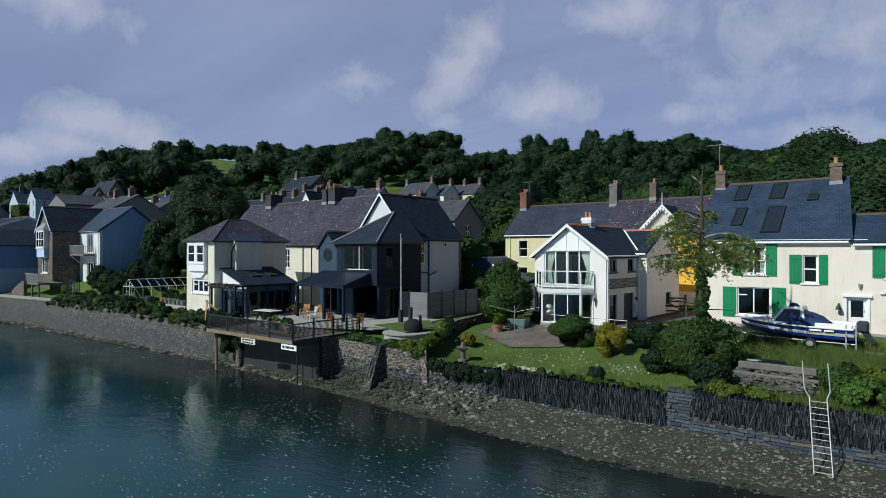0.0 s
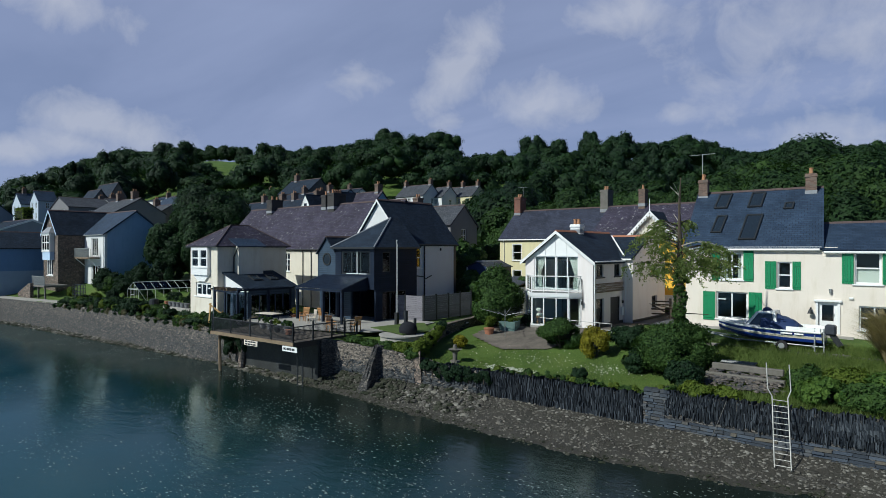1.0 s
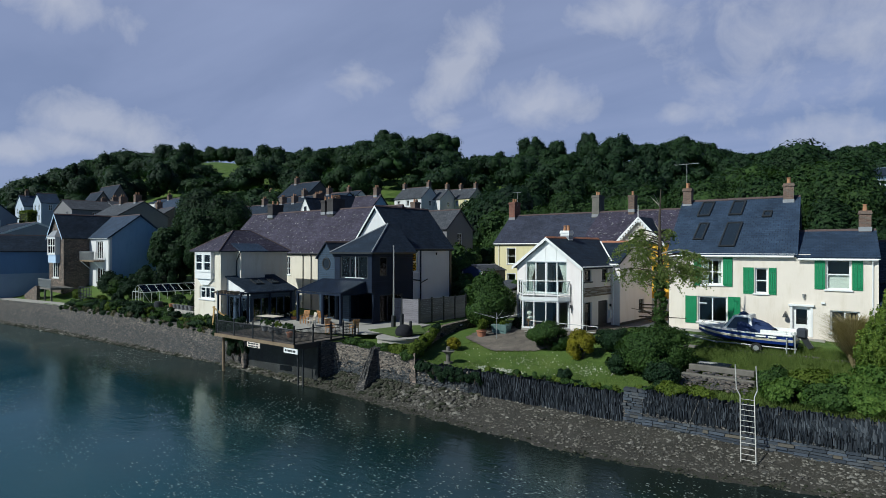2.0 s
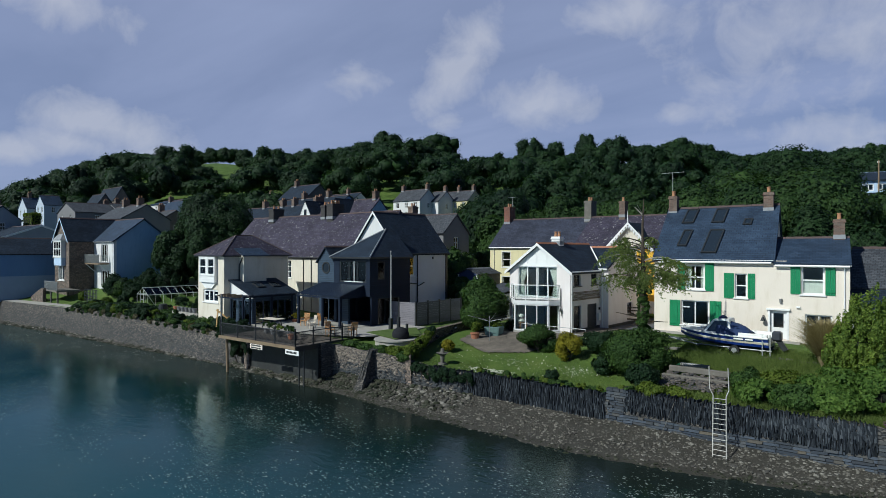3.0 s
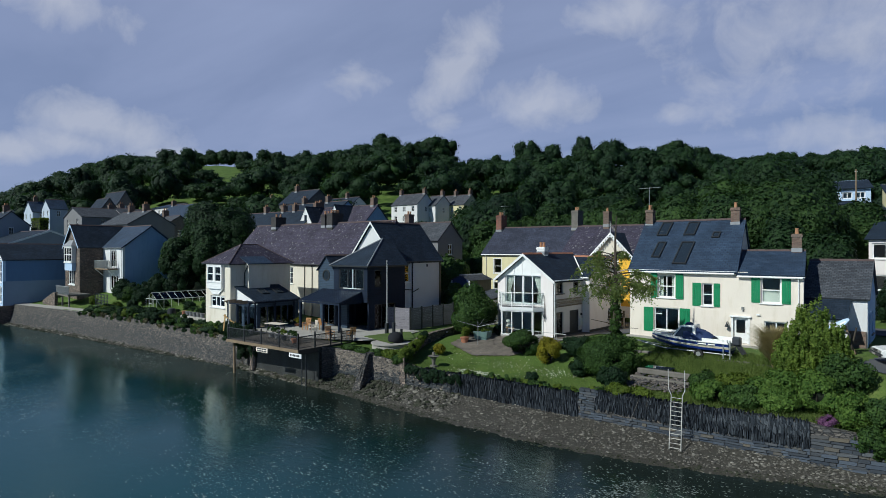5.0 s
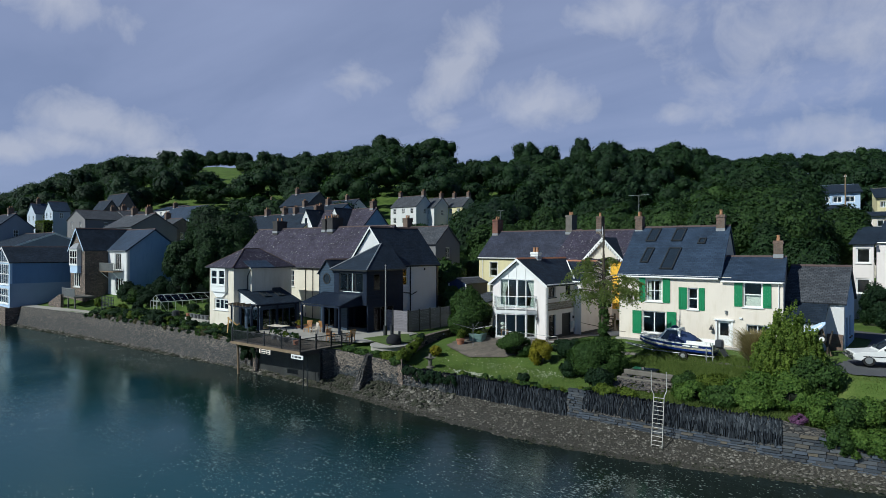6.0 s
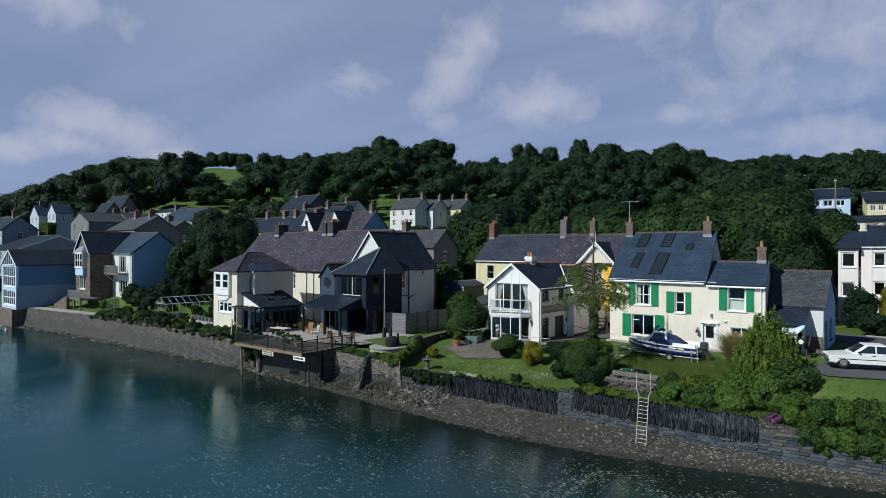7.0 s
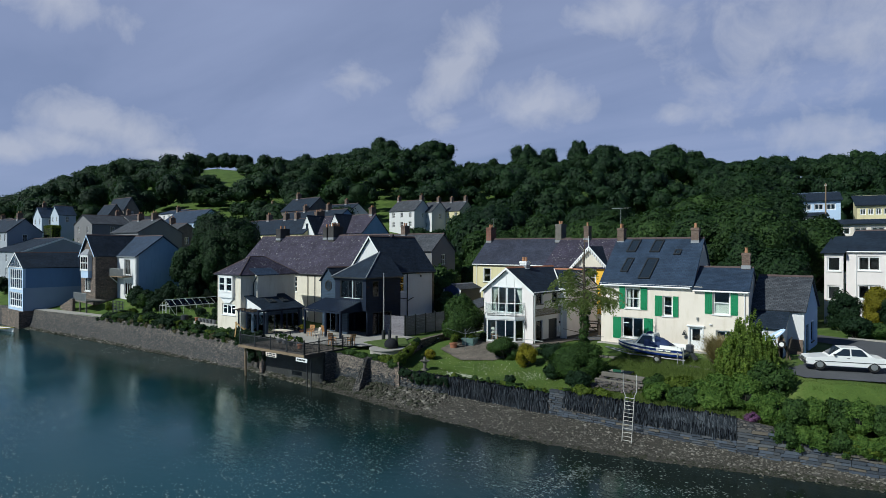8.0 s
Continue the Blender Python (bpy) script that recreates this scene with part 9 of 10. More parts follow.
modern_house(-6.6, 94.5, 13.6, 5.2, 5, 3.2, WHITE, 10, 0.8, "white modern house with flat parapets")
modern_house(-0.5, 91.5, 12.0, 9, 5, 3.4, CREAM_G, 10, 0.8, "cream modern house with flat parapets")
modern_house(10, 101.5, 12.8, 9, 6, 3.4, WHITE, 10, 1.2, "white modern house with a sloping roof")


def utility_pole(x, y, z, high):
    p = thing("utility_pole", x, y, z, 20, "slim dark wooden utility pole on the hillside", "pole")
    bm = bmesh.new()
    rod(bm, (0, 0, -0.5), (0, 0, high), 0.14, 0.09, 8)
    part("pole", bm, WOOD, p)
    for u in (-0.12, 0.12):
        bm = bmesh.new()
        rod(bm, (u, 0, high - 0.38), (u, 0, high - 0.2), 0.04, sides=6)
        part("insulator", bm, TRIM, p)


utility_pole(-1.9, 97.5, land(-1.9, 97.5), 21.9 - land(-1.9, 97.5))

# ---- trees and plants ----


# how high the woods reach on the ridge, by the tangent of the bearing
CANOPY = [(-0.95, 36), (-0.75, 46), (-0.69, 52), (-0.62, 60), (-0.54, 67), (-0.46, 65), (-0.42, 62), (-0.33, 62), (-0.26, 67), (-0.18, 70), (-0.14, 72), (-0.09, 76), (-0.05, 72), (0.0, 70), (0.05, 64), (0.11, 65), (0.16, 70), (0.21, 65), (0.25, 68), (0.30, 73), (0.35, 70), (0.41, 73), (0.46, 70), (0.52, 66), (0.58, 68), (0.66, 68), (0.75, 73), (0.95, 74)]


def wood():
    """The woods on the hill: many crowns of leaf clumps."""
    kinds = [([], [], [], [0]), ([], [], [], [0])]
    spots = []
    cells = {}
    for _ in range(16000):
        z = 88 + 264 * rng.random() ** 0.62
        u = rng.uniform(-0.88, 0.92)
        x, y = math.cos(YAW0) * u * z - math.sin(YAW0) * z, math.sin(YAW0) * u * z + math.cos(YAW0) * z
        # the village and the open fields stay clear
        if (z < 128 and u < 0.06) or (z < 172 and -0.15 < u < 0.06) or (z < 166 and u < -0.30):
            continue
        if (216 < z < 352 and -0.428 < u < -0.332) or (286 < z < 332 and -0.06 < u < 0.17):
            continue
        if z < 126 and u > 0.52:
            continue
        gap = 9.4 if z > 150 else 8.0
        cell = (int(x // 9), int(y // 9))
        if any((x - a) ** 2 + (y - b) ** 2 < gap * gap for i in (-1, 0, 1) for k in (-1, 0, 1) for a, b in cells.get((cell[0] + i, cell[1] + k), ())):
            continue
        cells.setdefault(cell, []).append((x, y))
        spots.append((x, y, z))
        if len(spots) > 720:
            break
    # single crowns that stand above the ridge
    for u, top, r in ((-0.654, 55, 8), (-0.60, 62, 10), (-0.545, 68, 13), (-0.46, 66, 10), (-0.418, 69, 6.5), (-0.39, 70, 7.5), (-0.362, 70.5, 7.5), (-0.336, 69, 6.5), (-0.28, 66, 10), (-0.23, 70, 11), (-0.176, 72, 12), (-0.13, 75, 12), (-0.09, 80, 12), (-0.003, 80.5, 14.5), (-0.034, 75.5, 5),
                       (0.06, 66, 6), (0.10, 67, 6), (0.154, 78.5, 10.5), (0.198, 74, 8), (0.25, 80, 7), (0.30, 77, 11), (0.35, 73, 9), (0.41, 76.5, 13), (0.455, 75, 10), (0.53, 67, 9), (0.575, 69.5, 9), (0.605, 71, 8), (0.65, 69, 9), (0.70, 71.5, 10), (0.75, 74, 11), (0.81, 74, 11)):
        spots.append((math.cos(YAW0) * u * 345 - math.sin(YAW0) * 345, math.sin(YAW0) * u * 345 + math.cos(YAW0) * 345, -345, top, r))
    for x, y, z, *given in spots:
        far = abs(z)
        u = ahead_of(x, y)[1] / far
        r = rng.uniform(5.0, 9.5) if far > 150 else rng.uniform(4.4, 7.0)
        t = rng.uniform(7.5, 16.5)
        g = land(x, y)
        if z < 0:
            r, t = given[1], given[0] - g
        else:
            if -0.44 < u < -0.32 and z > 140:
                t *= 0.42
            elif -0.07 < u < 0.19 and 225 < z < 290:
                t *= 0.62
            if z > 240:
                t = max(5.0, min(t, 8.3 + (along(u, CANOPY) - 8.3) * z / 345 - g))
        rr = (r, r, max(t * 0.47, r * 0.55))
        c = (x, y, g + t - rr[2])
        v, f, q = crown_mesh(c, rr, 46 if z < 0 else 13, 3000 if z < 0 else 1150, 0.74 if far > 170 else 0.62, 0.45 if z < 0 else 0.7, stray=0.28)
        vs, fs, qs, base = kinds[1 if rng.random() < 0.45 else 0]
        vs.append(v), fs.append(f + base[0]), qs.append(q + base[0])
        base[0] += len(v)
    vs, fs, qs, _ = kinds[0]
    ob = leafy_mass("hill_wood", np.concatenate(vs), np.concatenate(fs), np.concatenate(qs), LEAF_WOOD)
    vs, fs, qs, _ = kinds[1]
    leafy_mass("darker_crown", np.concatenate(vs), np.concatenate(fs), np.concatenate(qs), LEAF_DARK, ob)["kind"] = "stuff"
    tagged(ob, "dense green broadleaf woodland covering the hillside", "woodland", kind="stuff")


wood()


def tree(x, y, height, r, leaves, size, mat, lobes=26, name="tree", label="", trunk=0.25, fill=0.45, low=-0.5, category="tree", bottom=0.2, group="", z=None):
    """A tapered trunk with limbs and a crown of many leaves."""
    z = land(x, y) if z is None else z
    t = thing(name, x, y, z, rng.uniform(0, 360), label, category, group)
    rz = height * (1 - bottom) / 2
    c = (0, 0, height - rz)
    bm = bmesh.new()
    rod(bm, (0, 0, -0.4), (0, 0, height * 0.55), trunk, trunk * 0.5, 8)
    for i in range(5):
        a = 2 * math.pi * i / 5 + rng.uniform(-0.4, 0.4)
        s = height * rng.uniform(0.2, 0.45)
        rod(bm, (0, 0, s), (math.cos(a) * r * 0.6, math.sin(a) * r * 0.6, s + height * 0.22), trunk * 0.45, trunk * 0.12, 6)
    part("trunk", bm, BARK, t)
    crown = leafy_mass("crown", *crown_mesh(c, (r, r, rz), lobes + 6, int(leaves * 0.7), size * 1.1, 0.55, low, 0.35, 0.92), mat, t)
    # dark ball added as the shaded inside of the crown
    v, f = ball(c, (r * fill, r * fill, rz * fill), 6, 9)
    many("inner_twig", v, f, CROWN_SHADE, crown)
    return t


def shrub(x, y, rx, ry, h, leaves, size, mat, label, z=None, name="shrub", group="", lobes=30, fill=0.36, category="shrub", sunk=0.25):
    """A low bush of leaves round a few stems."""
    z = land(x, y) if z is None else z
    t = thing(name, x, y, z, 0, label, category, group)
    c = (0, 0, h * 0.5 - sunk * h * 0.2)
    crown = leafy_mass("foliage", *crown_mesh(c, (rx, ry, h * 0.55), lobes, int(leaves * 1.35), size * 0.78, 0.6, -0.9, 0.45, 0.74), mat, t)
    # dark ball added as the shaded heart of the bush
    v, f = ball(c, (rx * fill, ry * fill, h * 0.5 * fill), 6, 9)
    many("inner_twig", v, f, CROWN_SHADE, crown)
    bm = bmesh.new()
    for i in range(4):
        a = 1.6 * i
        rod(bm, (0, 0, -0.2), (math.cos(a) * rx * 0.4, math.sin(a) * ry * 0.4, h * 0.5), 0.04, 0.015, 5)
    part("stem", bm, BARK, t)
    return t


for x, y, h in ((-71.5, 27.5, 2.6), (-70.0, 29.0, 3.2), (-68.6, 27.0, 2.0), (-68.0, 30.5, 3.4), (-69.8, 32.5, 3.6), (-57.6, 30.2, 0.9), (-55.4, 28.4, 0.8), (-53.4, 29.2, 1.0), (-51.4, 28.2, 0.8), (-59.0, 25.4, 0.7), (-56.0, 25.8, 0.6), (-66.8, 36.0, 4.0), (-64.0, 37.5, 4.5), (-61.5, 38.0, 3.6)):
    shrub(x, y, 1.6, 1.5, h, 2600, 0.24, LEAF_DARK, "deep green shrub round the greenhouse", group="shrubs round the greenhouse", lobes=18)
for x, y, h in ((-112, 24, 3.2), (-108, 22.5, 2.6), (-104.5, 21.5, 2.4), (-109, 27, 3.4), (-116, 22, 3.0), (-101.5, 24.5, 2.6), (-64.1, 27.2, 1.0), (-64.2, 29.2, 1.2), (-64.0, 31.2, 1.1), (-64.2, 33.2, 1.2), (-60.4, 28.6, 0.8), (-60.6, 31.4, 1.0), (-59.6, 33.6, 1.4)):
    w = 2.0 if x < -90 else 0.9
    shrub(x, y, w, w, h, 2200, 0.24 if x < -90 else 0.15, LEAF_DARK, "dark green leafy shrub above the shore", group="shrubs above the shore", lobes=18)
# tall trees round the houses
for x, y, h, r, n in ((-70.5, 38.0, 12.6, 5.4, 9000), (-74.5, 40.0, 13.4, 5.7, 9000), (-77.0, 43.5, 12.0, 5.2, 7000), (-68.5, 36.0, 9.0, 3.2, 6000), (-72.5, 34.0, 8.0, 3.6, 6000)):
    tree(x, y, h, r, n * 3, 0.27, LEAF_WOOD, label="large dark broadleaf tree beside the cream house", group="trees by the stone house", bottom=0.05, low=-0.9)
for x, y, h, r in ((-4.2, 63.5, 13.5, 5.0), (-9, 63, 14, 6), (-17, 68, 14.5, 6), (-24, 72, 14.5, 6), (-27, 66, 11, 5), (-7.0, 73, 15.5, 5.5), (-14, 78, 17, 7), (-31, 76, 15, 6), (-38, 74, 14, 6), (-44, 70, 12, 5.5), (-33, 84, 17, 7), (-7, 82, 19, 6.0), (-11, 88, 20.5, 7.5), (0.0, 70.0, 12.5, 4.2)):
    tree(x, y, h, r, 26000, 0.29, LEAF_BROAD if y < 80 else LEAF_WOOD, label="tall full broadleaf tree behind the houses", group="trees behind the houses")
for x, y, h, r in ((-53, 80.5, 16.5, 6.6), (-57.5, 84, 14, 5.0), (-49, 79, 13.5, 5.0)):
    tree(x, y, h, r, 22000, 0.30, LEAF_DARK, label="very dark broadleaf tree behind the houses", group="trees behind the houses", bottom=0.05)
for x, y, h, r in ((-36.5, 47.5, 6.5, 3.0), (-33.5, 44.8, 3.8, 2.0), (-39.5, 60, 8, 3.6), (-31, 43.0, 3.0, 1.6), (-44, 58, 8, 3.6), (-51, 56, 7, 3.2), (-27, 45, 3.5, 2.0)):
    tree(x, y, h, r, 4500, 0.32, LEAF_MID, label="leafy green garden tree between the houses", group="garden trees", trunk=0.15, bottom=0.08)
for x, y, h, r in ((-140, 42, 6, 4), (-152, 40, 6.5, 4.5), (-146, 46, 6, 4), (-160, 42, 6, 4), (-132, 36, 5, 3.5), (-118, 62, 6, 4), (-126, 58, 5, 3.5), (-108, 70, 7, 4), (-118, 78, 8, 4.5), (-104, 92, 8, 4.5), (-88, 100, 6, 3.5), (-140, 60, 7, 4), (-112, 58, 6, 3.5), (-150, 48, 7, 4), (-96, 84, 7, 4), (-76, 92, 8, 4.5), (-62, 96, 9, 5), (-86, 112, 5, 3), (-142, 74, 8, 4.5), (-128, 34, 6, 3.5), (-112, 34, 5, 3), (-170, 60, 8, 5), (-135, 40, 5, 3), (-70, 110, 10, 5), (-78, 78, 7, 3.5), (-58, 70, 7, 3.6)):
    tree(x, y, h, r, 2200, 0.55, LEAF_WOOD, label="rounded green tree among the village houses", group="village trees", trunk=0.15, bottom=0.06)

# along the bank before the stone house
for i in range(26):
    x = -76 + i * 1.35 + rng.uniform(-0.5, 0.5)
    y = along(x, SEAWALL) + rng.uniform(3.0, 7.5)
    h = rng.uniform(1.4, 3.0)
    if -71 < x < -46:
        y, h = along(x, SEAWALL) + rng.uniform(1.0, 2.6), rng.uniform(0.5, 1.0)
    shrub(x, y, rng.uniform(1.2, 2.0), rng.uniform(1.2, 1.8), h, 1700, 0.24, LEAF_DARK if i % 3 else LEAF_MID, "dense dark green shrub on the bank", group="shrubs on the bank")
for i in range(34):
    x = -70 + i * 0.92 + rng.uniform(-0.4, 0.4)
    y = along(x, SEAWALL) + rng.uniform(0.2, 1.2)
    shrub(x, y, rng.uniform(0.5, 1.1), rng.uniform(0.4, 0.8), rng.uniform(0.5, 1.3), 700, 0.18, (LEAF_MID, LEAF_DARK, LEAF_LIME)[i % 3] if i % 5 else LEAF_MID, "scrubby green growth along the wall top", group="growth on the wall", lobes=10)
for x, y, rx, h in ((-41.0, 22.9, 1.1, 1.6), (-39.6, 23.2, 1.0, 1.3), (-43.0, 23.3, 1.2, 1.4), (-40.2, 22.3, 0.7, 0.9)):
    shrub(x, y, rx, rx * 0.8, h, 2200, 0.16, LEAF_DARK, "dark bush overhanging the wall by the landing", group="growth on the wall")
for x, y, z, h in ((-39.3, 22.6, 1.3, 1.5), (-38.5, 22.7, 1.0, 1.7), (-37.9, 22.9, 0.9, 1.6), (-38.9, 22.4, 0.7, 1.2)):
    shrub(x, y, 0.75, 0.5, h, 1600, 0.15, LEAF_DARK, "dark growth hanging down the wall beside the landing", z=z, group="growth on the wall", lobes=14)
for i in range(30):
    x = -72 + i * 1.08 + rng.uniform(-0.4, 0.4)
    shrub(x, along(x, SEAWALL) + 0.05, rng.uniform(0.5, 0.95), 0.35, rng.uniform(0.5, 0.95), 600, 0.15, (LEAF_DARK, LEAF_MID, STRAWY)[i % 3], "rough growth spilling over the wall top", z=along(x, WALL_TOP) - 0.45, group="growth on the wall", lobes=9)
b = shrub(-77.0, 24.2, 0.6, 0.6, 1.3, 900, 0.14, LEAF_LIME, "clipped lime green bush", name="clipped_bush")
shrub(-69.0, 24.0, 0.8, 0.8, 1.3, 1200, 0.14, LEAF_LIME, "clipped lime green bush", name="clipped_bush")
shrub(-66.0, 24.6, 0.7, 0.7, 1.8, 1200, 0.14, LEAF_DARK, "clipped dark green bush", name="clipped_bush")


def clipped_hedge(x, y, z, w, d, h):
    """A hedge cut square, clad in small leaves over a dense core, on its stems."""
    t = thing("hedge", x, y, z, 0, "long square-clipped lime green hedge", "hedge")
    n = 4200
    p = rng.uniform(-1, 1, (n, 3))
    side = rng.integers(0, 3, n)
    e = np.zeros((n, 3))
    sign = np.where(rng.random(n) < 0.5, -1.0, 1.0)
    e[np.arange(n), side] = np.where(side == 2, 1.0, sign)
    p[np.arange(n), side] = e[np.arange(n), side] * rng.uniform(0.94, 1.03, n)
    crown = many("foliage", *leaf_quads(p * (w / 2, d / 2, h / 2) + (0, 0, h / 2 + 0.2), e, 0.22), LEAF_LIME, t)
    # near-black block put in for the shade within the hedge
    part("inner_twig", box(-w * 0.47, w * 0.47, -d * 0.45, d * 0.45, 0.25, h * 0.97 + 0.15), CROWN_SHADE, crown)
    bm = bmesh.new()
    for i in range(5):
        u = w * (i / 4 - 0.5) * 0.85
        rod(bm, (u, 0, -0.3), (u, 0, 0.6), 0.06, 0.04, 6)
    part("stem", bm, BARK, t)


clipped_hedge(-129.3, 33.2, land(-129.3, 33.2), 5.2, 1.6, 13.8 - land(-129.3, 33.2) + 2.2)

# bank by the landing
for x, y, rx, ry, h, m in ((-27.6, 24.6, 0.9, 0.5, 0.6, LEAF_MID), (-26.2, 24.6, 0.9, 0.5, 0.55, LEAF_MID), (-24.9, 24.8, 0.9, 0.6, 0.6, LEAF_MID), (-23.4, 24.7, 0.8, 0.6, 0.8, LEAF_LIME), (-22.5, 25.2, 0.8, 0.7, 1.1, LEAF_LIME), (-22.3, 24.6, 0.7, 0.5, 0.7, LEAF_MID)):
    shrub(x, y, rx, ry, h, 1500, 0.15, m, "fresh green growth over the rough bank", z=along(x, WALL_TOP) - 0.15, group="growth on the bank")
for i in range(9):
    x = -21.4 + i * 0.48
    shrub(x, along(x, SEAWALL) - 0.05, 0.55, 0.4, 1.0, 1500, 0.14, LEAF_DARK, "dark green growth hanging over the wall", z=along(x, WALL_TOP) - 0.75, group="hanging growth", lobes=12)
for i in range(26):
    x = -17.0 + i * 0.36
    shrub(x, along(x, SEAWALL) + 0.4, 0.35, 0.3, rng.uniform(0.25, 0.55), 420, 0.12, LEAF_MID if i % 3 else LEAF_LIME, "low green edging along the wall top", z=along(x, WALL_TOP) - 0.1, group="edging plants", lobes=8)
# bushes on the white house's lawn
shrub(-22.9, 33.8, 2.0, 2.1, 4.4, 8000, 0.2, LEAF_MID, "tall rounded green bush beside the white house", lobes=24, name="bush")
shrub(-24.4, 36.5, 2.1, 2.2, 4.2, 7000, 0.2, LEAF_MID, "tall rounded green bush beside the white house", lobes=24, name="bush")
shrub(-16.2, 31.2, 1.65, 1.3, 1.9, 9000, 0.11, LEAF_MID, "broad dark green clipped bush on the lawn", lobes=26, name="bush")
shrub(-13.6, 30.4, 0.95, 0.9, 1.8, 3500, 0.12, LEAF_GOLD, "golden yellow shrub on the lawn", name="golden_shrub")
shrub(-12.2, 31.8, 1.3, 1.0, 1.5, 3500, 0.14, LEAF_DARK, "dark green garden bush", name="bush")
shrub(-10.9, 29.6, 0.9, 0.9, 1.2, 2600, 0.13, LEAF_DARK, "small dark green garden bush", name="bush")
shrub(-9.0, 29.6, 2.3, 1.5, 3.1, 15000, 0.13, LEAF_MID, "large rounded dark green bush on the lawn", lobes=30, name="bush")
shrub(-7.6, 27.2, 1.0, 0.8, 1.5, 3000, 0.15, LEAF_DARK, "dark green bush on the wall", name="bush")
shrub(-6.7, 26.2, 1.0, 0.55, 1.0, 1800, 0.16, LEAF_LIME, "lime green leafy plant trailing over the wall", z=1.9)
shrub(-5.6, 26.6, 0.8, 0.5, 0.7, 1200, 0.15, LEAF_LIME, "lime green leafy plant trailing over the wall", z=2.1)
shrub(-12.6, 26.4, 0.5, 0.5, 0.85, 900, 0.13, LEAF_DARK, "small dark shrub near the wall")
shrub(-21.8, 28.4, 0.55, 0.5, 0.9, 900, 0.11, LEAF_GOLD, "small yellow shrub by the garden wall")
shrub(-21.0, 35.0, 0.5, 0.5, 1.0, 700, 0.13, LEAF_DARK, "dark shrub beside the bay")
# growth between the ladder and the hedge
for x, y, rx, ry, h, m in ((-2.2, 27.2, 1.1, 0.9, 1.3, LEAF_FRESH), (-0.7, 27.4, 1.3, 1.0, 1.4, LEAF_MID), (0.8, 27.4, 1.3, 0.9, 1.4, LEAF_FRESH), (-1.4, 28.9, 1.4, 1.0, 1.5, LEAF_LIME), (0.6, 29.2, 1.6, 1.1, 1.8, LEAF_FRESH), (2.4, 28.4, 1.3, 1.1, 2.2, LEAF_FRESH), (-2.9, 28.6, 0.9, 0.9, 1.4, LEAF_MID), (3.4, 30.0, 1.6, 1.4, 2.6, LEAF_MID)):
    shrub(x, y, rx, ry, h, 4000, 0.17, m, "mixed green garden shrub above the sea wall", group="shrubs above the wall")
for i in range(16):
    x = 4.0 + i * 0.95
    y = along(x, SEAWALL) + 1.1 + rng.uniform(-0.2, 0.2)
    shrub(x, y, 0.95, 0.85, 1.9 + rng.uniform(-0.2, 0.3), 2600, 0.15, LEAF_MID if i % 2 else LEAF_FRESH, "dense green hedge along the sea wall", group="hedge along the sea wall", name="hedge")
for i in range(13):
    x = 4.6 + i * 0.85
    shrub(x, along(x, SEAWALL) - 0.02, 0.75, 0.5, 1.5 + rng.uniform(-0.2, 0.2), 1900, 0.14, LEAF_FRESH if i % 3 else LEAF_MID, "green growth hanging from the hedge over the wall", z=0.95 + 0.03 * i, group="hedge along the sea wall", name="hedge")
for x in (7.6, 8.5, 9.3, 10.2):
    shrub(x, along(x, SEAWALL) + 0.1, 0.8, 0.5, 1.0, 1200, 0.18, LEAF_LIME, "bright lime leaves spilling from the hedge", z=1.3)
shrub(3.0, 26.9, 0.42, 0.35, 0.6, 700, 0.09, PURPLE := leafy("purple_flowers", (0.10, 0.04, 0.11), (0.34, 0.17, 0.33)), "purple flowering plant on the wall", z=2.1, name="flowers", category="flowers")


def plume_grass(x, y, h, blades):
    """A fountain of long dry arching blades."""
    t = thing("ornamental_grass", x, y, land(x, y), 0, "tall dry straw-coloured ornamental grass clump", "grass")
    v, f = [], []
    for _ in range(blades):
        a, out, tall = rng.uniform(0, 6.28), rng.uniform(0.1, 1.5) ** 1.1, h * rng.uniform(0.55, 1.05)
        w = rng.uniform(0.010, 0.022)
        c, k = math.cos(a), math.sin(a)
        spine = [(0.25 * c * q + out * c * q**2, 0.25 * k * q + out * k * q**2, tall * (q * 1.25 - 0.35 * q**3)) for q in (0.0, 0.4, 0.75, 1.0)]
        i = len(v)
        for j, (px, py, pz) in enumerate(spine):
            ww = w * (1.0, 0.9, 0.6, 0.15)[j]
            v += [(px - k * ww, py + c * ww, pz), (px + k * ww, py - c * ww, pz)]
        f += [(i + 2 * j, i + 2 * j + 1, i + 2 * j + 3, i + 2 * j + 2) for j in range(3)]
    many("blades", v, f, STRAW, t)


STRAW = leafy("dry_grass", (0.26, 0.21, 0.11), (0.58, 0.50, 0.30))
plume_grass(-0.35, 33.5, 3.0, 3800)


# bank beyond the road, and before the terrace
for i in range(22):
    k = i / 21
    x, y = 5.6 + 20 * k, 52.6 + 7.2 * k + rng.uniform(-0.3, 0.8)
    shrub(x, y, 1.5, 1.2, rng.uniform(1.2, 2.2), 1500, 0.22, LEAF_MID if i % 3 else LEAF_DARK, "dense green bank growth beyond the road", group="growth beyond the road")
for x, y, h, m in ((4.4, 57.5, 4.0, LEAF_DARK), (7.0, 58.5, 4.6, LEAF_GOLD), (9.3, 58.0, 4.8, LEAF_DARK), (11.4, 59.5, 5.2, LEAF_GOLD), (8.3, 56.5, 3.6, LEAF_DARK), (13.5, 60, 4.5, LEAF_MID)):
    shrub(x, y, 1.7, 1.5, h, 4500, 0.2, m, "tall mixed shrub before the terrace", group="shrubs before the terrace", lobes=22)
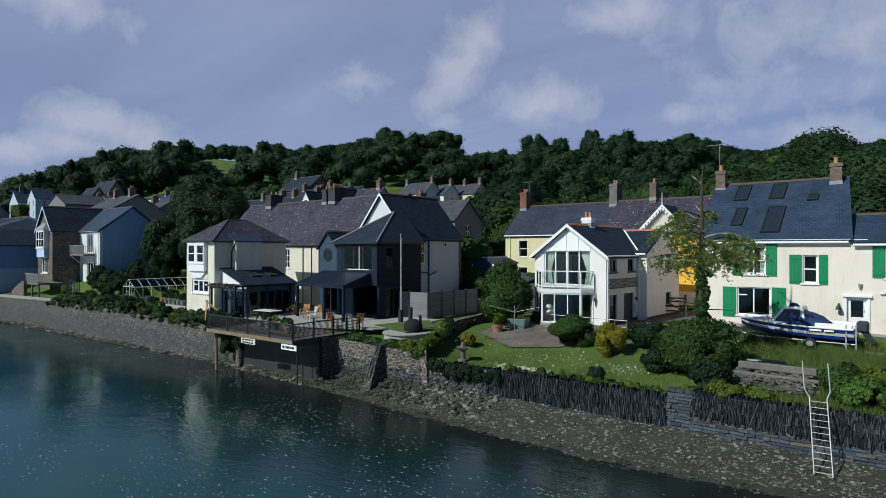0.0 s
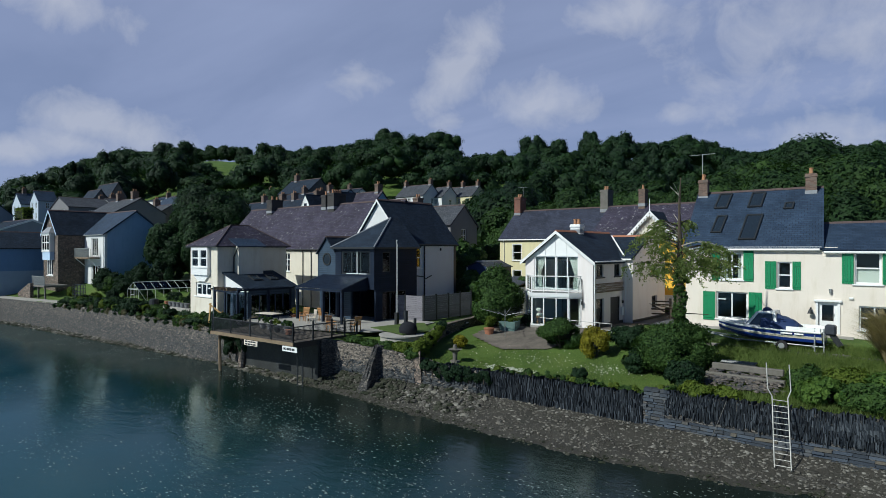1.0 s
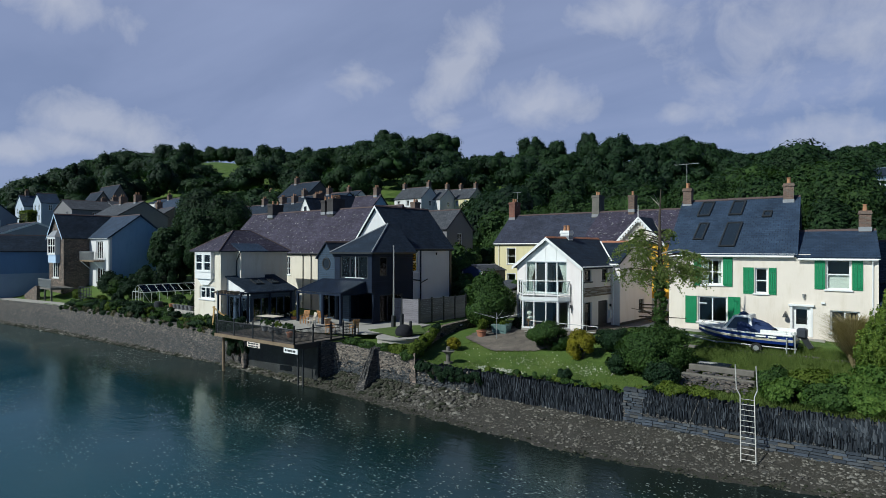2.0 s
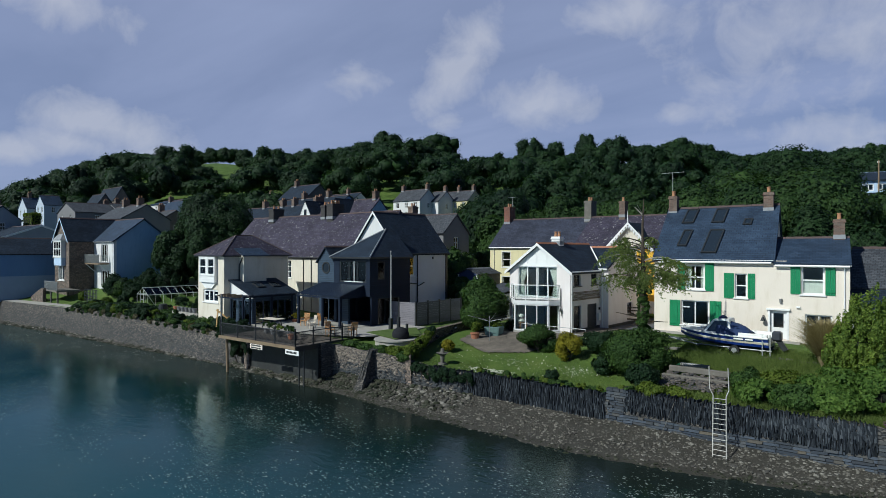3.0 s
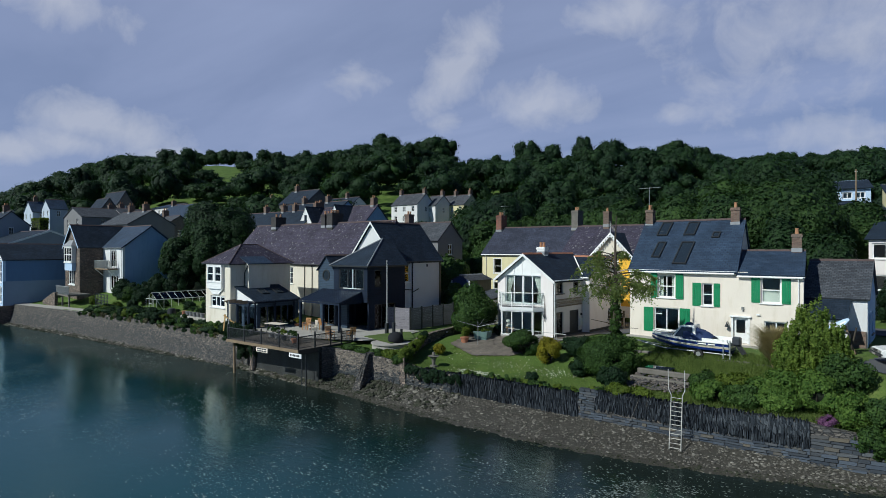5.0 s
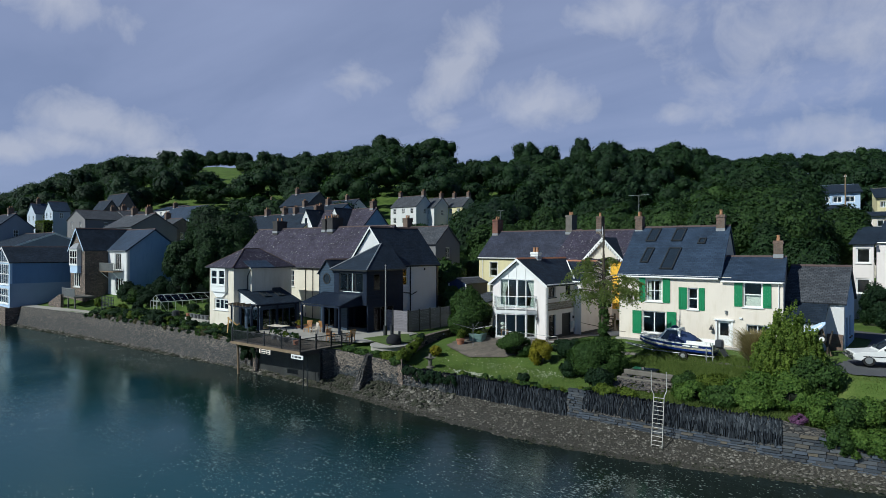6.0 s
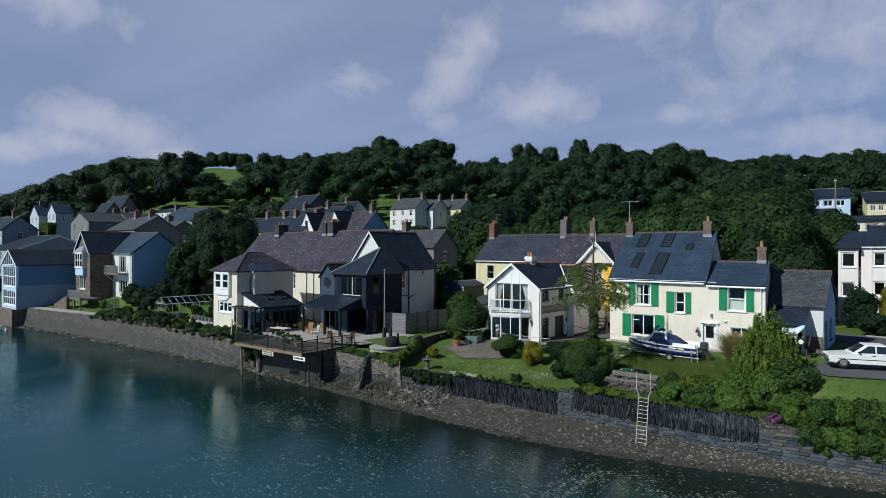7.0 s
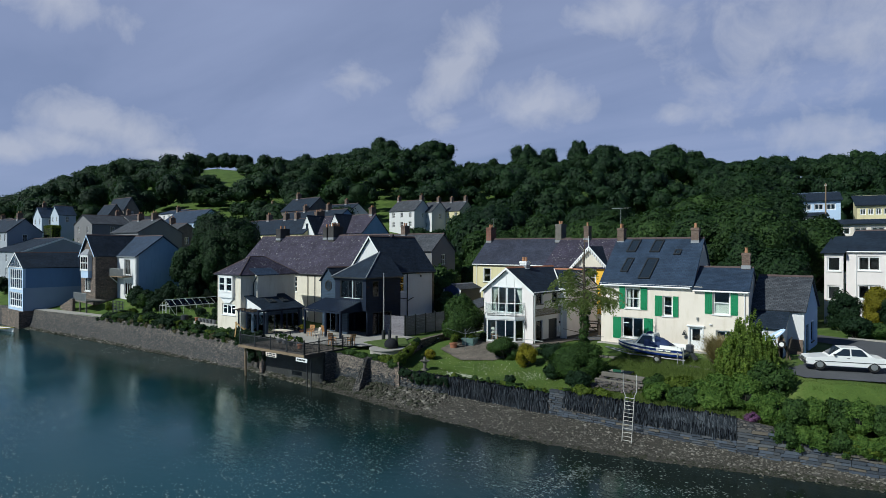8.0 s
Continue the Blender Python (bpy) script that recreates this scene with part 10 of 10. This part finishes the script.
for x, y, h, r in ((-0.9, 57.0, 8.5, 3.2), (-3.6, 57.5, 9.5, 3.6), (-1.5, 76.0, 9.5, 4.0)):
    tree(x, y, h, r, 16000, 0.24, LEAF_WOOD, label="leafy tree beside the terrace", group="trees beside the terrace", bottom=0.08)
for x, rx, h in ((-39.6, 1.5, 2.2), (-38.7, 1.0, 1.7)):
    shrub(x, 22.7, rx, 1.0, h, 4500, 0.15, LEAF_DARK, "dark ivy mass hanging over the wall by the landing", z=1.7, group="growth on the wall", lobes=20)


for i in range(7):
    k = i / 15
    x, y = -22.2 - 2.6 * k, 24.8 + 8.5 * k
    shrub(x, y, 0.5, 0.6, rng.uniform(0.5, 1.0), 1100, 0.12, LEAF_LIME if i < 6 else LEAF_DARK, "ivy and weeds over the garden wall", z=2.75 + 0.9 * min(1.0, k * 2.5) - 0.4, group="ivy on the garden wall", lobes=14)


def conifer(x, y, h, r, n, label):
    """A bushy cypress of upright plumes."""
    t = thing("cypress", x, y, land(x, y), 0, label, "tree")
    ps, es = [], []
    for i in range(150):
        a, k = rng.uniform(0, 6.28), rng.random() ** 0.5
        d = r * 0.85 * k
        tip = h * (1 - 0.52 * k * k) * rng.uniform(0.82, 1.0)
        c, w = (math.cos(a) * d, math.sin(a) * d, tip * 0.62), r * rng.uniform(0.11, 0.18)
        p, e = crown_points(c, (w, w, tip * 0.46), 6, n // 150, 0.4, low=-1)
        ps.append(p), es.append(e)
    crown = many("foliage", *leaf_quads(np.concatenate(ps), np.concatenate(es), 0.10), CYPRESS_LEAF, t)
    # near-black ball put in for the shade between the plumes
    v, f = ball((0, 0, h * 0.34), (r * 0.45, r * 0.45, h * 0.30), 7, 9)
    many("inner_twig", v, f, CROWN_SHADE, crown)
    bm = bmesh.new()
    rod(bm, (0, 0, -0.3), (0, 0, h * 0.6), 0.14, 0.05, 7)
    part("trunk", bm, BARK, t)


CYPRESS_LEAF = leafy("cypress_sprays", (0.068, 0.12, 0.022), (0.33, 0.42, 0.065), 0.4)
conifer(1.75, 32.0, 4.9, 2.1, 60000, "bushy green cypress of upright plumes by the wall")


def larch():
    """Ivy-clad trunk, bare top, and level limbs with drooping feathery sprays."""
    x, y = -9.12, 31.0
    t = thing("larch", x, y, land(x, y), 0, "ivy-clad larch with level limbs and a bare top", "tree")
    g = land(x, y)
    top = 12.5 - g
    bm = bmesh.new()
    rod(bm, (0, 0, -0.3), (0.05, 0, 5.4), 0.24, 0.17, 10)
    rod(bm, (0.05, 0, 5.4), (0.0, 0, top - 1.6), 0.16, 0.06, 8)
    rod(bm, (0, 0, top - 1.6), (0.08, 0, top), 0.07, 0.02, 6)
    part("trunk", bm, BARK, t)
    p, e = [], []
    for i in range(26):
        z = 0.1 + 5.3 * i / 25
        a, b = crown_points((0.05 * z / 5, 0, z), (0.40 + 0.07 * math.sin(i * 2.1), 0.40, 0.45), 6, 190, 0.5, low=-1)
        p.append(a), e.append(b)
    many("ivy", *leaf_quads(np.concatenate(p), np.concatenate(e), 0.13), LEAF_MID, t)
    sp, se = [], []
    for i in range(36):
        z = 4.9 + 2.9 * rng.random() ** 1.4
        a = 2.4 * i + rng.uniform(-0.4, 0.4)
        length = rng.uniform(1.9, 3.3) * (1 - 0.13 * (z - 5.0))
        bm = bmesh.new()
        pts = []
        for k in range(6):
            s = k / 5
            pts.append(Vector((math.cos(a + 0.25 * s) * length * s, math.sin(a + 0.25 * s) * length * s, z + 0.35 * math.sin(s * 2.6) - 0.30 * s * s)))
        for q, w, k in zip(pts, pts[1:], range(5)):
            rod(bm, q, w, 0.045 * (1 - k / 6), 0.045 * (1 - (k + 1) / 6), 5)
        part("limb", bm, PALE_BARK if i % 3 == 0 else BARK, t)
        P = np.array([list(v) for v in pts])
        # hanging strings of short needles along each limb
        for _ in range(20):
            s = rng.uniform(0.42, 1.04)
            i0 = min(int(s * 5), 4)
            q = P[i0] + (P[i0 + 1] - P[i0]) * (s * 5 - i0)
            way = rng.normal(0, 1, 3) * (0.5, 0.5, 0.12)
            m = 24
            k = rng.random(m)[:, None]
            hang = rng.uniform(0.25, 0.75)
            sp.append(q + way * k * 0.75 - np.array((0, 0, hang)) * k**2 + rng.normal(0, 0.035, (m, 3)))
            se.append(rng.normal(0, 1, (m, 3)) + (0, 0, 0.6))
    many("needle_sprays", *leaf_quads(np.concatenate(sp), np.concatenate(se), 0.085), LARCH_LEAF, t)
    for i in range(9):
        z = rng.uniform(1.8, 5.0)
        a = rng.uniform(0, 6.28)
        bm = bmesh.new()
        q = Vector((math.cos(a) * rng.uniform(0.9, 1.7), math.sin(a) * rng.uniform(0.9, 1.7), z + rng.uniform(-0.1, 0.5)))
        rod(bm, (0, 0, z), q, 0.04, 0.015, 5)
        part("dead_limb", bm, BARK, t)
    for i in range(7):
        z = rng.uniform(top - 3.4, top - 0.6)
        a = rng.uniform(0, 6.28)
        bm = bmesh.new()
        rod(bm, (0, 0, z), (math.cos(a) * 0.8, math.sin(a) * 0.8, z + 0.5), 0.025, 0.01, 5)
        part("bare_twig", bm, PALE_BARK, t)


PALE_BARK = plain("bleached_bark", (0.36, 0.33, 0.28), 0.9, 0.2, 3, 30, 0.4)
LARCH_LEAF = leafy("larch_needles", (0.10, 0.14, 0.04), (0.32, 0.37, 0.12), 0.45)
larch()


def lawn_flowers():
    c = []
    for cx, cy, rx, ry, n in ((-16.6, 26.0, 1.3, 0.30, 620), (-12.2, 28.9, 1.2, 0.6, 130), (-17.5, 29.0, 3.0, 1.2, 110), (-14.5, 28.4, 3.0, 1.2, 50)):
        for _ in range(n):
            x, y = cx + rx * rng.normal() * 0.6, cy + ry * rng.normal() * 0.6
            if y > along(x, SEAWALL) + 0.25:
                c.append((x, y, land(x, y) + (0.22 * rng.random() + 0.08 if n == 620 else 0.05)))
    c = np.array(c)
    ob = many("white_flowers", *leaf_quads(c, np.tile((0, -0.3, 1.0), (len(c), 1)), 0.075), WHITE_PETAL)
    tagged(ob, "small white flowers scattered over the lawn", "flowers", kind="stuff")


WHITE_PETAL = leafy("white_petals", (0.5, 0.5, 0.45), (0.8, 0.8, 0.76))
lawn_flowers()


def grass_tufts():
    """Longer grass on the lawns, as thin upright blades."""
    v, f = [], []
    for k in range(130000):
        x = rng.uniform(-22, 12) if k % 3 else rng.uniform(-8, 3.4)
        s = along(x, SEAWALL)
        y = s + 0.4 + rng.random() * (9.0 if x < -8 else 9.5)
        if x < -15.5 and y > 30.3 or (3.2 < x and y > 32.0):
            continue
        tall = rng.uniform(0.05, 0.10) if x < -8 else rng.uniform(0.15, 0.45)
        if x > 3.5:
            tall = 0.08
        z = land(x, y) - 0.02
        a, w = rng.uniform(0, 6.28), rng.uniform(0.008, 0.02)
        dx, dy = math.cos(a) * w, math.sin(a) * w
        lx, ly = rng.normal(0, 0.35, 2) * tall
        i = len(v)
        v += [(x - dx, y - dy, z), (x + dx, y + dy, z), (x + lx, y + ly, z + tall)]
        f.append((i, i + 1, i + 2))
    ob = many("long_grass", v, f, GRASS)
    tagged(ob, "uneven blades of lawn and meadow grass", "grass", kind="stuff")


GRASS = leafy("grass_blades", (0.09, 0.135, 0.03), (0.24, 0.30, 0.08), 0.35)
grass_tufts()
